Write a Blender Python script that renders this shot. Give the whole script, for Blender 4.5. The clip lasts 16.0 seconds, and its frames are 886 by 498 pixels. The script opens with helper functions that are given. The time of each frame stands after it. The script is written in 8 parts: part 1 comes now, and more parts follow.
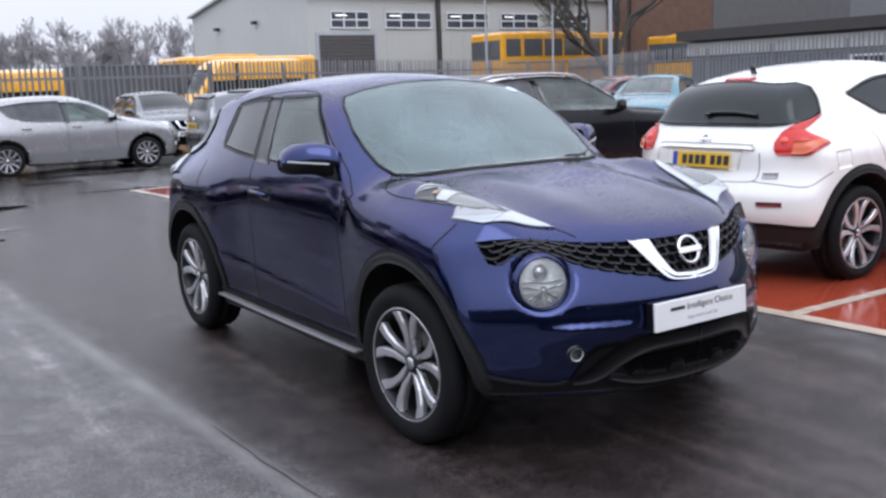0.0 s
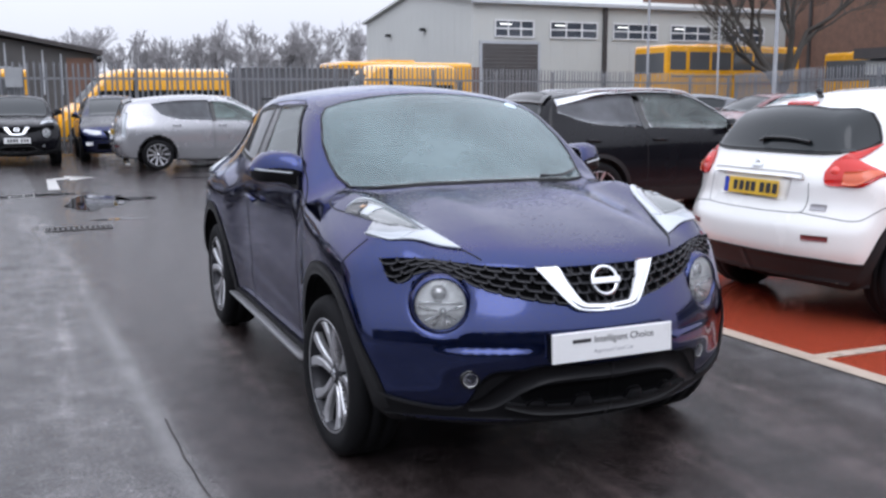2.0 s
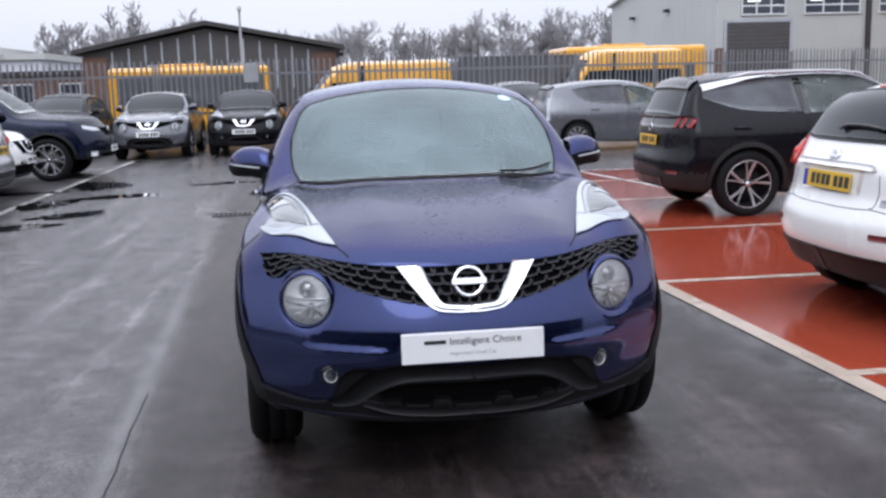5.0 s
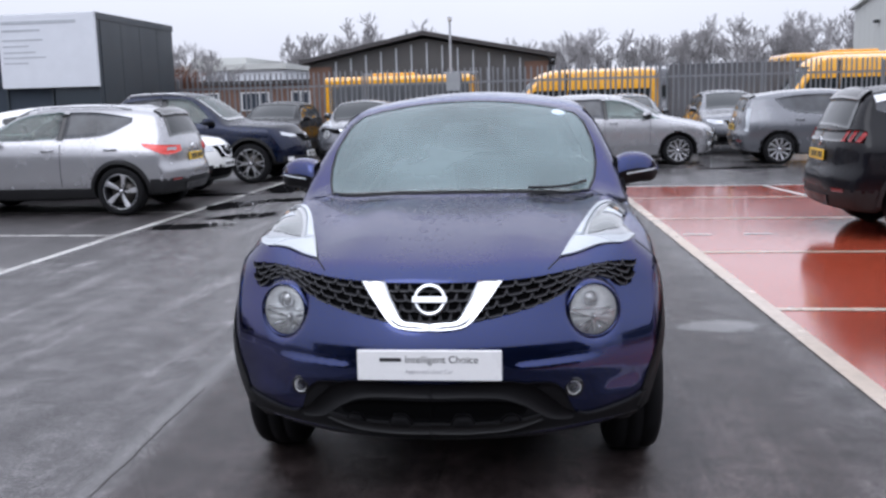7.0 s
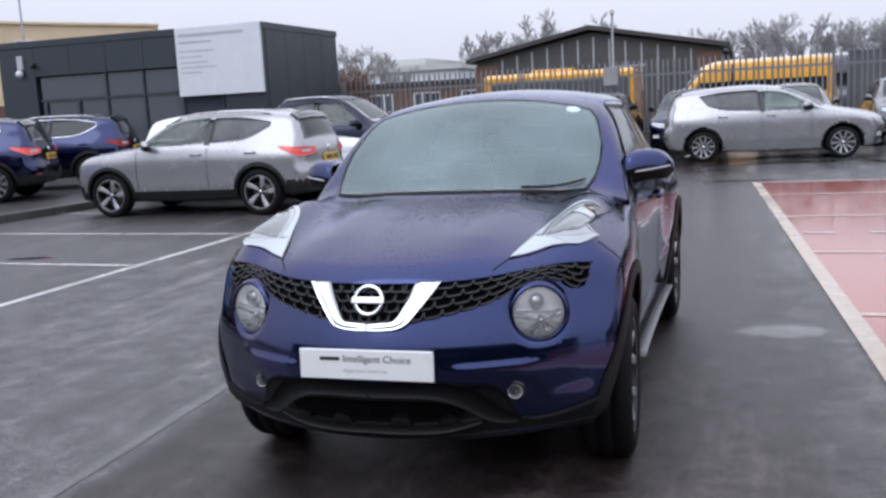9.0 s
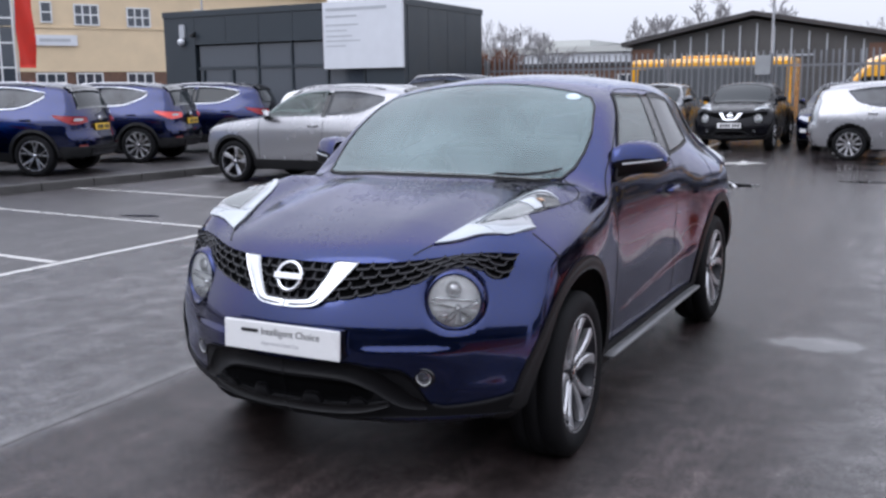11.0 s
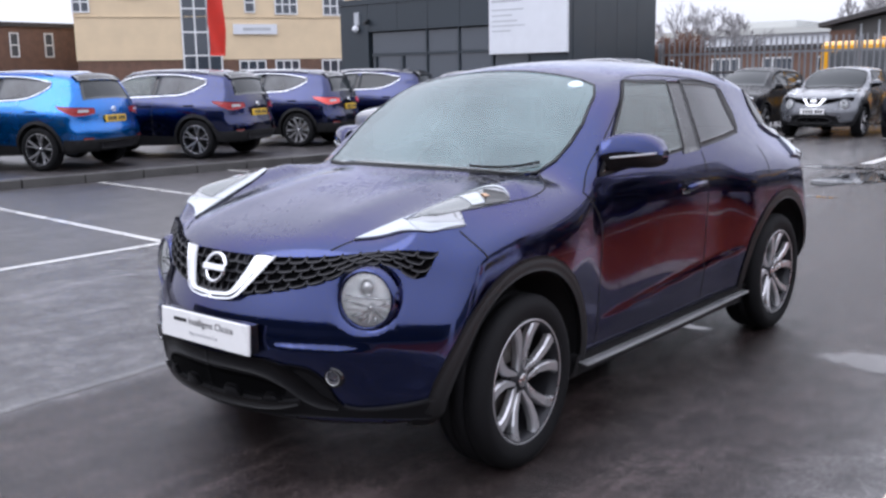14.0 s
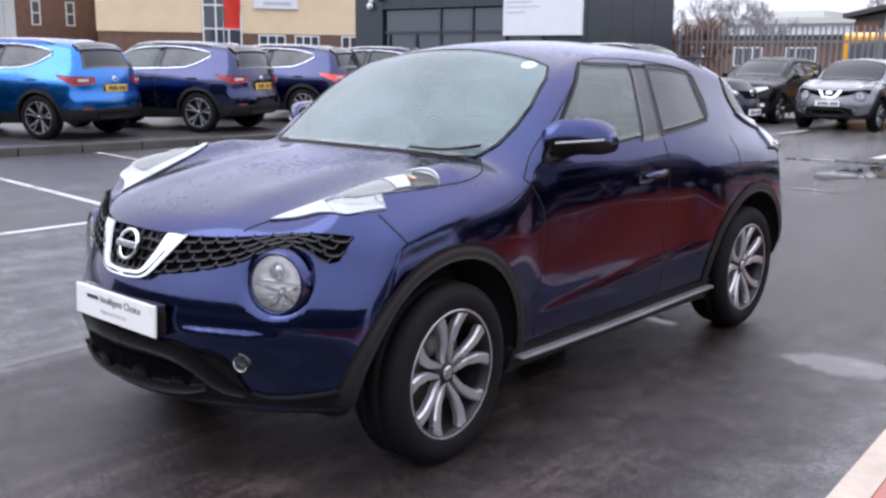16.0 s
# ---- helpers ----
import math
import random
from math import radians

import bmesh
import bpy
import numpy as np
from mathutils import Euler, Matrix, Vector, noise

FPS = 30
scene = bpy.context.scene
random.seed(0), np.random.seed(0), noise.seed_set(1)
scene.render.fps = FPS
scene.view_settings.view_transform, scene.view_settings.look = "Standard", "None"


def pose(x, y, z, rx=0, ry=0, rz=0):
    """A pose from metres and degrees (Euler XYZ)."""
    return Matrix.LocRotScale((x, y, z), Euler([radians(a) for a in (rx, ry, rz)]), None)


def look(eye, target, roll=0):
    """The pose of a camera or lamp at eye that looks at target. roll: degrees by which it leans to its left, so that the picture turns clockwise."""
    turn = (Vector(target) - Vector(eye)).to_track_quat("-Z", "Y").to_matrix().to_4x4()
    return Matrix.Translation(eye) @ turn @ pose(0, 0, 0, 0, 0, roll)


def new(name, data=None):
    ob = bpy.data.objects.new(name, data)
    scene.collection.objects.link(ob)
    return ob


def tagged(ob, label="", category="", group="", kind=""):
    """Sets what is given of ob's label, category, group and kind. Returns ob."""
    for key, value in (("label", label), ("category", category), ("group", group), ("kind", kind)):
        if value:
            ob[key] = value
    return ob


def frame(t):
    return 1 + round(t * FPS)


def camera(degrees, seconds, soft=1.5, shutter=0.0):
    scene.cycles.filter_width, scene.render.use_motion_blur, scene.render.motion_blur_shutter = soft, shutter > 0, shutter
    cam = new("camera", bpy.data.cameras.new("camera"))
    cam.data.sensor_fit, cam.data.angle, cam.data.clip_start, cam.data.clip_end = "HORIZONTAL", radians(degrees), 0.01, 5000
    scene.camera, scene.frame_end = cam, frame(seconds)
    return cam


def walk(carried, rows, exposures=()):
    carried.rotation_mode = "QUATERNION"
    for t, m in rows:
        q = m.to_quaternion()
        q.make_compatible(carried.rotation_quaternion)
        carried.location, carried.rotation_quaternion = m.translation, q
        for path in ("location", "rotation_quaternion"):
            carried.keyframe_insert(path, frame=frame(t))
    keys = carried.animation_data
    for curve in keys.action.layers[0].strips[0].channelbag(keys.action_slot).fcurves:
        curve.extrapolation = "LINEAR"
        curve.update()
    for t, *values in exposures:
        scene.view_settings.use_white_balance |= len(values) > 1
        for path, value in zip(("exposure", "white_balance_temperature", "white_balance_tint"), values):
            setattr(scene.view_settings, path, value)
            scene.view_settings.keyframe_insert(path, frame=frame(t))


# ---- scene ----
cam = camera(50.2, 16.0, soft=2.6)
PATH = [
    (0, (-2.826, -4.526, 1.483), (-1.73, -2.888, 1.14), -2.1),
    (0.5, (-2.553, -4.56, 1.469), (-1.545, -2.868, 1.12), 0.0),
    (1, (-2.353, -4.746, 1.487), (-1.403, -3.023, 1.125), -1.4),
    (1.5, (-2.149, -4.986, 1.518), (-1.319, -3.198, 1.184), -0.8),
    (2, (-1.934, -4.984, 1.494), (-1.151, -3.171, 1.175), -0.2),
    (2.5, (-1.714, -5.008, 1.504), (-1.001, -3.171, 1.157), -0.3),
    (3, (-1.485, -5.189, 1.532), (-0.895, -3.304, 1.218), -0.7),
    (3.2, (-1.4, -5.25, 1.537), (-0.88, -3.341, 1.244), -0.0),
    (5.3, (-0.377, -5.362, 1.504), (-0.188, -3.401, 1.156), -0.9),
    (5.5, (-0.286, -5.308, 1.498), (-0.148, -3.344, 1.146), -0.1),
    (6, (-0.044, -5.206, 1.508), (0.001, -3.239, 1.151), -0.4),
    (6.5, (0.206, -5.28, 1.515), (0.108, -3.313, 1.171), -2.3),
    (7, (0.435, -5.336, 1.524), (0.208, -3.373, 1.211), -1.5),
    (7.5, (0.637, -5.213, 1.503), (0.33, -3.266, 1.164), -1.0),
    (8, (0.85, -5.135, 1.504), (0.459, -3.207, 1.146), -2.6),
    (8.5, (1.155, -5.226, 1.523), (0.62, -3.325, 1.205), -3.1),
    (9, (1.317, -5.163, 1.507), (0.704, -3.283, 1.203), -3.1),
    (9.5, (1.457, -4.968, 1.496), (0.775, -3.117, 1.163), -0.7),
    (10, (1.615, -4.897, 1.494), (0.868, -3.074, 1.147), -2.1),
    (10.2, (1.735, -4.899, 1.487), (0.949, -3.089, 1.158), -2.0),
    (12.3, (2.489, -4.515, 1.492), (1.405, -2.872, 1.137), -1.2),
    (12.5, (2.55, -4.493, 1.497), (1.451, -2.857, 1.157), -2.0),
    (13, (2.622, -4.386, 1.483), (1.471, -2.785, 1.149), -1.3),
    (13.5, (2.67, -4.201, 1.483), (1.475, -2.639, 1.122), 1.0),
    (14, (2.834, -4.106, 1.487), (1.569, -2.599, 1.128), -1.0),
    (14.5, (3.048, -4.061, 1.497), (1.731, -2.59, 1.181), -1.3),
    (15, (3.065, -3.991, 1.476), (1.734, -2.534, 1.154), -0.9),
    (15.5, (3.0, -3.852, 1.473), (1.685, -2.388, 1.116), 1.3),
    (16, (2.992, -3.764, 1.472), (1.701, -2.289, 1.074), 0.7),
]
walk(cam, [(t, look(eye, target, roll)) for t, eye, target, roll in PATH], [(0.0, 0.34, 5930, 13.5), (6.5, 0.31, 5930, 14.0), (9.5, 0.18, 5880, 13.5), (13.0, 0.54, 5950, 15.0), (15.0, 0.56, 5980, 16.0), (16.0, 0.68, 6000, 16.5)])

# ---- sky, sun ----
world = bpy.data.worlds.new("overcast")
scene.world = world
world.use_nodes = True
wn, wl = world.node_tree.nodes, world.node_tree.links
wn.clear()
sky = wn.new("ShaderNodeTexSky")
sky.sky_type, sky.sun_disc = "NISHITA", False
sky.sun_elevation, sky.sun_rotation = radians(38), radians(200)
sky.air_density, sky.dust_density, sky.ozone_density = 1.0, 6.0, 1.0
grey = wn.new("ShaderNodeHueSaturation")
grey.inputs["Saturation"].default_value = 0.12
wl.new(sky.outputs["Color"], grey.inputs["Color"])
cloud = wn.new("ShaderNodeTexNoise")
cloud.inputs["Scale"].default_value = 1.6
cloud.inputs["Detail"].default_value = 5
veil = wn.new("ShaderNodeMix")
veil.data_type = "RGBA"
veil.inputs["Factor"].default_value = 0.9
cl = wn.new("ShaderNodeValToRGB")
cl.color_ramp.elements[0].position, cl.color_ramp.elements[0].color = 0.3, (16.5, 16.7, 17.3, 1)
cl.color_ramp.elements[1].position, cl.color_ramp.elements[1].color = 0.7, (19.0, 19.1, 19.5, 1)
wl.new(cloud.outputs["Fac"], cl.inputs["Fac"])
wl.new(grey.outputs["Color"], veil.inputs["A"])
wl.new(cl.outputs["Color"], veil.inputs["B"])
bg = wn.new("ShaderNodeBackground")
bg.inputs["Strength"].default_value = 0.1
# an overcast sky is about three times as bright overhead as at the horizon
place = wn.new("ShaderNodeTexCoord")
split = wn.new("ShaderNodeSeparateXYZ")
wl.new(place.outputs["Generated"], split.inputs["Vector"])
rise = wn.new("ShaderNodeValToRGB")
rise.color_ramp.elements[0].position, rise.color_ramp.elements[0].color = 0.0, (0.40, 0.40, 0.405, 1)
rise.color_ramp.elements[1].position, rise.color_ramp.elements[1].color = 1.0, (1.0, 1.0, 1.0, 1)
wl.new(split.outputs["Z"], rise.inputs["Fac"])
dome = wn.new("ShaderNodeMix")
dome.data_type, dome.blend_type = "RGBA", "MULTIPLY"
dome.inputs["Factor"].default_value = 1.0
wl.new(veil.outputs["Result"], dome.inputs["A"])
wl.new(rise.outputs["Color"], dome.inputs["B"])
wl.new(dome.outputs["Result"], bg.inputs["Color"])
wo = wn.new("ShaderNodeOutputWorld")
wl.new(bg.outputs["Background"], wo.inputs["Surface"])

sun = new("sun", bpy.data.lights.new("sun", "SUN"))
sun.data.energy, sun.data.angle, sun.data.color = 0.6, radians(40), (1.0, 0.98, 0.95)
sun.matrix_world = look((-6, -14, 18), (0, 0, 0))


# ---- materials ----
def shader(name):
    m = bpy.data.materials.new(name)
    m.use_nodes = True
    n, l = m.node_tree.nodes, m.node_tree.links
    return m, n, l, n["Principled BSDF"]


def noise_node(n, l, scale, detail=4, rough=0.55, coords=None, stretch=None):
    t = n.new("ShaderNodeTexNoise")
    t.inputs["Scale"].default_value, t.inputs["Detail"].default_value, t.inputs["Roughness"].default_value = scale, detail, rough
    if coords is None:
        coords = n.new("ShaderNodeTexCoord").outputs["Object"]
    if stretch:
        mp = n.new("ShaderNodeMapping")
        mp.inputs["Scale"].default_value = stretch
        l.new(coords, mp.inputs["Vector"])
        coords = mp.outputs["Vector"]
    l.new(coords, t.inputs["Vector"])
    return t.outputs["Fac"]


def ramp(n, l, fac, stops):
    r = n.new("ShaderNodeValToRGB")
    e = r.color_ramp.elements
    while len(e) < len(stops):
        e.new(0.5)
    for el, (p, c) in zip(e, stops):
        el.position = p
        el.color = (*c, 1) if isinstance(c, tuple) else (c, c, c, 1)
    l.new(fac, r.inputs["Fac"])
    return r.outputs["Color"]


def bump(n, l, bs, height, strength, dist=0.01):
    b = n.new("ShaderNodeBump")
    b.inputs["Strength"].default_value, b.inputs["Distance"].default_value = strength, dist
    l.new(height, b.inputs["Height"])
    l.new(b.outputs["Normal"], bs.inputs["Normal"])


def shade(c, f):
    return tuple(min(1.0, v * f) for v in c)


def surface(name, color, rough=0.6, metal=0.0, vary=0.15, scale=3.0, fine=60.0, relief=0.1, coat=0.0, spread=0.1, sheen=0.5):
    """A plain material with variation of colour and gloss at two scales and a fine relief."""
    m, n, l, bs = shader(name)
    big, small = noise_node(n, l, scale, 5), noise_node(n, l, fine, 3)
    mixed = n.new("ShaderNodeMath")
    mixed.operation = "MULTIPLY_ADD"
    l.new(big, mixed.inputs[0])
    mixed.inputs[1].default_value = 0.7
    half = n.new("ShaderNodeMath")
    half.operation = "MULTIPLY"
    half.inputs[1].default_value = 0.3
    l.new(small, half.inputs[0])
    l.new(half.outputs[0], mixed.inputs[2])
    l.new(ramp(n, l, mixed.outputs[0], [(0.3, shade(color, 1 - vary)), (0.7, shade(color, 1 + vary))]), bs.inputs["Base Color"])
    l.new(ramp(n, l, big, [(0.3, max(0.02, rough - spread)), (0.7, min(1.0, rough + spread))]), bs.inputs["Roughness"])
    bs.inputs["Metallic"].default_value = metal
    bs.inputs["Specular IOR Level"].default_value = sheen
    bs.inputs["Coat Weight"].default_value = coat
    bs.inputs["Coat Roughness"].default_value = 0.04
    if relief:
        bump(n, l, bs, small, relief, 0.004)
    return m


def car_paint(name, color, metal=0.35, gloss=0.26, coat=1.0, edge=None):
    """Lacquered metallic paint, wet, with small drops and a thin road film."""
    m, n, l, bs = shader(name)
    flake = noise_node(n, l, 900, 1)
    film = noise_node(n, l, 2.5, 5)
    mix = n.new("ShaderNodeMix")
    mix.data_type = "RGBA"
    mix.inputs["A"].default_value = (*shade(color, 0.85), 1)
    mix.inputs["B"].default_value = (*shade(color, 1.25), 1)
    l.new(flake, mix.inputs["Factor"])
    l.new(mix.outputs["Result"], bs.inputs["Base Color"])
    bs.inputs["Metallic"].default_value = metal
    l.new(ramp(n, l, film, [(0.3, gloss - 0.04), (0.7, gloss + 0.04)]), bs.inputs["Roughness"])
    bs.inputs["Coat Weight"].default_value = coat
    bs.inputs["Specular IOR Level"].default_value = 0.5 * coat
    if edge:
        bs.inputs["Specular Tint"].default_value = (*edge, 1)
        bs.inputs["Coat IOR"].default_value = 1.56
    speck = noise_node(n, l, 38, 3, 0.7)
    wet = n.new("ShaderNodeMath")
    wet.operation = "MULTIPLY"
    l.new(film, wet.inputs[0])
    l.new(speck, wet.inputs[1])
    # rain lies in drops on faces that look up and runs off the flanks
    flat_up = n.new("ShaderNodeSeparateXYZ")
    l.new(n.new("ShaderNodeNewGeometry").outputs["Normal"], flat_up.inputs["Vector"])
    lies = n.new("ShaderNodeMapRange")
    lies.inputs["From Min"].default_value, lies.inputs["From Max"].default_value = 0.55, 0.92
    l.new(flat_up.outputs["Z"], lies.inputs["Value"])
    film_rough = n.new("ShaderNodeMix")
    l.new(lies.outputs["Result"], film_rough.inputs["Factor"])
    l.new(ramp(n, l, wet.outputs[0], [(0.16, 0.015), (0.27, 0.05), (0.40, 0.22)]), film_rough.inputs["A"])
    l.new(ramp(n, l, wet.outputs[0], [(0.16, 0.10), (0.27, 0.24), (0.40, 0.42)]), film_rough.inputs["B"])
    l.new(film_rough.outputs["Result"], bs.inputs["Coat Roughness"])
    drops = n.new("ShaderNodeTexVoronoi")
    drops.inputs["Scale"].default_value = 130
    l.new(n.new("ShaderNodeTexCoord").outputs["Object"], drops.inputs["Vector"])
    b = n.new("ShaderNodeBump")
    b.inputs["Strength"].default_value, b.inputs["Distance"].default_value = 0.05, 0.002
    l.new(ramp(n, l, drops.outputs["Distance"], [(0.0, 1.0), (0.32, 0.0)]), b.inputs["Height"])
    l.new(b.outputs["Normal"], bs.inputs["Coat Normal"])
    return m


def pane(name, tint, mist, mist_color=(0.62, 0.66, 0.67)):
    """A thin pane: clear tinted glass with a mirror gloss and a film of mist on it."""
    m = bpy.data.materials.new(name)
    m.use_nodes = True
    n, l = m.node_tree.nodes, m.node_tree.links
    n.clear()
    out = n.new("ShaderNodeOutputMaterial")
    clear, gloss, film = n.new("ShaderNodeBsdfTransparent"), n.new("ShaderNodeBsdfGlossy"), n.new("ShaderNodeBsdfDiffuse")
    clear.inputs["Color"].default_value = (*tint, 1)
    film.inputs["Color"].default_value = (*mist_color, 1)
    gloss.inputs["Roughness"].default_value = 0.03
    fres = n.new("ShaderNodeFresnel")
    fres.inputs["IOR"].default_value = 1.5
    one, two = n.new("ShaderNodeMixShader"), n.new("ShaderNodeMixShader")
    fog = noise_node(n, l, 1.7, 5)
    l.new(ramp(n, l, fog, [(0.3, max(0.0, mist - 0.11)), (0.7, mist + 0.11)]), one.inputs["Fac"])
    l.new(clear.outputs["BSDF"], one.inputs[1])
    l.new(film.outputs["BSDF"], one.inputs[2])
    l.new(fres.outputs["Fac"], two.inputs["Fac"])
    l.new(one.outputs["Shader"], two.inputs[1])
    l.new(gloss.outputs["BSDF"], two.inputs[2])
    l.new(two.outputs["Shader"], out.inputs["Surface"])
    return m


def glossy(name, color, rough=0.1, metal=0.0, coat=0.0, emit=None, power=0.0, sheen=0.5):
    m, n, l, bs = shader(name)
    bs.inputs["Base Color"].default_value = (*color, 1)
    wear = noise_node(n, l, 25, 4)
    l.new(ramp(n, l, wear, [(0.3, max(0.01, rough * 0.8)), (0.7, min(1, rough * 1.3))]), bs.inputs["Roughness"])
    bs.inputs["Metallic"].default_value = metal
    bs.inputs["Coat Weight"].default_value = coat
    bs.inputs["Specular IOR Level"].default_value = sheen
    if emit:
        bs.inputs["Emission Color"].default_value = (*emit, 1)
        bs.inputs["Emission Strength"].default_value = power
    return m


BLUE = car_paint("ink_blue_paint", (0.0004, 0.0104, 0.084), 0.97, 0.10, edge=(0.022, 0.12, 0.43))
WHITE = car_paint("white_paint", (0.80, 0.80, 0.78), 0.0)
SILVER = car_paint("silver_paint", (0.33, 0.33, 0.345), 0.55)
GREY = car_paint("gunmetal_paint", (0.13, 0.135, 0.15), 0.5)
BLACK = car_paint("black_paint", (0.004, 0.004, 0.006), 0.0, 0.26, 0.27)
NAVY = car_paint("navy_paint", (0.004, 0.008, 0.026), 0.6, 0.26, 0.55, (0.02, 0.04, 0.12))
VIVID = car_paint("vivid_blue_paint", (0.001, 0.12, 0.42), 0.9, edge=(0.05, 0.35, 0.8))
DARKBLUE = car_paint("dark_blue_paint", (0.002, 0.008, 0.060), 0.95, 0.22, edge=(0.02, 0.05, 0.2))
TEAL = car_paint("teal_paint", (0.012, 0.14, 0.19), 0.4)
RED = car_paint("red_paint", (0.11, 0.006, 0.010), 0.3)
YELLOW = car_paint("yellow_paint", (0.75, 0.36, 0.01), 0.0)
CLAD = surface("black_plastic_cladding", (0.014, 0.014, 0.015), 0.52, sheen=0.3, vary=0.25, fine=250, relief=0.15)
RUBBER = surface("tyre_rubber", (0.006, 0.006, 0.007), 0.75, sheen=0.2, vary=0.3, fine=120, relief=0.2)
LINER = surface("wheel_arch_liner", (0.006, 0.006, 0.007), 0.9, vary=0.3, relief=0.2)
ALLOY = surface("machined_alloy", (0.55, 0.55, 0.57), 0.30, 0.75, vary=0.08, relief=0.03)
ALLOY_DARK = surface("dark_alloy_pockets", (0.022, 0.022, 0.026), 0.42, 0.5, vary=0.2, relief=0.05)
IRON = surface("brake_iron", (0.16, 0.15, 0.14), 0.45, 0.8, vary=0.3, relief=0.1)
CHROME = glossy("chrome", (0.82, 0.83, 0.85), 0.06, 1.0)
TRIM = glossy("gloss_black_trim", (0.006, 0.006, 0.007), 0.12, 0.0, 0.3)
PILLAR = glossy("glossy_pillar_film", (0.010, 0.010, 0.012), 0.30, 0.0, 0.2)
GAP = surface("panel_gap", (0.003, 0.003, 0.004), 0.8, relief=0)
GLASS = pane("misted_windscreen", (0.68, 0.80, 0.79), 0.30, (0.38, 0.51, 0.53))
SIDEGLASS = pane("misted_side_glass", (0.56, 0.66, 0.64), 0.21, (0.44, 0.52, 0.51))
PRIVACY = pane("privacy_glass", (0.10, 0.10, 0.11), 0.19, (0.36, 0.38, 0.42))
FARSIDE = pane("far_car_side_glass", (0.50, 0.60, 0.57), 0.16, (0.42, 0.50, 0.48))
FARSCREEN = pane("far_car_windscreen", (0.40, 0.48, 0.46), 0.22, (0.34, 0.40, 0.40))
FARGLASS = glossy("far_car_glass", (0.016, 0.020, 0.022), 0.07, sheen=0.4)
FOGLENS = pane("fog_lamp_lens", (0.8, 0.8, 0.82), 0.11, (0.2, 0.2, 0.21))
LENS = pane("clear_lamp_lens", (0.97, 0.98, 0.98), 0.15, (0.85, 0.86, 0.86))
LAMPWHITE = glossy("white_lamp_body", (0.44, 0.47, 0.50), 0.14, 0.0, 0.6)
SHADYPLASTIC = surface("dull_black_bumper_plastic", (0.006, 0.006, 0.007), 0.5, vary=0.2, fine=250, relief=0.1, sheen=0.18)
BOWLGREY = glossy("grey_lamp_bowl", (0.44, 0.44, 0.45), 0.18, 0.6, 0.3)
LAMPDARK = glossy("dark_lamp_interior", (0.17, 0.18, 0.18), 0.15, 0.3, 0.6)
LAMPCLEAR = glossy("clear_lamp_cover", (0.36, 0.37, 0.385), 0.10, 0.2, 0.6)
SKYLIPGREY = surface("satin_grey_edge", (0.15, 0.15, 0.155), 0.38, vary=0.2, relief=0.05)
REFLECT = glossy("lamp_reflector", (0.93, 0.94, 0.95), 0.25, 0.05)
AMBER = glossy("amber_bulb", (0.55, 0.34, 0.2), 0.2, 0, 0.3)
REDLAMP = glossy("red_lamp_plastic", (0.55, 0.014, 0.008), 0.12, 0.0, 0.25)
ORANGELAMP = glossy("orange_lamp_plastic", (0.62, 0.10, 0.03), 0.12, 0.0, 0.6)
FARLAMP = glossy("dark_red_lamp", (0.26, 0.010, 0.012), 0.12, sheen=0.4)
DARKRED = glossy("dark_red_reflector", (0.14, 0.02, 0.02), 0.2)
LITRED = glossy("lit_red_lamp", (0.6, 0.05, 0.04), 0.15, 0.0, 0.5, (1.0, 0.10, 0.08), 0.14)
PLATE_Y = surface("yellow_plate", (0.72, 0.46, 0.03), 0.35, vary=0.06, relief=0)
PLATE_W = surface("white_plate", (0.80, 0.80, 0.80), 0.3, vary=0.04, relief=0)
INK = surface("black_lettering", (0.02, 0.02, 0.022), 0.5, relief=0)
INKGREY = surface("grey_lettering", (0.38, 0.38, 0.40), 0.5, relief=0)
CLOTH = surface("charcoal_seat_cloth", (0.03, 0.03, 0.033), 0.9, vary=0.2, fine=300, relief=0.3)
DASH = surface("dashboard_plastic", (0.022, 0.022, 0.024), 0.65, vary=0.2, fine=200, relief=0.2)
EUBLUE = surface("blue_plate_band", (0.02, 0.05, 0.4), 0.4, relief=0)
STICKER = surface("pale_blue_sticker", (0.62, 0.74, 0.82), 0.5, relief=0)

# ---- mesh helpers ----
def make(name, verts, faces, mat, parent=None, smooth=True, normals=None, label=""):
    me = bpy.data.meshes.new(name)
    me.from_pydata([tuple(map(float, v)) for v in verts], [], [tuple(map(int, f)) for f in faces])
    me.materials.append(mat)
    if smooth:
        me.polygons.foreach_set("use_smooth", [True] * len(me.polygons))
    me.update()
    if normals is not None:
        me.normals_split_custom_set_from_vertices([tuple(map(float, v)) for v in normals])
    ob = new(name, me)
    if parent is not None:
        ob.parent = parent
    if label:
        ob["label"] = label
    return ob


def part(name, bm, mat, parent=None, label="", smooth=False):
    me = bpy.data.meshes.new(name)
    bm.normal_update()
    bm.to_mesh(me)
    bm.free()
    me.materials.append(mat)
    if smooth:
        me.polygons.foreach_set("use_smooth", [True] * len(me.polygons))
    ob = new(name, me)
    if parent is not None:
        ob.parent = parent
    if label:
        ob["label"] = label
    return ob


def thing(name, label, category, m=None, group="", kind=""):
    ob = new(name)
    ob.empty_display_size = 0.2
    if m is not None:
        ob.matrix_world = m
    return tagged(ob, label, category, group, kind)


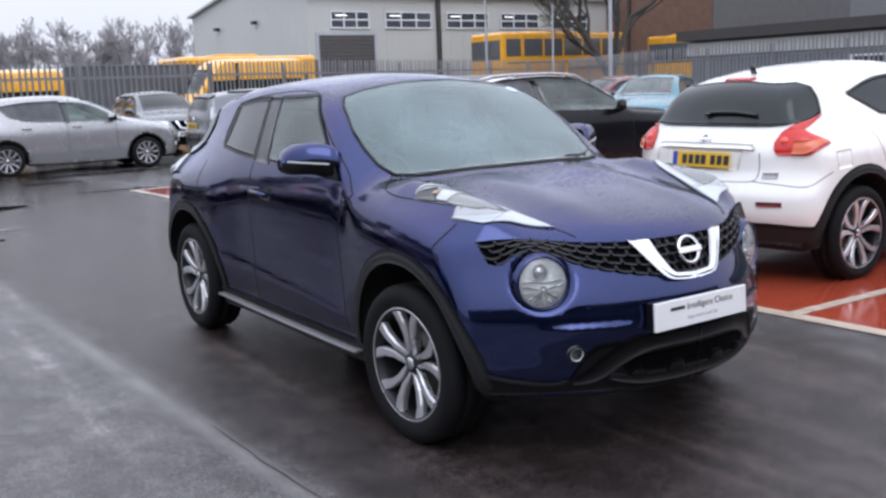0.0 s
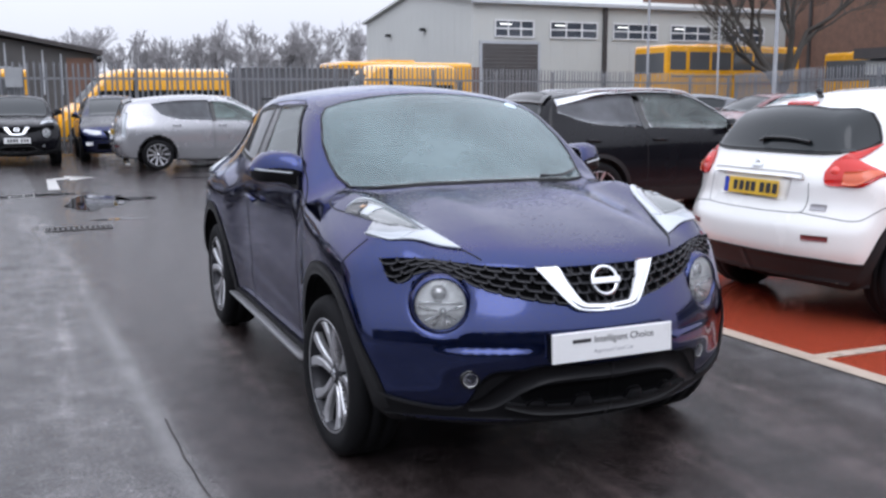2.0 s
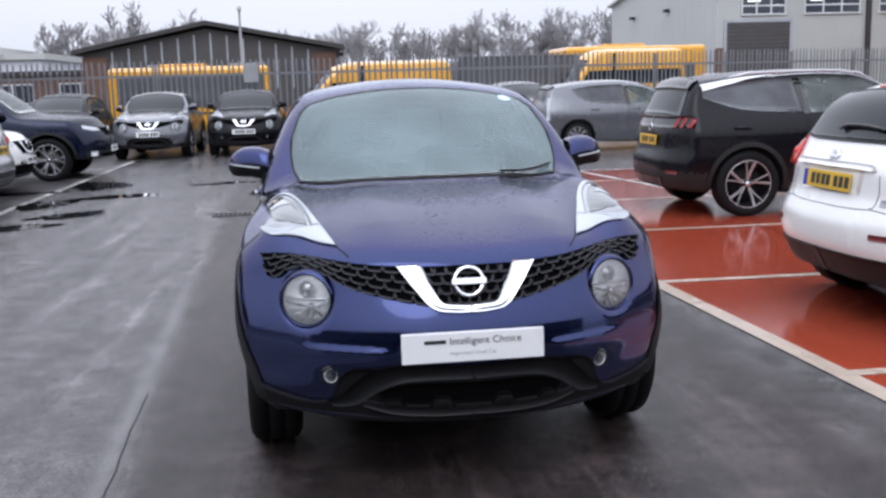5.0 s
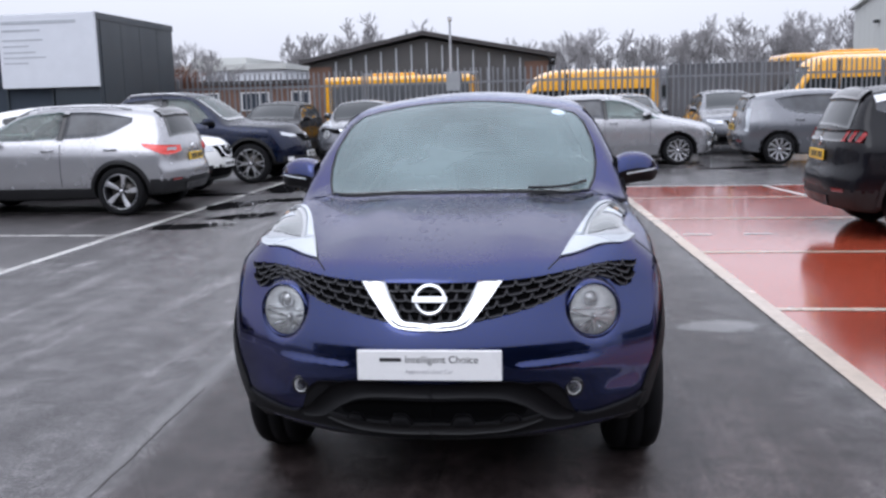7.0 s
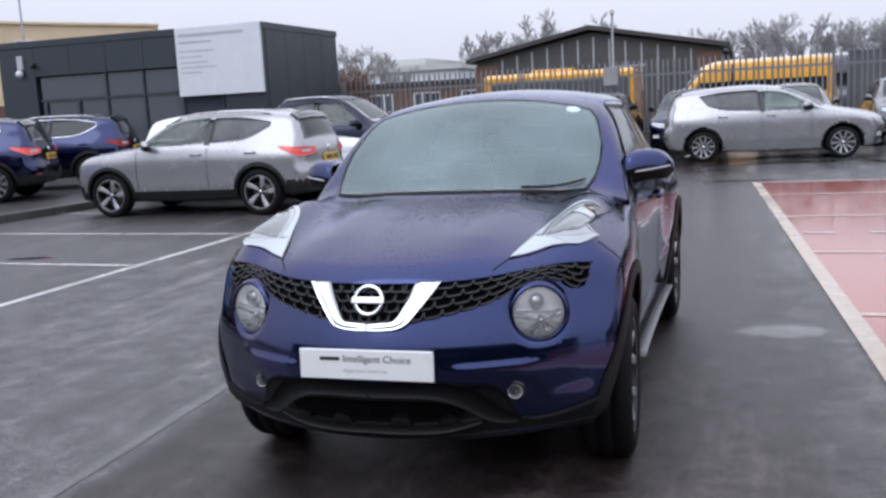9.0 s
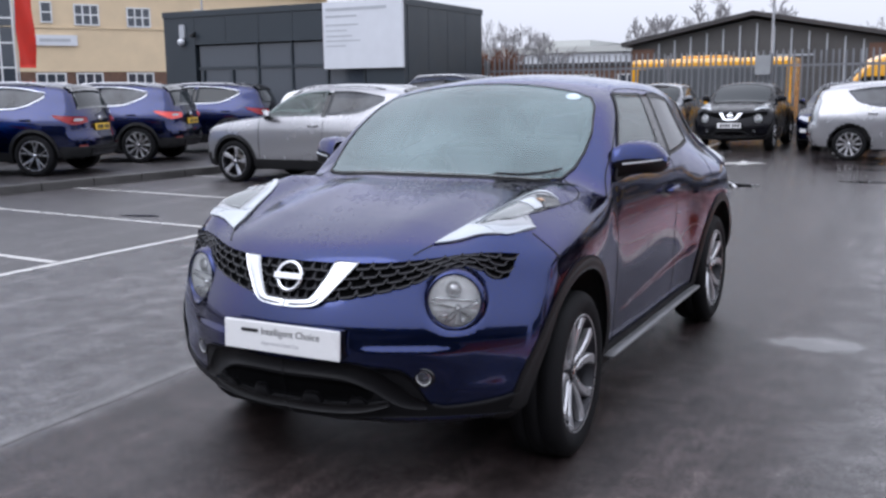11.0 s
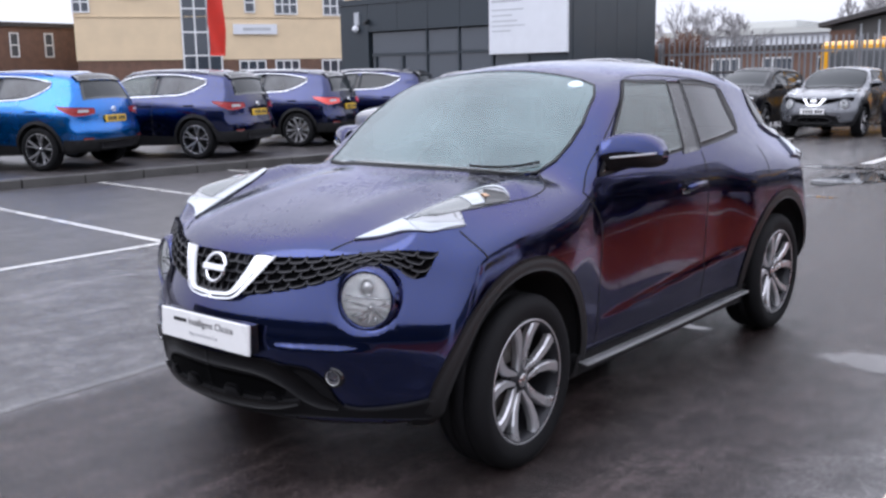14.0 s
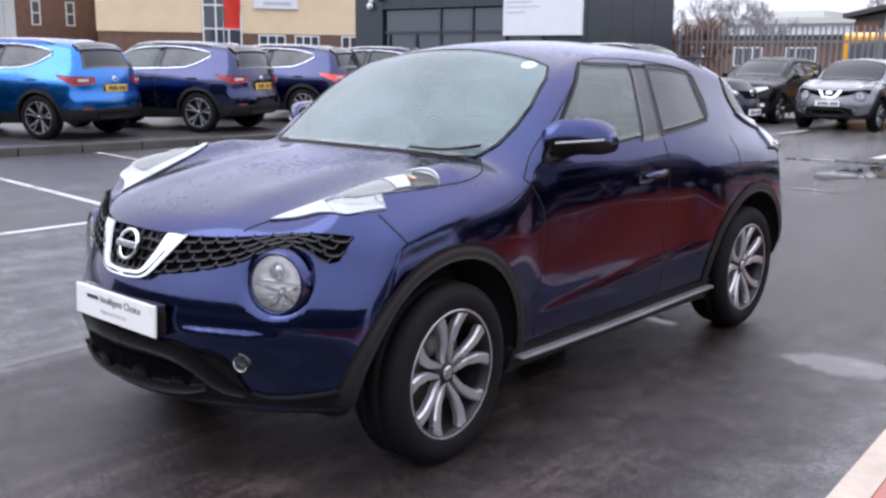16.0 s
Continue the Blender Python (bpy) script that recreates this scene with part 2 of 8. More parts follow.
def bm_box(bm, x0, y0, z0, x1, y1, z1, bevel=0.0):
    r = bmesh.ops.create_cube(bm, size=1, matrix=Matrix.LocRotScale(((x0 + x1) / 2, (y0 + y1) / 2, (z0 + z1) / 2), None, (abs(x1 - x0), abs(y1 - y0), abs(z1 - z0))))
    if bevel:
        edges = list({e for v in r["verts"] for e in v.link_edges})
        bmesh.ops.bevel(bm, geom=edges, offset=bevel, segments=2, affect="EDGES", profile=0.5)


def box(name, b, mat, parent=None, bevel=0.0, label=""):
    bm = bmesh.new()
    bm_box(bm, *b, bevel=bevel)
    return part(name, bm, mat, parent, label)


def lathe(profile, n, axis="x"):
    """Turns (radius, along) points round an axis; closed by the profile itself."""
    k, verts, faces = len(profile), [], []
    for i in range(n):
        a = 2 * math.pi * i / n
        for r, u in profile:
            c, s = r * math.cos(a), r * math.sin(a)
            verts.append((u, c, s) if axis == "x" else (c, s, u) if axis == "z" else (c, u, s))
    for i in range(n):
        j = (i + 1) % n
        for p in range(k - 1):
            faces.append((i * k + p, i * k + p + 1, j * k + p + 1, j * k + p))
    return verts, faces


def sweep(path, section, closed=False, up=(0, 0, 1)):
    """Carries a closed section (pairs across, above) along a path of points."""
    path = [Vector(p) for p in path]
    verts, faces, k = [], [], len(section)
    for i, p in enumerate(path):
        a, b = path[max(i - 1, 0)], path[min(i + 1, len(path) - 1)]
        if closed:
            a, b = path[i - 1], path[(i + 1) % len(path)]
        t = (b - a).normalized()
        side = t.cross(Vector(up)).normalized()
        top = side.cross(t)
        verts += [tuple(p + side * u + top * v) for u, v in section]
    n = len(path)
    for i in range(n if closed else n - 1):
        j = (i + 1) % n
        for q in range(k):
            w = (q + 1) % k
            faces.append((i * k + q, i * k + w, j * k + w, j * k + q))
    if not closed:
        faces += [tuple(range(k))[::-1], tuple((n - 1) * k + q for q in range(k))]
    return verts, faces


def disc(r, n=8):
    return [(r * math.cos(2 * math.pi * i / n), r * math.sin(2 * math.pi * i / n)) for i in range(n)]


def oblong(w, h, c=0.2):
    """A rectangle section with clipped corners."""
    d = c * min(w, h)
    w, h = w / 2, h / 2
    return [(-w, -h + d), (-w + d, -h), (w - d, -h), (w, -h + d), (w, h - d), (w - d, h), (-w + d, h), (-w, h - d)]


# ---- smooth bodies from a few ruling curves ----
def curve(points, soft=0.03):
    """A smooth curve through (place, value) points, sampled finely, as a function of arrays."""
    xs, ys = np.array([p[0] for p in points], float), np.array([p[1] for p in points], float)
    h = np.diff(xs)
    d = np.diff(ys) / h
    m = np.zeros(len(xs))
    m[0], m[-1] = d[0], d[-1]
    for i in range(1, len(xs) - 1):
        if d[i - 1] * d[i] > 0:
            a, b = 2 * h[i] + h[i - 1], h[i] + 2 * h[i - 1]
            m[i] = (a + b) / (a / d[i - 1] + b / d[i])
    fx = np.linspace(xs[0] - 0.3, xs[-1] + 0.3, 900)
    v = np.clip(fx, xs[0], xs[-1])
    i = np.clip(np.searchsorted(xs, v) - 1, 0, len(h) - 1)
    t = (v - xs[i]) / h[i]
    fy = ys[i] * (2 * t**3 - 3 * t**2 + 1) + h[i] * m[i] * (t**3 - 2 * t**2 + t) + ys[i + 1] * (3 * t**2 - 2 * t**3) + h[i] * m[i + 1] * (t**3 - t**2)
    fy += np.where(fx < xs[0], (fx - xs[0]) * m[0], 0) + np.where(fx > xs[-1], (fx - xs[-1]) * m[-1], 0)
    if soft:
        reach = int(3 * soft / (fx[1] - fx[0])) + 1
        kern = np.exp(-0.5 * (np.arange(-reach, reach + 1) * (fx[1] - fx[0]) / soft) ** 2)
        padded = np.concatenate([fy[0] + (np.arange(-reach, 0)) * (fy[1] - fy[0]), fy, fy[-1] + np.arange(1, reach + 1) * (fy[-1] - fy[-2])])
        fy = np.convolve(padded, kern / kern.sum(), "valid")
    slope = np.gradient(fy, fx)
    f = lambda q: np.interp(q, fx, fy)
    f.slope = lambda q: np.interp(q, fx, slope)
    return f


def widths(ys, zs, rows):
    """Half widths over (y, z) from a coarse table."""
    fy, fz = np.linspace(ys[0], ys[-1], 260), np.linspace(zs[0], zs[-1], 160)
    a = np.array([curve(list(zip(zs, r)), 0.035)(fz) for r in rows])
    t = np.array([curve(list(zip(ys, a[:, j])), 0.06)(fy) for j in range(len(fz))]).T
    gy, gz = np.gradient(t, fy[1] - fy[0], fz[1] - fz[0])
    steep = np.sqrt(1 + gy**2 + gz**2)

    def f(y, z):
        u = np.clip((y - fy[0]) / (fy[-1] - fy[0]) * 259, 0, 258.999)
        w = np.clip((z - fz[0]) / (fz[-1] - fz[0]) * 159, 0, 158.999)
        i, j = u.astype(int), w.astype(int)
        u, w = u - i, w - j
        g = lambda m: m[i, j] * (1 - u) * (1 - w) + m[i + 1, j] * u * (1 - w) + m[i, j + 1] * (1 - u) * w + m[i + 1, j + 1] * u * w
        return g(t), g(steep)

    return f


def smax(a, b, k):
    h = np.clip(0.5 + 0.5 * (a - b) / k, 0, 1)
    return b + (a - b) * h + k * h * (1 - h)


class Shell:
    """A car body: the space under a top line, between sides, behind a nose and before a tail, less the wheel arches."""

    def __init__(self, top, crown, bow, nose, nose_bow, tail, tail_bow, under, side, axles, wheel_r, arch_r, crest=None, relief=None, cuts=(), inner=0.5, round_top=0.05, round_end=0.06):
        self.top, self.crown, self.bow = curve(top, 0.035), curve(crown), curve(bow, 0.1)
        self.nose, self.nose_bow, self.tail, self.tail_bow = curve(nose, 0.03), nose_bow, curve(tail, 0.03), tail_bow
        self.under, self.side, self.axles, self.wheel_r, self.arch_r = curve(under), side, axles, wheel_r, arch_r
        self.relief = relief
        self.crest, self.cuts, self.inner, self.kt, self.ke = crest, cuts, inner, round_top, round_end
        self.lo = np.array([-1.02, nose[0][1] - 0.25, 0.05])
        self.lo[1] = min(p[1] for p in nose) - 0.06
        self.hi = np.array([1.02, max(p[1] for p in tail) + 0.06, max(p[1] for p in top) + 0.06])

    def field(self, x, y, z, arches=True):
        ax = np.abs(x)
        ye = y - self.bow(y) * ax**2
        t = self.top(ye) - self.crown(y) * ax**2
        if self.crest:
            t = t + self.crest(ax, y)
        f = (z - t) / np.sqrt(1 + self.top.slope(ye) ** 2)
        w, steep = self.side(y, z)
        f = smax(f, (ax - w) / steep, self.kt)
        f = smax(f, (self.nose(z) + self.nose_bow * ax**2 - y) / np.sqrt(1 + (2 * self.nose_bow * ax) ** 2 + self.nose.slope(z) ** 2), self.ke)
        f = smax(f, (y - self.tail(z) + self.tail_bow * ax**3) / np.sqrt(1 + (3 * self.tail_bow * ax**2) ** 2 + self.tail.slope(z) ** 2), self.ke)
        if self.relief:
            f = f + self.relief(ax, y, z)
        f = smax(f, self.under(y) - z, 0.04)
        for (cx, cy, cz), (dx, dy, dz), r, deep in self.cuts:
            px, py, pz = ax - cx, y - cy, z - cz
            along = px * dx + py * dy + pz * dz
            across = np.sqrt(np.maximum(px**2 + py**2 + pz**2 - along**2, 0))
            f = smax(f, -smax(across - r, along - deep, 0.03), 0.035)
        if arches:
            for a in self.axles:
                r = np.sqrt((y - a) ** 2 + (z - self.wheel_r) ** 2)
                f = smax(f, np.minimum(self.arch_r - r, ax - self.inner), 0.01)
        return f

    def grad(self, p, arches=True, e=0.005):
        g = np.empty_like(p)
        for k in range(3):
            d = np.zeros(3)
            d[k] = e
            a, b = p + d, p - d
            g[:, k] = (self.field(*a.T, arches) - self.field(*b.T, arches)) / (2 * e)
        return g

    def snap(self, p, off=0.0, rounds=8):
        """The nearest places on the body (its arches filled in), lifted by off, and the normals there."""
        p = np.array(p, float).reshape(-1, 3)
        for _ in range(rounds):
            g = self.grad(p, False)
            f = self.field(*p.T, False)
            p = p - np.clip(f / np.maximum((g**2).sum(1), 0.05), -0.08, 0.08)[:, None] * g
        g = self.grad(p, False)
        nrm = g / np.linalg.norm(g, axis=1)[:, None]
        return p + off * nrm, nrm

    def mesh(self, step):
        n = np.ceil((self.hi - self.lo) / step).astype(int) + 1
        ax = [self.lo[k] + step * np.arange(n[k]) for k in range(3)]
        ax[0] = (np.arange(n[0]) - (n[0] - 1) / 2) * step
        v = self.field(*np.meshgrid(*ax, indexing="ij"))
        s = v < 0
        corners = [(i, j, k) for i in (0, 1) for j in (0, 1) for k in (0, 1)]
        cut = lambda m, c: m[c[0]:n[0] - 1 + c[0], c[1]:n[1] - 1 + c[1], c[2]:n[2] - 1 + c[2]]
        count = sum(cut(s, c).astype(int) for c in corners)
        active = (count > 0) & (count < 8)
        I, J, K = np.nonzero(active)
        ident = -np.ones(active.shape, int)
        ident[active] = np.arange(len(I))
        val = {c: v[I + c[0], J + c[1], K + c[2]] for c in corners}
        acc, num = np.zeros((len(I), 3)), np.zeros(len(I))
        for c in corners:
            for k in range(3):
                if c[k] == 0:
                    d = tuple(1 if q == k else c[q] for q in range(3))
                    a, b = val[c], val[d]
                    hit = (a < 0) != (b < 0)
                    t = np.where(hit, a / np.where(hit, a - b, 1), 0)
                    q = np.tile(np.array(c, float), (len(I), 1))
                    q[:, k] += t
                    acc += np.where(hit[:, None], q, 0)
                    num += hit
        p = np.stack([ax[0][I], ax[1][J], ax[2][K]], 1) + acc / num[:, None] * step
        for _ in range(3):
            g = self.grad(p, True, 0.004)
            f = self.field(*p.T)
            p = p - np.clip(f / np.maximum((g**2).sum(1), 0.1), -step * 0.4, step * 0.4)[:, None] * g
        g = self.grad(p, True, 0.006)
        nrm = g / np.maximum(np.linalg.norm(g, axis=1), 1e-6)[:, None]
        quads = []
        for k in range(3):
            a, b = [(q, w) for q, w in ((1, 2), (2, 0), (0, 1))][k]
            lo = [slice(None)] * 3
            hi = [slice(None)] * 3
            lo[k], hi[k] = slice(0, -1), slice(1, None)
            flip = s[tuple(lo)] != s[tuple(hi)]
            e = np.argwhere(flip)
            e = e[(e[:, a] > 0) & (e[:, a] < n[a] - 1) & (e[:, b] > 0) & (e[:, b] < n[b] - 1)]
            da, db = np.zeros(3, int), np.zeros(3, int)
            da[a], db[b] = 1, 1
            q = np.stack([ident[tuple((e - u).T)] for u in (da + db, db, 0 * da, da)], 1)
            inside = s[tuple(e.T)]
            q[~inside] = q[~inside][:, ::-1]
            quads.append(q)
        return p, np.concatenate(quads), nrm


def along(points, n, rounded=True):
    """n places evenly along a line through points, bent smoothly."""
    p = np.array(points, float)
    if rounded and len(p) > 2:
        q = np.vstack([2 * p[0] - p[1], p, 2 * p[-1] - p[-2]])
        fine = []
        for i in range(1, len(q) - 2):
            for t in np.linspace(0, 1, 12, endpoint=False):
                a, b, c, d = q[i - 1:i + 3]
                fine.append(0.5 * (2 * b + (c - a) * t + (2 * a - 5 * b + 4 * c - d) * t**2 + (3 * b - a - 3 * c + d) * t**3))
        p = np.array(fine + [p[-1]])
    s = np.r_[0, np.cumsum(np.linalg.norm(np.diff(p, axis=0), axis=1))]
    return np.stack([np.interp(np.linspace(0, s[-1], n), s, p[:, k]) for k in range(3)], 1)


def skin(grid, nrm, thick):
    """A sheet from a grid of places, with a folded edge that reaches back by thick."""
    a, b = grid.shape[:2]
    verts = [tuple(v) for v in grid.reshape(-1, 3)]
    faces = [(i * b + j, i * b + j + 1, (i + 1) * b + j + 1, (i + 1) * b + j) for i in range(a - 1) for j in range(b - 1)]
    rim = [(i, 0) for i in range(a)] + [(a - 1, j) for j in range(1, b)] + [(i, b - 1) for i in range(a - 2, -1, -1)] + [(0, j) for j in range(b - 2, 0, -1)]
    base = len(verts)
    for i, j in rim:
        verts.append(tuple(grid[i, j] - thick * nrm[i, j]))
    for q in range(len(rim)):
        w = (q + 1) % len(rim)
        (i, j), (k, l) = rim[q], rim[w]
        faces.append((i * b + j, base + q, base + w, k * b + l))
    return verts, faces


def fix(verts, faces, nrm_hint):
    """Turns all faces over if the first ones look inwards."""
    v = np.array(verts)
    f = faces[len(faces) // 3]
    c = np.cross(v[f[1]] - v[f[0]], v[f[2]] - v[f[0]])
    return faces if c @ nrm_hint >= 0 else [tuple(reversed(q)) for q in faces]


def laid(shell, a, b, nu, nv, off, thick=0.015, belly=0.0, rounded=True):
    """A panel on a body between two lines."""
    A, B = along(a, nu, rounded), along(b, nu, rounded)
    t = np.linspace(0, 1, nv)[None, :, None]
    g = A[:, None] * (1 - t) + B[:, None] * t
    p, nrm = shell.snap(g.reshape(-1, 3), off)
    p, nrm = p.reshape(nu, nv, 3), nrm.reshape(nu, nv, 3)
    if belly:
        u = np.linspace(-1, 1, nu)[:, None, None]
        w = np.linspace(-1, 1, nv)[None, :, None]
        p = p + nrm * belly * (1 - u**4) * (1 - w**4)
    v, f = skin(p, nrm, thick)
    return v, fix(v, f, nrm[nu // 3, nv // 2])


def band(shell, line, width, off, thick=0.012, n=40, rounded=True):
    """A strip of even width that lies on a body along a line."""
    p, nrm = shell.snap(along(line, n, rounded))
    tan = np.gradient(p, axis=0)
    tan /= np.maximum(np.linalg.norm(tan, axis=1), 1e-9)[:, None]
    s = np.cross(nrm, tan)
    w = np.asarray(width, float)
    w = np.interp(np.linspace(0, 1, n), np.linspace(0, 1, w.size), np.atleast_1d(w))[:, None]
    g = np.stack([p - s * w / 2, p, p + s * w / 2], 1)
    q, nn = shell.snap(g.reshape(-1, 3), off)
    q, nn = q.reshape(n, 3, 3), nn.reshape(n, 3, 3)
    v, f = skin(q, nn, thick)
    return v, fix(v, f, nn[n // 3, 1])


def mirrored(v, f):
    return [(-x, y, z) for x, y, z in v], [tuple(reversed(q)) for q in f]


def both(name, vf, mat, parent, label=""):
    """The panel and its mirror twin on the other side."""
    a = make(name, *vf, mat, parent, label=label)
    return a, make(name, *mirrored(*vf), mat, parent, label=label)


def inside(poly, u, v):
    """Which places (u, v) lie in a polygon."""
    poly, r = np.array(poly), np.zeros(len(u), bool)
    x, y = poly.T
    for i in range(len(poly)):
        j = i - 1
        c = (y[i] > v) != (y[j] > v)
        r ^= c & (u < (x[j] - x[i]) * (v - y[i]) / np.where(y[j] == y[i], 1e-9, y[j] - y[i]) + x[i])
    return r


def pieces(p, q, nrm, names, default, mats, parent):
    """Splits a body mesh by name of each face into meshes with unbroken shading."""
    obs = {}
    for nm in sorted(set(names)):
        if nm is None or nm == "":
            continue
        f = q[names == nm]
        used, inv = np.unique(f, return_inverse=True)
        obs[nm] = make(nm.split("|")[0], p[used], inv.reshape(-1, 4), mats.get(nm.split("|")[0], default), parent, normals=nrm[used])
    return obs

# ---- wheels ----
WHEELS = {}


def spoke(path, w0, w1, x_face, depth):
    """A spoke: rounded bar along (radius, angle) places on the wheel's face."""
    verts, faces, n = [], [], len(path)
    for i, (r, a) in enumerate(path):
        t = i / (n - 1)
        w = (w0 * (1 - t) + w1 * t) / 2
        xf = x_face(r)
        for s, d in ((-1, -depth), (-1, -0.008), (-0.72, 0), (0.72, 0), (1, -0.008), (1, -depth)):
            ang = a + s * w / r
            verts.append((xf + d, r * math.cos(ang), r * math.sin(ang)))
    for i in range(n - 1):
        for q in range(5):
            faces.append((i * 6 + q, (i + 1) * 6 + q, (i + 1) * 6 + q + 1, i * 6 + q + 1))
    faces.append(tuple(range(6)))
    faces.append(tuple((n - 1) * 6 + q for q in range(5, -1, -1)))
    return verts, faces


def wheel_meshes(style, R, rim, wide):
    key = (style, R, rim, wide)
    if key in WHEELS:
        return WHEELS[key]
    h = wide / 2
    out = []
    tyre = [(rim - 0.004, -h * 0.86), (rim + 0.012, -h * 0.96), (rim + 0.05, -h * 1.03), (R - 0.035, -h), (R - 0.012, -h * 0.88), (R - 0.002, -h * 0.7), (R - 0.001, -h * 0.34), (R - 0.009, -h * 0.32), (R - 0.009, -h * 0.26), (R, -h * 0.24), (R, h * 0.24), (R - 0.009, h * 0.26), (R - 0.009, h * 0.32), (R - 0.001, h * 0.34), (R - 0.002, h * 0.7), (R - 0.012, h * 0.88), (R - 0.035, h), (rim + 0.05, h * 1.03), (rim + 0.012, h * 0.96), (rim - 0.004, h * 0.86)]
    out.append(("tyre", lathe(tyre, 48), RUBBER))
    barrel = [(rim + 0.004, h * 0.9), (rim - 0.006, h * 0.92), (rim - 0.012, h * 0.86), (rim - 0.02, h * 0.5), (rim - 0.03, -h * 0.4), (rim - 0.03, -h * 0.9)]
    out.append(("barrel", lathe(barrel, 48), ALLOY_DARK))
    lip = [(rim + 0.005, h * 0.86), (rim + 0.005, h * 0.92), (rim - 0.001, h * 0.93), (rim - 0.006, h * 0.90), (rim - 0.007, h * 0.80)]
    out.append(("rim_lip", lathe(lip, 48), ALLOY))
    out.append(("brake_disc", lathe([(0.02, -0.01), (rim * 0.72, -0.01), (rim * 0.72, -0.035), (0.02, -0.035)], 32), LINER if style == "blade" else IRON))
    out.append(("backing", lathe([(0.0, -0.04), (rim - 0.025, -0.05)], 32), LINER))
    face = lambda r: h * 0.62 + 0.16 * max(0.0, r - 0.05) * (h / 0.11)
    spokes = []
    if style == "twin":
        for k in range(5):
            a = 2 * math.pi * k / 5 + 0.31
            for s in (-1, 1):
                spokes.append(spoke([(0.042, a + s * 0.46), (0.075, a + s * 0.27), (rim * 0.5, a + s * 0.185), (rim * 0.75, a + s * 0.225), (rim * 0.9, a + s * 0.285), (rim * 0.995, a + s * 0.33)], 0.017, 0.056, face, 0.03))
    elif style == "star":
        for k in range(5):
            a = 2 * math.pi * k / 5
            spokes.append(spoke([(0.04, a), (rim * 0.5, a + 0.02), (rim * 0.99, a + 0.1)], 0.028, 0.085, face, 0.03))
    elif style == "blade":
        for k in range(5):
            a = 2 * math.pi * k / 5 + 0.2
            for q, w1 in ((-0.13, 0.030), (0.15, 0.013)):
                spokes.append(spoke([(0.04, a + q * 0.8), (rim * 0.5, a + q * 0.9), (rim * 0.99, a + q * 1.5)], 0.016, w1, face, 0.03))
    elif style == "ten":
        for k in range(10):
            a = 2 * math.pi * k / 10
            spokes.append(spoke([(0.04, a), (rim * 0.5, a), (rim * 0.99, a + 0.05)], 0.018, 0.046, face, 0.026))
    else:
        for k in range(6):
            a = 2 * math.pi * k / 6
            for s in (-1, 1):
                spokes.append(spoke([(0.05, a + s * 0.2), (rim * 0.6, a + s * 0.1), (rim * 0.99, a + s * 0.2)], 0.026, 0.03, face, 0.028))
    for v, f in spokes:
        out.append(("spoke", (v, f), ALLOY))
    hub = [(0.0, h * 0.70), (0.028, h * 0.69), (0.034, h * 0.62), (0.05, h * 0.6), (0.062, h * 0.45), (0.062, h * 0.1)]
    out.append(("hub", lathe(hub, 24), ALLOY_DARK))
    out.append(("centre_cap", lathe([(0.0, h * 0.735), (0.02, h * 0.73), (0.027, h * 0.69)], 20), CHROME))
    res = []
    for nm, (v, f), mat in out:
        me = bpy.data.meshes.new(nm)
        me.from_pydata([tuple(p) for p in v], [], [tuple(q) for q in f])
        me.materials.append(mat)
        if nm != "spoke":
            me.polygons.foreach_set("use_smooth", [True] * len(me.polygons))
        me.update()
        res.append((nm, me))
    WHEELS[key] = res
    return res


def add_wheel(car, x, y, style, R, rim, wide, steer=0):
    res = wheel_meshes(style, R, rim, wide)
    base = None
    for nm, me in res:
        if nm == "barrel":
            base = new("wheel", me)
            base.parent = car
            base.matrix_local = Matrix.Translation((x, y, R)) @ Matrix.Rotation(radians(steer) + (0 if x > 0 else math.pi), 4, "Z")
    for nm, me in res:
        if nm != "barrel":
            o = new(nm, me)
            o.parent = base
    return base


def ball(c, r, squash=(1, 1, 1), seg=20, rings=12):
    bm = bmesh.new()
    bmesh.ops.create_uvsphere(bm, u_segments=seg, v_segments=rings, radius=r, matrix=Matrix.Translation(c) @ Matrix.Diagonal((*squash, 1)))
    return bm


def rounded_box(name, b, mat, parent, r, label=""):
    bm = bmesh.new()
    bm_box(bm, *b, bevel=r)
    return part(name, bm, mat, parent, label, smooth=False)


def turned(profile, n, centre, direction):
    """A turned form whose axis points along direction from centre."""
    v, f = lathe(profile, n, "z")
    m = Matrix.Translation(centre) @ Vector(direction).to_track_quat("Z", "Y").to_matrix().to_4x4()
    return [tuple(m @ Vector(p)) for p in v], f


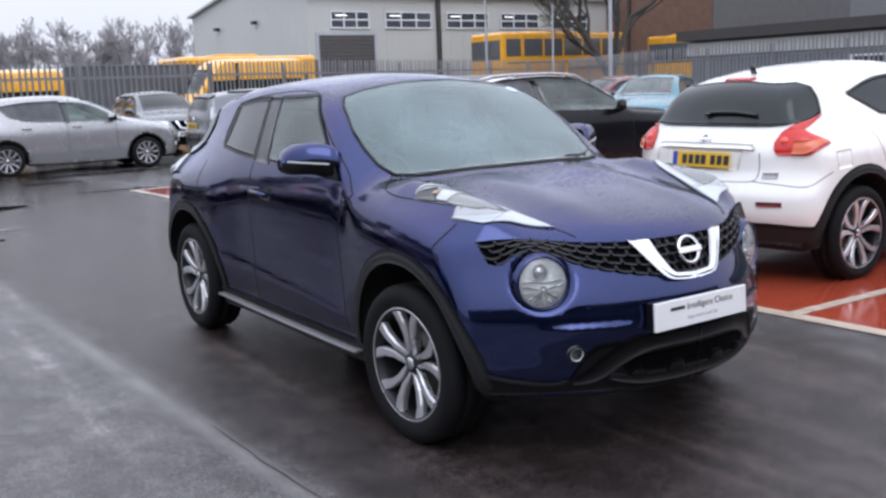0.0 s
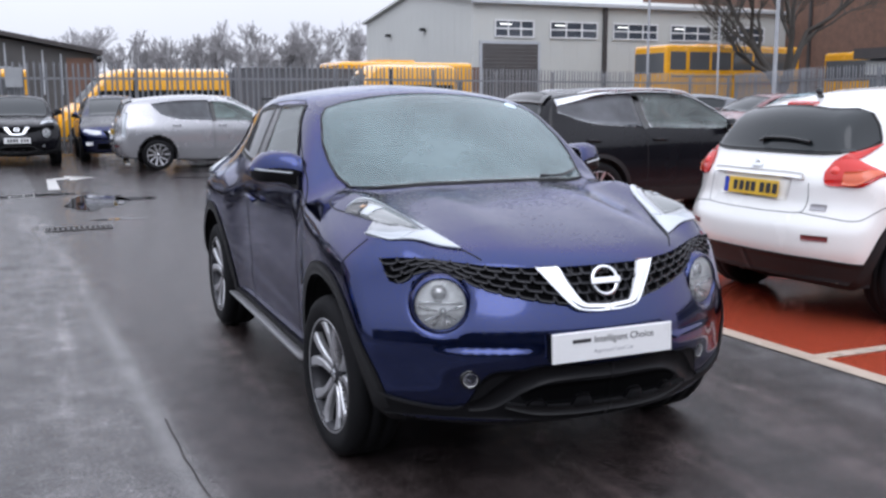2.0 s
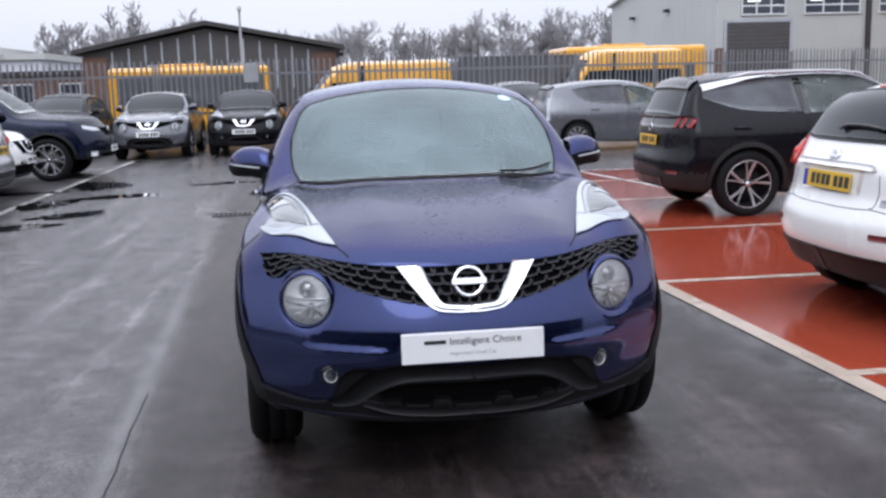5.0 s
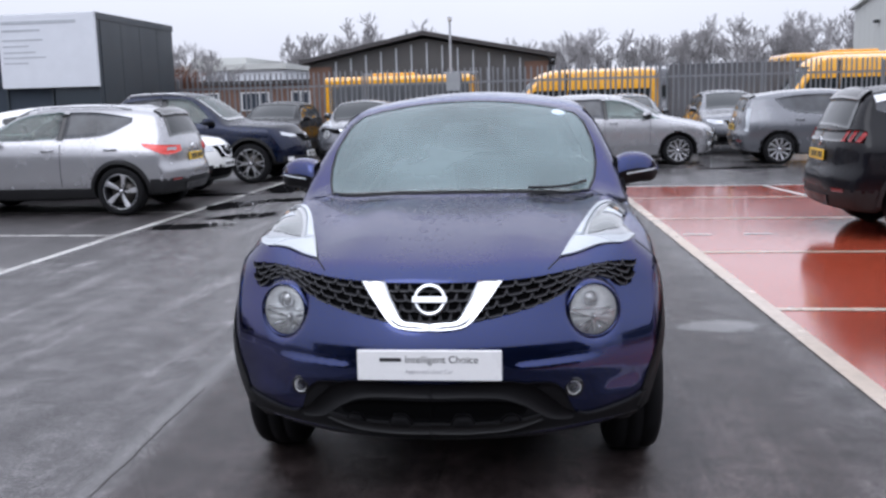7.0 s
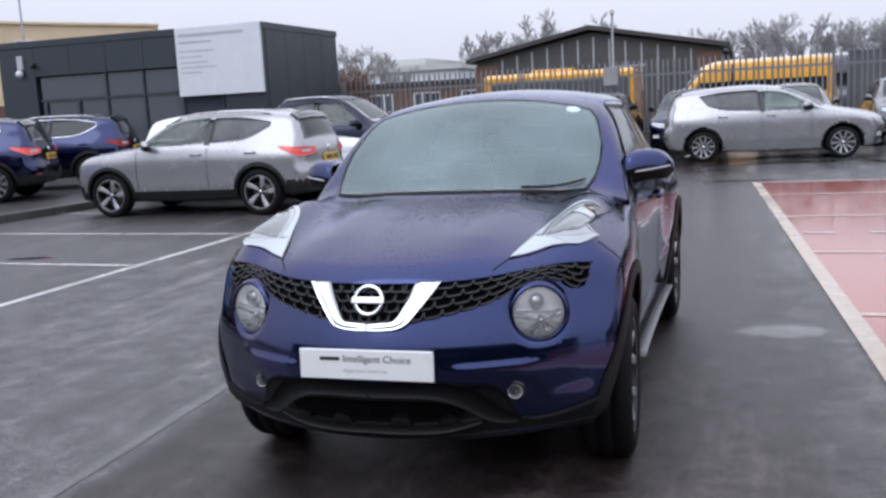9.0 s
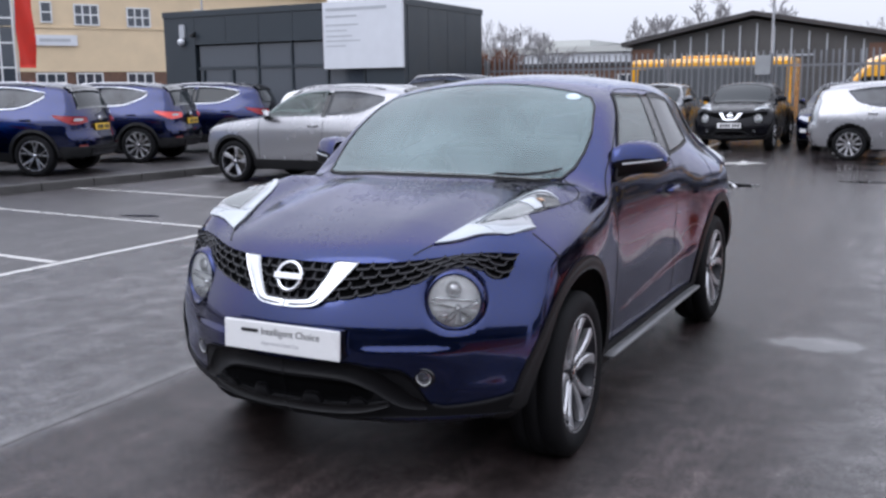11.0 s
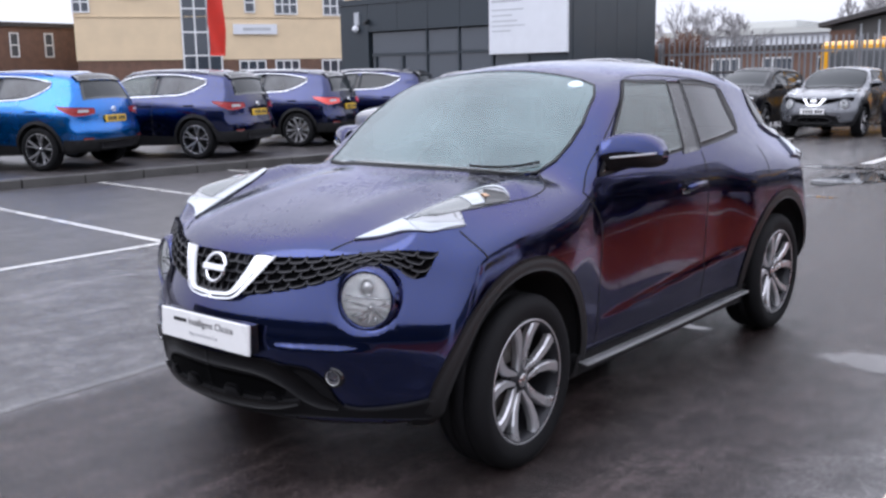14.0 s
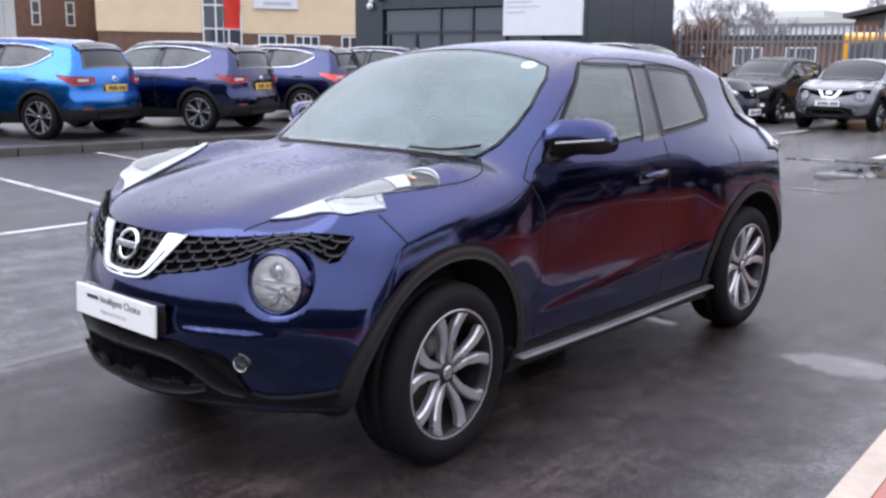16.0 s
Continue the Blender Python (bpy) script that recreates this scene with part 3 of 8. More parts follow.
def mirror_housing(car, paint, x0, y, z, reach=0.17, high=0.125, deep=0.16, trim=True):
    """Both door mirrors: shell, dark lower half, glass and foot."""
    for s in (-1, 1):
        n, m = 18, 12
        verts, faces = [], []
        for i in range(n):
            t = i / (n - 1)
            for j in range(m):
                a = 2 * math.pi * j / m
                dy, dz = math.cos(a), math.sin(a)
                fat = max(0.30, 1 - max(0, 2 * t - 0.85) ** (4 if dz > 0 else 6) * (0.42 if dz > 0 else 0.30) - 0.5 * max(0, 0.18 - t))
                dy = math.copysign(abs(dy) ** 0.55, dy)
                dz = math.copysign(abs(dz) ** (0.6 if dz > 0 else 0.35), dz)
                verts.append((s * (x0 + 0.04 + reach * t), y + deep / 2 * fat * dy * (1 - 0.25 * t) + 0.09 * t, z + high / 2 * fat * (1.06 - 0.22 * t) * dz + 0.02 * (1 - (2 * t - 1) ** 2)))
        for i in range(n - 1):
            for j in range(m):
                k = (j + 1) % m
                faces.append((i * m + j, i * m + k, (i + 1) * m + k, (i + 1) * m + j))
        faces += [tuple(range(m)), tuple((n - 1) * m + j for j in range(m))[::-1]]
        if s > 0:
            faces = [tuple(reversed(q)) for q in faces]
        va = np.array(verts)
        low = [q for q in faces if va[list(q), 2].mean() < z - high * 0.04]
        up = [q for q in faces if va[list(q), 2].mean() >= z - high * 0.04]
        o = make("door_mirror", verts, up, paint, car)
        make("lower_shell", verts, low, SHADYPLASTIC, o)
        if trim:
            v, f = sweep([(s * (x0 + 0.04 + reach * t), y - deep / 2 * (1 - 0.25 * t) * max(0.3, 1 - max(0, 2 * t - 0.85) ** 4 * 0.42) + 0.09 * t - 0.001, z - high * 0.06 + 0.022 * t) for t in np.linspace(0.22, 0.93, 9)], oblong(0.010, 0.009))
            make("indicator", v, f, LAMPWHITE, o)
        v, f = sweep([(s * (x0 - 0.05), y + 0.075, z - high * 0.30), (s * (x0 + 0.03), y + 0.05, z - high * 0.28), (s * (x0 + 0.10), y + 0.035, z - high * 0.15)], oblong(0.07, 0.032))
        make("foot", v, f, TRIM, o)


def plate(car, centre, facing, mat, words=(), w=0.52, h=0.111, blue=False, label=""):
    """A number plate; its registration stays plain bars."""
    m = Matrix.Translation(centre) @ Vector(facing).to_track_quat("Z", "Y").to_matrix().to_4x4()
    bm = bmesh.new()
    bm_box(bm, -w / 2, -h / 2, 0, w / 2, h / 2, 0.012, 0.004)
    bmesh.ops.transform(bm, matrix=m, verts=bm.verts)
    p = part("number_plate", bm, mat, car, label)
    for (x0, y0, x1, y1), ink in words:
        bm = bmesh.new()
        bm_box(bm, x0, y0, 0.011, x1, y1, 0.0135)
        bmesh.ops.transform(bm, matrix=m, verts=bm.verts)
        part("plate_mark", bm, ink, p)
    return p, m


REG = [((x - 0.022, -0.034, x + 0.022, 0.034), INK) for x in (-0.175, -0.115, -0.055, 0.0)] + [((x - 0.022, -0.034, x + 0.022, 0.034), INK) for x in (0.085, 0.145, 0.205)]


# ---- the compact crossover: shared shape of the blue, white and parked ones ----
JW = widths(
    [-2.1, -1.85, -1.6, -1.27, -0.95, -0.62, 0.0, 0.5, 0.9, 1.27, 1.6, 1.9, 2.1],
    [0.15, 0.30, 0.45, 0.60, 0.75, 0.88, 0.98, 1.06, 1.14, 1.28, 1.44, 1.52, 1.60],
    [
        [0.74, 0.80, 0.84, 0.86, 0.86, 0.83, 0.78, 0.72, 0.64, 0.52, 0.42, 0.36, 0.30],
        [0.75, 0.808, 0.845, 0.858, 0.858, 0.838, 0.785, 0.73, 0.66, 0.56, 0.46, 0.40, 0.32],
        [0.77, 0.826, 0.854, 0.867, 0.868, 0.848, 0.80, 0.745, 0.68, 0.58, 0.50, 0.44, 0.36],
        [0.775, 0.828, 0.857, 0.873, 0.878, 0.870, 0.836, 0.770, 0.70, 0.62, 0.54, 0.48, 0.40],
        [0.77, 0.815, 0.838, 0.850, 0.856, 0.850, 0.825, 0.783, 0.74, 0.67, 0.59, 0.53, 0.44],
        [0.77, 0.80, 0.817, 0.820, 0.821, 0.820, 0.815, 0.804, 0.778, 0.712, 0.632, 0.575, 0.49],
        [0.76, 0.798, 0.815, 0.819, 0.826, 0.833, 0.83, 0.812, 0.786, 0.722, 0.642, 0.59, 0.51],
        [0.76, 0.80, 0.821, 0.826, 0.834, 0.842, 0.836, 0.816, 0.782, 0.712, 0.632, 0.58, 0.50],
        [0.77, 0.82, 0.85, 0.866, 0.878, 0.878, 0.858, 0.806, 0.752, 0.672, 0.592, 0.54, 0.46],
        [0.78, 0.835, 0.868, 0.880, 0.882, 0.880, 0.856, 0.766, 0.702, 0.612, 0.535, 0.478, 0.40],
        [0.77, 0.825, 0.860, 0.870, 0.868, 0.858, 0.822, 0.706, 0.632, 0.553, 0.483, 0.43, 0.36],
        [0.73, 0.785, 0.822, 0.836, 0.834, 0.818, 0.778, 0.66, 0.590, 0.512, 0.445, 0.39, 0.32],
        [0.70, 0.76, 0.80, 0.82, 0.815, 0.79, 0.745, 0.69, 0.63, 0.53, 0.45, 0.39, 0.32],
    ],
)


def step_up(v, a, b):
    t = np.clip((v - a) / (b - a), 0, 1)
    return t * t * (3 - 2 * t)


def juke_relief(ax, y, z):
    """Creases of the body: bumper ledges, door swage, valley behind the front wing."""
    nose = step_up(-y, 1.70, 1.80)
    ledge = -0.011 * step_up(-z, -0.588, -0.556) * step_up(z, 0.42, 0.53) * step_up(ax, 0.25, 0.36) * step_up(-ax, -0.66, -0.52) * nose
    flank = step_up(ax, 0.6, 0.72)
    swage = z - (0.43 + 0.07 * (y + 0.75))
    door = step_up(y, -0.85, -0.5) * step_up(-y, -0.95, -0.7)
    ridge = -0.006 * np.exp(-((np.where(swage > 0, swage / 0.022, swage / 0.07)) ** 2)) * door * flank
    valley = 0.005 * np.exp(-(((y + 0.70 - 0.5 * (z - 0.95)) / 0.075) ** 2)) * step_up(z, 0.76, 0.92) * step_up(-z, -1.08, -1.0) * flank
    chin = -0.012 * np.exp(-(((z - 0.40) / 0.05) ** 2)) * nose * step_up(ax, 0.5, 0.66)
    return ledge + ridge + valley + chin


def juke_crest(ax, y):
    lamp = (0.066 + 0.018 * np.exp(-(((y + 1.56) / 0.16) ** 2))) * np.exp(-(((ax - 0.675) / 0.105) ** 2)) * np.clip((y + 1.85) / 0.26, 0, 1) * np.clip((-0.75 - y) / 0.35, 0, 1)
    swell = 0.015 * np.exp(-(((ax - 0.32) / 0.12) ** 2)) * np.clip((y + 1.95) / 0.3, 0, 1) * np.clip((-0.9 - y) / 0.3, 0, 1)
    return lamp + swell


LAMP_C = (0.592, -1.852, 0.736)
LAMP_D = Vector((0.34, -0.93, 0.10)).normalized()
JUKE = Shell(
    top=[(-2.2, 0.68), (-2.08, 0.80), (-2.02, 0.855), (-1.96, 0.895), (-1.88, 0.93), (-1.75, 0.968), (-1.55, 1.01), (-1.35, 1.042), (-1.15, 1.066), (-1.02, 1.083), (-0.97, 1.105), (-0.75, 1.25), (-0.5, 1.402), (-0.3, 1.492), (-0.12, 1.532), (0.1, 1.552), (0.4, 1.562), (0.8, 1.548), (1.2, 1.505), (1.5, 1.44), (1.64, 1.39), (1.715, 1.33), (1.84, 1.12), (1.94, 0.99), (2.05, 0.85)],
    crown=[(-2.2, 0.05), (-1.2, 0.07), (-0.8, 0.10), (-0.2, 0.17), (0.5, 0.19), (1.6, 0.17), (2.1, 0.1)],
    bow=[(-2.2, 0.45), (-1.25, 0.42), (-0.95, 0.34), (-0.6, 0.22), (-0.3, 0.07), (0.5, 0.0), (1.2, -0.05), (1.8, -0.18), (2.2, -0.25)],
    nose=[(0.1, -1.88), (0.2, -1.97), (0.3, -2.045), (0.38, -2.065), (0.48, -2.085), (0.56, -2.088), (0.61, -2.083), (0.66, -2.068), (0.72, -2.042), (0.80, -2.005), (0.88, -1.975), (1.0, -1.90)],
    nose_bow=0.545,
    tail=[(0.15, 1.78), (0.28, 1.90), (0.40, 1.97), (0.52, 2.02), (0.62, 2.02), (0.70, 1.985), (0.80, 1.94), (0.95, 1.925), (1.05, 1.885), (1.2, 1.81), (1.5, 1.66)],
    tail_bow=0.42,
    under=[(-2.1, 0.285), (-1.9, 0.265), (-1.6, 0.295), (-1.3, 0.24), (1.2, 0.21), (1.8, 0.26), (2.1, 0.34)],
    side=JW, axles=(-1.265, 1.265), wheel_r=0.338, arch_r=0.440, crest=juke_crest, relief=juke_relief,
    cuts=[(tuple(Vector(LAMP_C) + 0.06 * LAMP_D), tuple(-LAMP_D), 0.097, 0.125)], inner=0.56, round_top=0.05, round_end=0.05)

WS_SIDE = [(0.45, -0.915, 1.09), (0.615, -0.86, 1.10), (0.655, -0.70, 1.18), (0.654, -0.57, 1.275)]
WS_ROOF = [(0.28, -0.258, 1.49), (0.555, -0.30, 1.445), (0.620, -0.445, 1.355), (0.652, -0.55, 1.29)]
flip = lambda pts: [(-x, y, z) for x, y, z in reversed(pts)]
WS_LOW = flip(WS_SIDE) + [(-0.22, -0.968, 1.09), (0, -0.984, 1.09), (0.22, -0.968, 1.09)] + WS_SIDE
WS_TOP = flip(WS_ROOF) + [(0, -0.25, 1.5)] + WS_ROOF
FW_LOW = [(0.80, -0.655, 1.068), (0.79, -0.2, 1.10), (0.785, 0.135, 1.12)]
FW_TOP = [(0.605, -0.15, 1.432), (0.64, 0.06, 1.448), (0.635, 0.24, 1.442)]
RW_LOW = [(0.78, 0.325, 1.125), (0.765, 0.60, 1.142), (0.742, 0.885, 1.17)]
RW_TOP = [(0.635, 0.395, 1.438), (0.62, 0.64, 1.425), (0.602, 0.875, 1.40)]
REAR_SIDE = [(0.30, 1.815, 1.115), (0.498, 1.772, 1.117), (0.62, 1.70, 1.13), (0.665, 1.58, 1.165), (0.652, 1.47, 1.20)]
REAR_ROOF = [(0.16, 1.585, 1.405), (0.36, 1.575, 1.395), (0.51, 1.47, 1.385), (0.575, 1.43, 1.32), (0.645, 1.455, 1.225)]
REAR_LOW = flip(REAR_SIDE) + [(0, 1.833, 1.115)] + REAR_SIDE
REAR_TOP = flip(REAR_ROOF) + [(0, 1.588, 1.408)] + REAR_ROOF


def shrink(poly, f=0.93):
    p = np.array(poly)
    c = p.mean(0)
    return c + (p - c) * f


def frame_lines(shell, a, b, n=14):
    """The outline of a pane as one closed line."""
    A, B = along(a, n), along(b, n)
    return np.vstack([A, B[::-1], A[:1]])


def glazed(car, shell, a, b, mat, border=0.03, nu=24, nv=12, off=0.003, twin=True, name="window", label="", seal=CLAD):
    vf = laid(shell, a, b, nu, nv, off, 0.004)
    sets = [vf, mirrored(*vf)] if twin else [vf]
    ring = frame_lines(shell, a, b, 18)
    sides = [ring[:18], ring[18:36], np.vstack([ring[17], ring[18]]), np.vstack([ring[35], ring[0]])]
    for k, (v, f) in enumerate(sets):
        w = make(name, v, f, mat, car, label=label)
        for sd in sides:
            bv, bf = band(shell, sd, border, off + 0.003, 0.012, 18, False)
            if k:
                bv, bf = mirrored(bv, bf)
            make("seal", bv, bf, seal, w)


def arches(car, shell, r0, r1, off=0.014, mat=CLAD, a0=-38, a1=212):
    for a in shell.axles:
        ang = np.radians(np.linspace(a0, a1, 40))
        line = lambda r: [(0.88, a + r * math.cos(t), shell.wheel_r + r * math.sin(t)) for t in ang if shell.wheel_r + r * math.sin(t) > 0.2]
        A, B = line(r0), line(r1)
        n = min(len(A), len(B))
        p = np.array([A[:n], B[:n]])
        g = np.stack([p[0] * (1 - t) + p[1] * t for t in (0, 0.35, 0.7, 1)], 1)
        g[..., 0] = shell.side(g[..., 1], g[..., 2])[0]
        nn = np.zeros_like(g)
        nn[..., 0] = 1
        lo, hi = np.zeros(g.shape[:2]), np.full(g.shape[:2], 1.0)
        for _ in range(24):
            mid = (lo + hi) / 2
            out = shell.field(mid, g[..., 1], g[..., 2], False) > 0
            lo, hi = np.where(out, lo, mid), np.where(out, mid, hi)
        g[..., 0] = lo
        q = g
        nn = shell.grad(g.reshape(-1, 3), False)
        nn = (nn / np.linalg.norm(nn, axis=1)[:, None]).reshape(g.shape)
        lift = np.array([off, off + 0.008, off + 0.005, 0.006])[None, :, None]
        v, f = skin(q + nn * lift, nn, 0.03)
        both("wheel_arch_trim", (v, fix(v, f, nn[10, 1])), mat, car)


def gap_lines(car, shell, lines, width=0.006):
    for ln in lines:
        both("panel_gap", band(shell, ln, width, 0.0012, 0.004, 50), GAP, car)


def juke_names(c, n, hole=True):
    x, y, z = np.abs(c[:, 0]), c[:, 1], c[:, 2]
    nm = np.full(len(c), "rear_quarter", dtype=object)
    hood_edge = np.interp(y, [-2.0, -1.95, -1.775, -1.515, -1.34, -1.23, -1.10, -0.98, -0.85], [0.33, 0.36, 0.470, 0.545, 0.60, 0.75, 0.765, 0.741, 0.66])
    nm[y < 0.33] = "front_door"
    nm[(y >= 0.33) & (y < 1.02 - 0.25 * np.clip(z - 0.75, -1, 0))] = "rear_door"
    nm[(y < -0.66) & (z < 1.12)] = "front_wing"
    nm[(y < -1.55 - 0.25 * (z - 0.65)) & (z < 0.93)] = "front_bumper"
    nm[(y < -0.985 + 0.34 * x * x) & (x < hood_edge) & (n[:, 2] > 0.3) & (z > 0.86)] = "bonnet"
    nm[(z > 1.455 - 0.12 * np.maximum(0, y - 0.9)) & (y > -0.6)] = "roof"
    nm[(z > 1.0) & (y < -0.1) & (y > -0.985 + 0.34 * x * x) & (x < 0.75) & (nm != "roof")] = "windscreen_pillar"
    nm[(y > 1.72) & (x < 0.62) & (z > 0.7) & (z < 1.40)] = "tailgate"
    nm[(y > 1.6) & (z < 0.72)] = "rear_bumper"
    for a in JUKE.axles:
        r = np.hypot(y - a, z - JUKE.wheel_r)
        nm[(r < JUKE.arch_r + 0.003) & (x > 0.5)] = "arch_liner"
    for base in ("front_wing", "front_door", "rear_door", "rear_quarter", "windscreen_pillar", "arch_liner"):
        for sd, mk in (("|near", c[:, 0] > 0), ("|off", c[:, 0] <= 0)):
            for en, mk2 in (("f", y < 0), ("r", y >= 0)) if base == "arch_liner" else (("", y == y),):
                nm[(nm == base) & mk & mk2] = base + sd + en
    nm[(n[:, 2] < -0.6) & (z < 0.34)] = "underside"
    if hole:
        top = np.vstack([shrink(np.array(WS_LOW)[:, :2].tolist() + np.array(WS_TOP)[::-1, :2].tolist(), 0.95)])
        nm[inside(top, c[:, 0], y) & (z > 1.06)] = ""
        for lo, up in ((FW_LOW, FW_TOP), (RW_LOW, RW_TOP)):
            poly = shrink([p[1:] for p in lo] + [p[1:] for p in up[::-1]], 0.92)
            nm[inside(poly, y, z) & (x > 0.5)] = ""
        poly = shrink([(p[0], p[2]) for p in REAR_LOW] + [(p[0], p[2]) for p in REAR_TOP[::-1]], 0.92)
        nm[inside(poly, c[:, 0], z) & (y > 1.6)] = ""
    return nm


def body(car, shell, step, namer, paint, extra=()):
    p, q, nrm = shell.mesh(step)
    c, n = p[q].mean(1), nrm[q].mean(1)
    mats = {"arch_liner": LINER, "underside": LINER, **dict(extra)}
    return pieces(p, q, nrm, namer(c, n), paint, mats, car)


def cells(shell, a, b, cols, rows, off, width=0.007):
    """Scale-like grille cells between two lines, as one mesh."""
    A, B = along(a, cols * 2 + 1), along(b, cols * 2 + 1)
    verts, faces = [], []
    for r in range(rows):
        for k in range(cols):
            sh = r % 2
            i0, i1, i2 = 2 * k + sh, 2 * k + 1 + sh, 2 * k + 2 + sh
            if i2 > 2 * cols:
                continue
            at = lambda i, t: A[i] * (1 - t) + B[i] * t
            t0, t1 = (r + 0.05) / rows, (r + 0.90) / rows
            if np.linalg.norm(A[i1] - B[i1]) < 0.012:
                continue
            ln = [at(i0, t0), at(i0, t1) * 0.82 + at(i1, t1) * 0.18, at(i1, t1), at(i2, t1) * 0.82 + at(i1, t1) * 0.18, at(i2, t0)]
            v, f = band(shell, ln, [width * 0.7, width * 0.8, width * 1.35, width * 1.35, width * 1.35, width * 0.8, width * 0.7], off, 0.014, 11, False)
            base = len(verts)
            verts += v
            faces += [tuple(base + i for i in q) for q in f]
    return verts, faces


# near-black that paints the shade inside grille and intake openings
GRILLE_DEPTH = surface("grille_black", (0.0015, 0.0015, 0.0018), 0.9, relief=0, sheen=0.05)
GRILLE_CELL = glossy("grille_cell_plastic", (0.020, 0.020, 0.024), 0.38, sheen=0.35)


def headlamp(car, shell, c, d, r, deep=0.042, bezel=TRIM):
    """Round lamps: bowl, reflector with bulb shield, lens and rim, one each side."""
    for s in (1, -1):
        cc, dd = Vector((c[0] * s, c[1], c[2])), Vector((d[0] * s, d[1], d[2]))
        v, f = turned([(r * 0.97, -0.012), (r * 0.99, 0.002), (r * 1.04, 0.003), (r * 1.12, -0.006), (r * 1.22, -0.024), (r * 1.25, -0.06)], 40, cc, dd)
        lamp = make("headlamp", v, f, bezel, car, label="round clear headlamp with a chrome bowl")
        v, f = turned([(0.0, -deep), (r * 0.35, -deep), (r * 0.7, -deep * 0.75), (r * 0.97, -0.012)], 32, cc, dd)
        make("reflector", v, f, REFLECT, lamp)
        side = dd.cross(Vector((0, 0, 1))).normalized()
        up = side.cross(dd)
        at = lambda u, w, k: cc + side * (u * r) + up * (w * r) - dd * k
        # projector drum above, faceted main bowl below, chrome divider between them
        v, f = turned([(r * 0.30, -0.012), (r * 0.33, -0.016), (r * 0.33, -deep), (r * 0.26, -deep)], 24, at(0.05, 0.42, 0), dd)
        make("projector_ring", v, f, CHROME, lamp)
        v, f = turned([(0.0, -0.014), (r * 0.15, -0.017), (r * 0.29, -0.030)], 24, at(0.05, 0.42, 0), dd)
        make("projector_lens", v, f, BOWLGREY, lamp)
        v, f = turned([(0.0, -deep + 0.026), (r * 0.13, -deep + 0.024), (r * 0.17, -deep)], 16, at(-0.1, -0.3, 0), dd)
        make("bulb_shield", v, f, CHROME, lamp)
        for k in range(9):
            a = math.pi * (1.02 + 0.96 * k / 8)
            i, e = at(-0.1 + 0.2 * math.cos(a), -0.3 + 0.2 * math.sin(a), deep * 0.9), at(0.88 * math.cos(a), 0.86 * math.sin(a), 0.016)
            v, f = sweep([i, e], oblong(0.016 if k % 2 else 0.010, 0.010), up=dd)
            make("facet", v, f, (CHROME, REFLECT, BOWLGREY)[k % 3], lamp)
        v, f = sweep([at(-0.86, 0.04, 0.022), at(-0.2, 0.02, 0.032), at(0.4, 0.06, 0.030), at(0.86, 0.10, 0.020)], oblong(0.006, 0.012), up=dd)
        make("divider", v, f, CHROME, lamp)
        v, f = turned([(0.0, 0.016), (r * 0.3, 0.0145), (r * 0.6, 0.010), (r * 0.85, 0.003), (r * 0.98, -0.004)], 32, cc, dd)
        make("lens", v, f, LENS, lamp)


def text_mesh(body_text, size, depth=0.0006):
    cu = bpy.data.curves.new("words", "FONT")
    cu.body, cu.size, cu.extrude, cu.align_x, cu.align_y = body_text, size, depth, "CENTER", "CENTER"
    ob = new("words", cu)
    me = bpy.data.meshes.new_from_object(ob.evaluated_get(bpy.context.evaluated_depsgraph_get()))
    bpy.data.objects.remove(ob)
    return me


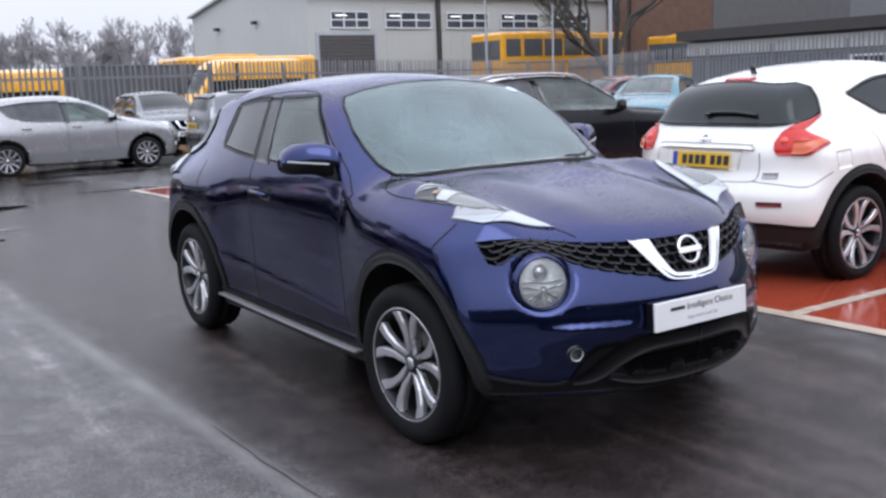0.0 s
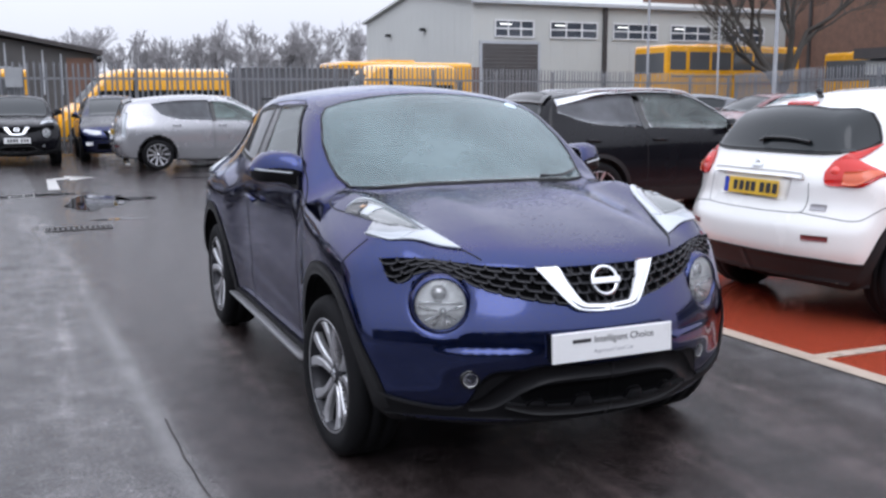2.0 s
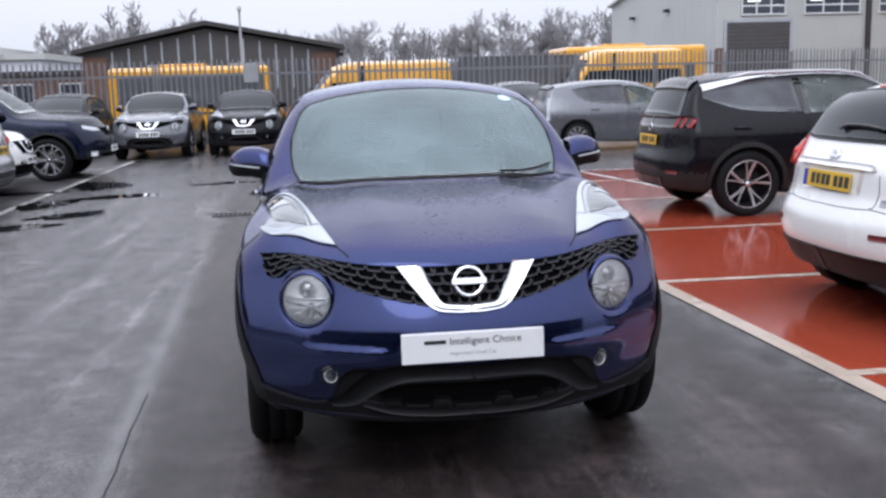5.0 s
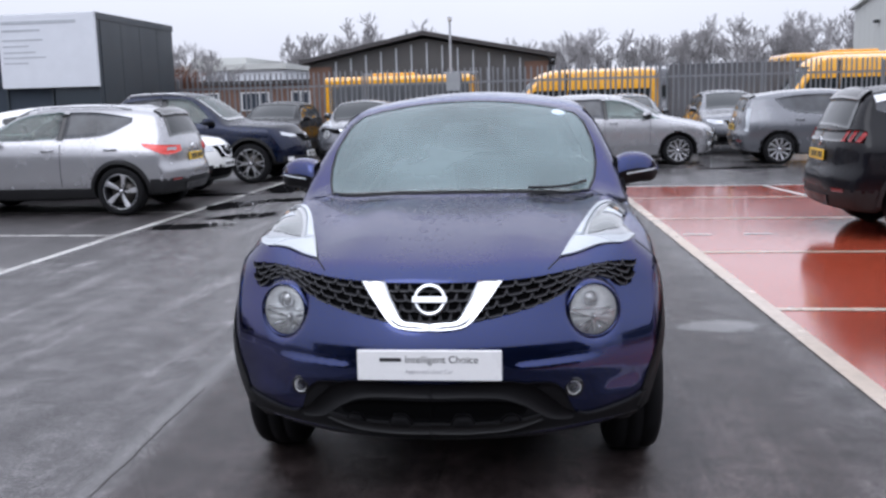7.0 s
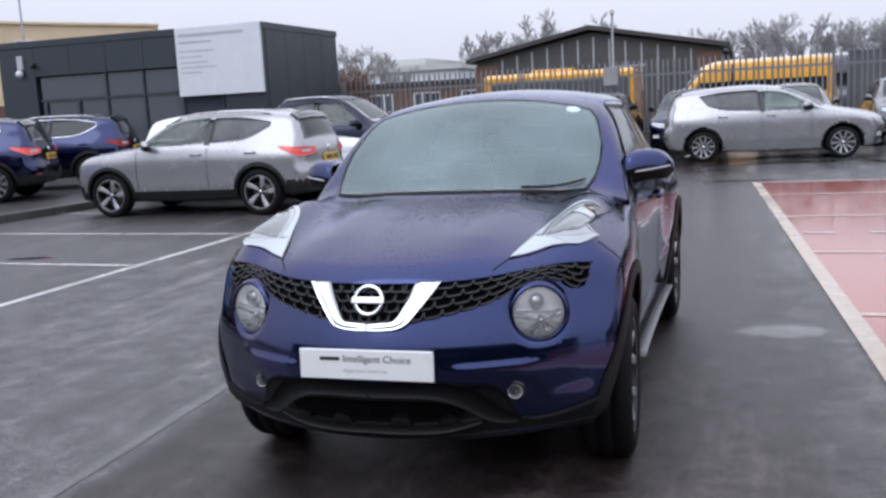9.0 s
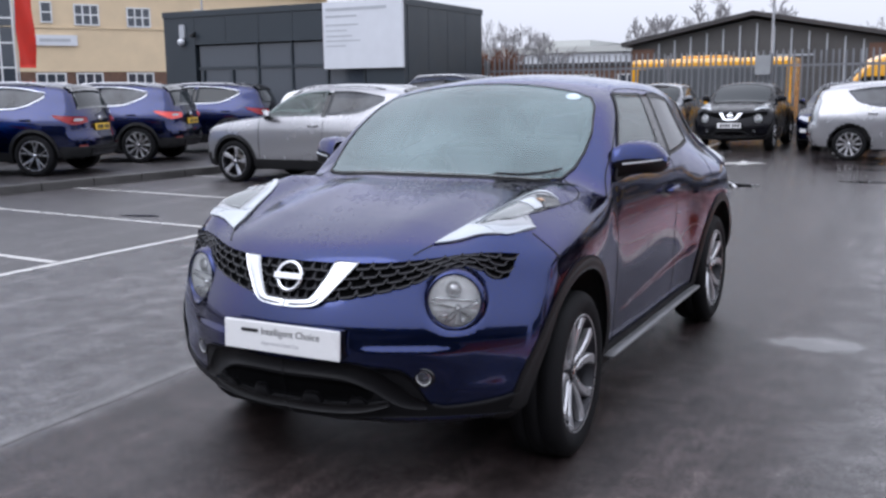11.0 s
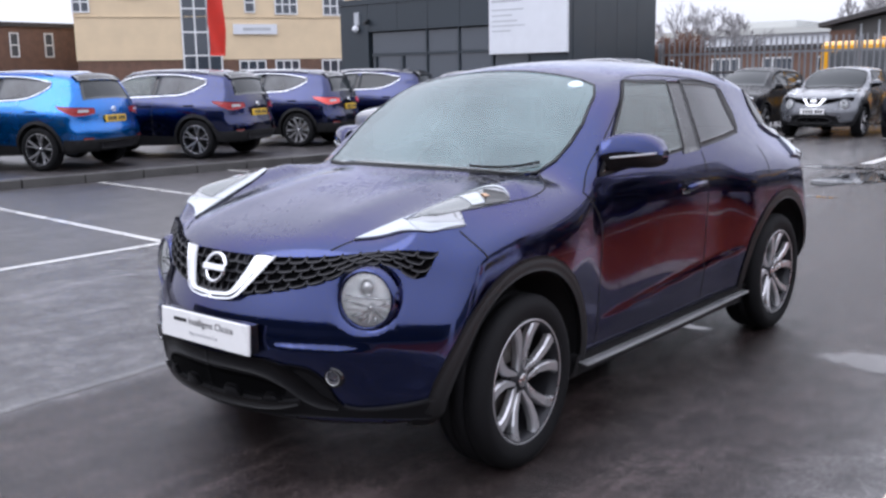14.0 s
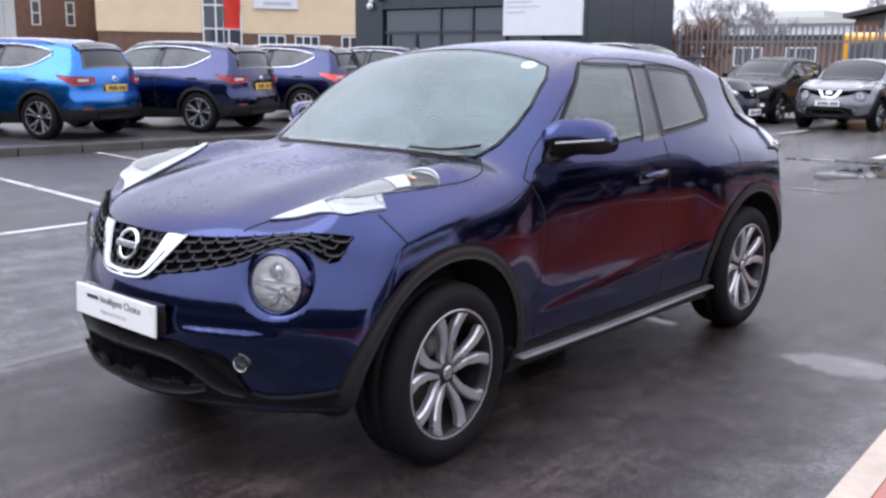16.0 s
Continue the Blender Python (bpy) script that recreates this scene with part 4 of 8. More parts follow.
def juke_face(car, shell, paint, dark=SHADYPLASTIC, fine=True):
    """Front of the compact crossover: grille wings, V bar, badge, lamps, lower bumper."""
    top = [(0.12, -2.0, 0.875), (0.25, -1.965, 0.878), (0.40, -1.90, 0.880), (0.59, -1.755, 0.884), (0.68, -1.69, 0.886), (0.746, -1.645, 0.882)]
    low = [(0.10, -2.04, 0.722), (0.169, -2.024, 0.731), (0.278, -1.988, 0.749), (0.397, -1.93, 0.775), (0.471, -1.88, 0.802), (0.525, -1.83, 0.838), (0.586, -1.782, 0.852), (0.646, -1.75, 0.836), (0.695, -1.725, 0.798), (0.730, -1.695, 0.805)]
    # flat dark sheets carry the shade behind the grille cells
    both("grille_wing", laid(shell, top, low, 26, 8, 0.004, 0.01), GRILLE_DEPTH, car)
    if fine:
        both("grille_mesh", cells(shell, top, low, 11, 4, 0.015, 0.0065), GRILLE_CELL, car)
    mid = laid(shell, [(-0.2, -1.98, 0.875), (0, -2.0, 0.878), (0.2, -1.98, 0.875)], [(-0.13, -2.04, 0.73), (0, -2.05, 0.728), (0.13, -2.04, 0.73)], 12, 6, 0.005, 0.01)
    make("centre_grille", *mid, GRILLE_DEPTH, car)
    if fine:
        make("grille_mesh", *cells(shell, [(-0.19, -1.98, 0.872), (0, -2.0, 0.876), (0.19, -1.98, 0.872)], [(-0.12, -2.04, 0.735), (0, -2.05, 0.732), (0.12, -2.04, 0.735)], 7, 4, 0.010), GRILLE_CELL, car)
    arm = laid(shell, [(0.262, -1.96, 0.872), (0.20, -2.0, 0.79), (0.136, -2.04, 0.718), (0.06, -2.05, 0.700), (0.0, -2.055, 0.700)], [(0.172, -1.98, 0.874), (0.135, -2.02, 0.80), (0.098, -2.05, 0.742), (0.05, -2.055, 0.734), (0.0, -2.06, 0.734)], 26, 5, 0.022, 0.035, 0.006)
    both("chrome_v_bar", arm, CHROME, car, "broad chrome V bar")
    b, bn = shell.snap([(0, -2.02, 0.808)])
    c, d = Vector(b[0]), Vector((0, -0.94, 0.33))
    v, f = turned([(0.046, 0.030), (0.058, 0.036), (0.060, 0.026), (0.056, 0.012), (0.046, 0.014), (0.046, 0.030)], 36, c, d)
    bd = make("badge", v, f, CHROME, car, label="plain chrome ring badge with a bar")
    bm = bmesh.new()
    bm_box(bm, -0.064, -0.0125, 0.028, 0.064, 0.0125, 0.040, 0.003)
    bmesh.ops.transform(bm, matrix=Matrix.Translation(c) @ d.to_track_quat("Z", "Y").to_matrix().to_4x4(), verts=bm.verts)
    part("badge_bar", bm, CHROME, bd)
    headlamp(car, shell, Vector(LAMP_C) + 0.004 * LAMP_D, LAMP_D, 0.097, bezel=paint)
    tip = [(0.470, -1.775, 0.92), (0.505, -1.65, 0.96), (0.545, -1.515, 1.0), (0.595, -1.35, 1.04), (0.645, -1.24, 1.06), (0.695, -1.20, 1.055), (0.735, -1.215, 1.03), (0.754, -1.238, 1.013)]
    out = [(0.478, -1.765, 0.92), (0.59, -1.683, 0.93), (0.707, -1.615, 0.942), (0.758, -1.513, 0.955), (0.708, -1.527, 0.985), (0.728, -1.40, 1.0), (0.746, -1.29, 1.008), (0.755, -1.24, 1.012)]
    d1 = laid(shell, tip, out, 40, 10, 0.003, 0.015)
    pair = lambda o, vf: vf if np.mean([v.co.x for v in o.data.vertices]) > 0 else mirrored(*vf)
    for o in both("running_lamp", d1, LAMPCLEAR, car, "clear boomerang side lamp with a white blade"):
        blade = laid(shell, [(0.470, -1.775, 0.92), (0.505, -1.65, 0.96), (0.525, -1.585, 0.98)], [(0.478, -1.765, 0.92), (0.59, -1.683, 0.93), (0.665, -1.640, 0.937)], 20, 8, 0.008, 0.012, 0.003)
        make("light_guide", *pair(o, blade), LAMPWHITE, o)
        strip = laid(shell, [(0.525, -1.584, 0.98), (0.546, -1.516, 1.0), (0.595, -1.352, 1.04), (0.645, -1.243, 1.06), (0.690, -1.206, 1.055), (0.735, -1.218, 1.03)], [(0.568, -1.598, 0.97), (0.582, -1.52, 1.0), (0.620, -1.360, 1.03), (0.660, -1.262, 1.05), (0.692, -1.218, 1.05), (0.735, -1.222, 1.025)], 24, 4, 0.008, 0.01, 0.002)
        make("light_guide", *pair(o, strip), LAMPWHITE, o)
        prong = laid(shell, [(0.615, -1.622, 0.955), (0.685, -1.590, 0.955), (0.750, -1.516, 0.958)], [(0.665, -1.64, 0.937), (0.707, -1.615, 0.942), (0.757, -1.514, 0.956)], 12, 4, 0.008, 0.01, 0.002)
        make("light_guide", *pair(o, prong), LAMPWHITE, o)
        bowl = laid(shell, [(0.585, -1.60, 0.975), (0.598, -1.52, 1.0), (0.640, -1.362, 1.03), (0.680, -1.275, 1.05)], [(0.62, -1.60, 0.965), (0.672, -1.578, 0.965), (0.700, -1.525, 0.985), (0.722, -1.40, 1.0), (0.738, -1.31, 1.01)], 16, 8, 0.0055, 0.006)
        make("indicator_bowl", *pair(o, bowl), LAMPDARK, o)
        shine = laid(shell, [(0.652, -1.42, 1.02), (0.672, -1.33, 1.04)], [(0.708, -1.42, 1.0), (0.720, -1.355, 1.01)], 8, 6, 0.0075, 0.006, 0.004)
        make("reflector", *pair(o, shine), LAMPWHITE, o)
        end = laid(shell, [(0.672, -1.290, 1.045), (0.712, -1.240, 1.04), (0.745, -1.232, 1.02)], [(0.729, -1.365, 1.006), (0.745, -1.27, 1.01), (0.750, -1.238, 1.013)], 8, 4, 0.0095, 0.006, 0.002)
        make("dark_end", *pair(o, end), TRIM, o)
        bulb = laid(shell, [(0.690, -1.335, 1.04), (0.698, -1.315, 1.04)], [(0.704, -1.332, 1.025), (0.708, -1.31, 1.025)], 5, 4, 0.012, 0.006, 0.003, False)
        make("amber_bulb", *pair(o, bulb), AMBER, o)
    line = [(0.0, 0.512), (0.15, 0.512), (0.27, 0.510), (0.40, 0.505), (0.450, 0.488), (0.480, 0.452), (0.505, 0.400), (0.535, 0.352), (0.585, 0.340), (0.68, 0.354), (0.80, 0.390)]
    prof = lambda z, x: (x, -2.08 + 0.545 * x * x, z)
    lowb = laid(shell, [prof(z, x) for x, z in line], [prof(0.275 + 0.03 * min(1, x / 0.6), x * 0.98) for x, z in line], 44, 10, 0.008, 0.02)
    both("lower_bumper", lowb, dark, car, "unpainted black lower bumper")
    wave = [(0.0, 0.478), (0.18, 0.478), (0.28, 0.470), (0.345, 0.448), (0.40, 0.405), (0.455, 0.362), (0.52, 0.340)]
    both("bumper_wave", band(shell, [prof(z + 0.012, x) for x, z in wave], [0.050, 0.050, 0.060, 0.085, 0.075, 0.03], 0.011, 0.02, 36), dark, car, "satin black wave of the bumper")
    # the body is closed here; a near-black sheet paints the intake's shade
    both("lower_intake", laid(shell, [prof(0.452, 0.0), prof(0.452, 0.14), prof(0.440, 0.27), prof(0.405, 0.345)], [prof(0.365, 0.0), prof(0.365, 0.13), prof(0.368, 0.25), prof(0.385, 0.335)], 16, 5, 0.0105, 0.01), GRILLE_DEPTH, car)
    lip = [(0.0, 0.345), (0.135, 0.343), (0.262, 0.346), (0.33, 0.354), (0.395, 0.370)]
    both("lower_lip", band(shell, [prof(z, x) for x, z in lip], [0.034, 0.036, 0.034, 0.016], 0.030, 0.03, 30), CLAD, car)
    both("lip_tooth", laid(shell, [prof(0.400, 0.088), prof(0.403, 0.112), prof(0.400, 0.138)], [prof(0.345, 0.058), prof(0.345, 0.112), prof(0.345, 0.168)], 10, 6, 0.024, 0.02, 0.010), dark, car)
    both("lip_tooth", laid(shell, [prof(0.392, 0.268), prof(0.392, 0.285), prof(0.39, 0.30)], [prof(0.348, 0.235), prof(0.35, 0.285), prof(0.358, 0.335)], 8, 5, 0.022, 0.02, 0.008), dark, car)
    rim = [prof(z + 0.004, x) for x, z in line[7:]]
    both("bumper_edge", band(shell, rim, [0.004, 0.008, 0.007], 0.012, 0.012, 24), CLAD, car, "thin black edge of the bumper")
    for s in (1, -1):
        c, nn = shell.snap([(0.500, -1.92, 0.472)], 0.0)
        c, d = Vector((c[0][0] * s, c[0][1], c[0][2])), Vector((nn[0][0] * s, nn[0][1] * 1.6, nn[0][2] * 0.3)).normalized()
        v, f = turned([(0.026, 0.004), (0.031, 0.009), (0.037, 0.006), (0.041, -0.02)], 24, c, d)
        fg = make("fog_lamp", v, f, TRIM, car)
        v, f = turned([(0.0, -0.010), (0.014, -0.007), (0.021, 0.002), (0.026, 0.007)], 20, c, d)
        make("reflector", v, f, REFLECT, fg)
        v, f = turned([(0.0, 0.0), (0.011, -0.001), (0.013, -0.01)], 14, c, d)
        make("bulb_cap", v, f, CHROME, fg)
        v, f = turned([(0.0, 0.013), (0.013, 0.011), (0.0255, 0.005)], 18, c, d)
        make("fog_lens", v, f, FOGLENS, fg)


def tail_lamps(car, s, blade, base=REDLAMP, bowl=LITRED, amber=ORANGELAMP):
    """Boomerang tail lamps that wrap the rear corners."""
    lamp = laid(s, [(0.541, 1.828, 1.0), (0.578, 1.765, 1.082), (0.66, 1.70, 1.085), (0.733, 1.66, 1.07), (0.821, 1.578, 1.005)], [(0.548, 1.84, 0.955), (0.579, 1.845, 0.92), (0.68, 1.79, 0.915), (0.768, 1.737, 0.923), (0.824, 1.585, 1.0)], 24, 8, 0.012, 0.02, 0.016)
    for o in both("tail_lamp", lamp, base, car, "boomerang tail lamp at the rear corner"):
        sx = 1 if np.mean([v.co.x for v in o.data.vertices]) > 0 else -1
        side = lambda vf: vf if sx > 0 else mirrored(*vf)
        c, nn = s.snap([(0.60, 1.79, 1.0)], 0.030)
        v, f = turned([(0.0, 0.012), (0.022, 0.008), (0.03, -0.004)], 20, (c[0][0] * sx, c[0][1], c[0][2]), (nn[0][0] * sx, nn[0][1], nn[0][2]))
        make("lamp_bowl", v, f, bowl, o)
        make("indicator_panel", *side(laid(s, [(0.655, 1.77, 0.995), (0.72, 1.72, 0.995), (0.795, 1.61, 0.998)], [(0.66, 1.80, 0.925), (0.74, 1.755, 0.928), (0.806, 1.62, 0.985)], 12, 5, 0.030, 0.008, 0.004)), amber, o)
        make("lamp_blade", *side(laid(s, [(0.578, 1.77, 1.08), (0.635, 1.62, 1.14), (0.662, 1.45, 1.195)], [(0.670, 1.695, 1.082), (0.682, 1.59, 1.135), (0.668, 1.455, 1.19)], 14, 6, 0.012, 0.02, 0.008)), blade, o)


def seat(parent, x, y, mat=CLOTH):
    for nm, b, r in (("seat_cushion", (x - 0.25, y - 0.28, 0.50, x + 0.25, y + 0.24, 0.66), 0.05), ("seat_back", (x - 0.24, y + 0.14, 0.62, x + 0.24, y + 0.28, 1.14), 0.05), ("headrest", (x - 0.13, y + 0.2, 1.16, x + 0.13, y + 0.3, 1.36), 0.04)):
        rounded_box(nm, b, mat, parent, r)


def steering(parent, x):
    ring = [(x + 0.18 * math.cos(a), -0.32 + 0.05 * math.sin(a), 0.98 + 0.17 * math.sin(a)) for a in np.linspace(0, 2 * math.pi, 28, endpoint=False)]
    v, f = sweep(ring, disc(0.014), True, up=(0, 1, 0.2))
    make("steering_wheel", v, f, DASH, parent)
    rounded_box("steering_hub", (x - 0.09, -0.35, 0.94, x + 0.09, -0.28, 1.02), DASH, parent, 0.02)


# ---- the blue car ----
def blue_car():
    car = thing("compact_crossover", "glossy ink-blue compact crossover, wet, parked on dark asphalt", "car")
    s = JUKE
    body(car, s, 0.019, juke_names, BLUE)
    glazed(car, s, WS_LOW, WS_TOP, GLASS, 0.011, 40, 24, twin=False, name="windscreen", label="misted windscreen with a black edge")
    glazed(car, s, FW_LOW, FW_TOP, SIDEGLASS, 0.016)
    glazed(car, s, RW_LOW, RW_TOP, PRIVACY, 0.026, label="dark rear side window")
    glazed(car, s, REAR_LOW, REAR_TOP, PRIVACY, 0.03, twin=False, name="rear_window")
    both("door_pillar", laid(s, [(0.80, 0.128, 1.10), (0.64, 0.233, 1.447)], [(0.80, 0.312, 1.108), (0.64, 0.402, 1.445)], 14, 5, 0.0045, 0.01, rounded=False), PILLAR, car, "glossy dark door pillar")
    both("quarter_pillar", laid(s, [(0.742, 0.875, 1.17), (0.602, 0.865, 1.40)], [(0.735, 0.935, 1.185), (0.690, 0.985, 1.27), (0.600, 0.945, 1.388)], 12, 5, 0.0045, 0.01, rounded=False), CLAD, car)
    juke_face(car, s, BLUE)
    arches(car, s, 0.431, 0.486, 0.007)
    sill = laid(s, [(0.82, -0.86, 0.335), (0.82, 0.0, 0.325), (0.83, 0.86, 0.335)], [(0.80, -0.88, 0.225), (0.80, 0.0, 0.215), (0.80, 0.88, 0.225)], 30, 5, 0.010, 0.03)
    both("sill", sill, CLAD, car, "black plastic sill")
    # sill ledge, its grey raised to carry the sky's light on top
    edge_pts = [(0.828 + 0.012 * (y / 0.8) ** 2, y, 0.285 + 0.012 * (y / 0.8) ** 2) for y in np.linspace(-0.84, 0.84, 17)]
    both("sill_step", sweep(edge_pts, oblong(0.052, 0.014, 0.3)), SKYLIPGREY, car, "satin grey sill edge")
    gap_lines(car, s, [
        [(0.85, -0.70, 0.34), (0.85, -0.68, 0.60), (0.85, -0.665, 0.85), (0.82, -0.74, 0.97), (0.79, -0.79, 1.0)],
        [(0.85, 0.345, 0.33), (0.85, 0.345, 0.7), (0.84, 0.335, 1.0), (0.80, 0.325, 1.10)],
        [(0.86, 0.84, 0.36), (0.87, 0.83, 0.52), (0.88, 0.93, 0.72), (0.86, 1.04, 0.9), (0.80, 1.10, 1.10)],
        [(0.425, -1.85, 0.889), (0.445, -1.82, 0.905), (0.470, -1.775, 0.925), (0.505, -1.65, 0.96), (0.545, -1.515, 1.0), (0.60, -1.34, 1.04)],
        [(0.752, -1.235, 1.01), (0.766, -1.108, 1.02), (0.742, -0.985, 1.037), (0.68, -0.90, 1.07), (0.620, -0.845, 1.10)],
        [(0.79, -0.79, 1.0), (0.74, -0.69, 1.07), (0.71, -0.52, 1.19), (0.655, -0.28, 1.35), (0.60, -0.10, 1.46), (0.60, 0.1, 1.475), (0.62, 0.5, 1.46), (0.60, 0.95, 1.41)],
        [(0.757, -1.55, 0.94), (0.817, -1.534, 0.90), (0.866, -1.505, 0.855)],
    ])
    cowl = laid(s, [(x, -1.005 + 0.34 * x * x, 1.085) for x in np.linspace(-0.58, 0.58, 9)], [(x, -0.990 + 0.34 * x * x, 1.09) for x in np.linspace(-0.575, 0.575, 9)], 40, 3, 0.002, 0.01)
    make("cowl", *cowl, CLAD, car)
    a, _ = s.snap([(0.600, -0.80, 1.115), (0.53, -0.855, 1.105), (0.45, -0.90, 1.10), (0.33, -0.938, 1.10)], 0.016)
    v, f = sweep([tuple(p) for p in along(a, 12)], oblong(0.010, 0.012))
    make("wiper", v, f, TRIM, car)
    mirror_housing(car, BLUE, 0.725, -0.50, 1.142, 0.212, 0.158, 0.24)
    corner = laid(s, [(0.80, -0.66, 1.06), (0.765, -0.535, 1.15)], [(0.80, -0.42, 1.075), (0.752, -0.40, 1.20)], 6, 6, 0.006, 0.01, rounded=False)
    both("mirror_base", corner, TRIM, car)
    a, nn = s.snap([(0.85, 0.08, 0.945), (0.85, 0.15, 0.95), (0.85, 0.25, 0.952)], 0.03)
    v, f = sweep([tuple(a[0] - (0.03, 0, 0)), *map(tuple, a), tuple(a[2] - (0.03, -0.01, 0))], oblong(0.028, 0.022, 0.4), up=(1, 0, 0))
    both("door_handle", (v, f), BLUE, car)
    # flat black panel paints the shade of the hollow behind the handle
    both("handle_recess", laid(s, [(0.85, 0.06, 0.985), (0.85, 0.19, 0.985)], [(0.85, 0.06, 0.915), (0.85, 0.19, 0.915)], 8, 6, 0.0015, 0.003, rounded=False), TRIM, car)
    tail_lamps(car, s, LAMPWHITE, LAMPWHITE, BOWLGREY, LAMPWHITE)
    st, sn = s.snap([(0.474, -0.323, 1.42)], 0.006)
    v, f = turned([(0.0, 0.0015), (0.034, 0.001), (0.036, -0.002)], 20, st[0], sn[0])
    make("windscreen_sticker", [(p[0], p[1], p[2]) for p in v], f, STICKER, car, label="pale round windscreen sticker")
    p, m = plate(car, (0, -2.093, 0.588), (0, -1, 0.05), PLATE_W, [((-0.178, 0.0145, -0.100, 0.0275), INK)], label="white dealer plate with dark lettering")
    for words, size, y, x, ink in (("Intelligent Choice", 0.037, 0.021, 0.045, INK), ("Approved Used Car", 0.021, -0.022, 0.0, INKGREY)):
        me = text_mesh(words, size)
        me.transform(m @ Matrix.Translation((x, y, 0.0125)))
        me.materials.clear()
        me.materials.append(ink)
        o = new("lettering", me)
        o.parent = p
    bm = bmesh.new()
    bm_box(bm, -0.255, -2.088, 0.535, 0.255, -2.055, 0.64)
    part("plate_holder", bm, TRIM, car)
    for x in (-1, 1):
        for y in s.axles:
            add_wheel(car, 0.760 * x, y, "twin", 0.338, 0.238, 0.215, 3 if y < 0 else 0)
    # cabin
    floor = rounded_box("cabin_floor", (-0.68, -0.9, 0.30, 0.68, 1.6, 0.42), DASH, car, 0.02)
    rounded_box("dashboard", (-0.66, -0.80, 0.62, 0.66, -0.42, 1.015), DASH, car, 0.06)
    for x in (-0.36, 0.36):
        seat(car, x, 0.18)
    rounded_box("rear_bench", (-0.6, 0.85, 0.5, 0.6, 1.35, 0.68), CLOTH, car, 0.06)
    rounded_box("rear_backrest", (-0.6, 1.28, 0.6, 0.6, 1.42, 1.12), CLOTH, car, 0.05)
    rounded_box("headlining", (-0.5, -0.05, 1.475, 0.5, 1.4, 1.49), CLOTH, car, 0.005)
    rounded_box("interior_mirror", (-0.12, -0.40, 1.33, 0.12, -0.37, 1.40), DASH, car, 0.012)
    steering(car, -0.36)
    return car


blue_car()

# ---- ground and markings ----
# hollows of the lane that hold water: centre and half lengths
FILMS = ((1.53, 0.92, 0.34, 0.20), (0.47, 1.0, 0.18, 0.07))


def asphalt():
    m, n, l, bs = shader("wet_asphalt")
    big, mid, grit = noise_node(n, l, 0.22, 6, 0.6), noise_node(n, l, 1.4, 5, 0.6), noise_node(n, l, 60, 4, 0.85)
    patch = noise_node(n, l, 4.5, 7, 0.72)
    streak = noise_node(n, l, 0.5, 4, 0.6, stretch=(3.0, 0.35, 1.0))
    add = n.new("ShaderNodeMath")
    add.operation = "ADD"
    l.new(big, add.inputs[0])
    l.new(streak, add.inputs[1])
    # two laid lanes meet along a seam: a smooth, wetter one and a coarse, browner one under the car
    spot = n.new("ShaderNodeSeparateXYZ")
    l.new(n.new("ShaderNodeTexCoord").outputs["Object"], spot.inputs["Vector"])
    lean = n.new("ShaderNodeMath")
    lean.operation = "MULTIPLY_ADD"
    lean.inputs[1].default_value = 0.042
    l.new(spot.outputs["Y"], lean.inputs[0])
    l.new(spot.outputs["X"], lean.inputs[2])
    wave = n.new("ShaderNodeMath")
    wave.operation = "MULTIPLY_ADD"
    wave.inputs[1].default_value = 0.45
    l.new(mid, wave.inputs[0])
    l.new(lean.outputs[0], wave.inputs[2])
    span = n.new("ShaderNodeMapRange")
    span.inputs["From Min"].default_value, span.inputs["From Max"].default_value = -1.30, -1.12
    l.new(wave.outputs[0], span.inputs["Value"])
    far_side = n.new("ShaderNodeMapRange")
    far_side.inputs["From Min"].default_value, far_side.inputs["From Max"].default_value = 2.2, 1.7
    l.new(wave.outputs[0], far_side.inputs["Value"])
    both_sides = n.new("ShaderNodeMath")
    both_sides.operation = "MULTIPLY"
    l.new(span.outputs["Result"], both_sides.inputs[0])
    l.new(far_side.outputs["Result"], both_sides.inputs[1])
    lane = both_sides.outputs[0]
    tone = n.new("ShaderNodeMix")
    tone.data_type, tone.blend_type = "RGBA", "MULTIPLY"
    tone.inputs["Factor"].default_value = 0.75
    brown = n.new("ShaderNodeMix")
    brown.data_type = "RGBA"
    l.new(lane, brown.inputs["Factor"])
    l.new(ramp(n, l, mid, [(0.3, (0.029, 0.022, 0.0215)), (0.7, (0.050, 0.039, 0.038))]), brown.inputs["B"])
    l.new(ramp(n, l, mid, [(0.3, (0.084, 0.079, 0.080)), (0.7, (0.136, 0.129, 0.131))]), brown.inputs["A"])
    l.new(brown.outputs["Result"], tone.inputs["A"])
    l.new(ramp(n, l, grit, [(0.34, 0.3), (0.56, 0.95), (0.70, 2.6)]), tone.inputs["B"])
    blotch = n.new("ShaderNodeMix")
    blotch.data_type, blotch.blend_type = "RGBA", "MULTIPLY"
    blotch.inputs["Factor"].default_value = 1.0
    l.new(tone.outputs["Result"], blotch.inputs["A"])
    streaky = n.new("ShaderNodeMix")
    streaky.data_type, streaky.blend_type = "RGBA", "MULTIPLY"
    streaky.inputs["Factor"].default_value = 1.0
    l.new(ramp(n, l, patch, [(0.34, 0.62), (0.5, 1.0), (0.68, 1.6)]), streaky.inputs["A"])
    l.new(ramp(n, l, noise_node(n, l, 0.8, 6, 0.65, stretch=(3.2, 0.3, 1.0)), [(0.42, 0.85), (0.55, 1.05), (0.64, 1.75)]), streaky.inputs["B"])
    l.new(streaky.outputs["Result"], blotch.inputs["B"])
    # the asphalt colour is darker over the bays beside the lane
    bays = n.new("ShaderNodeMapRange")
    bays.inputs["From Min"].default_value, bays.inputs["From Max"].default_value = -4.6, -4.9
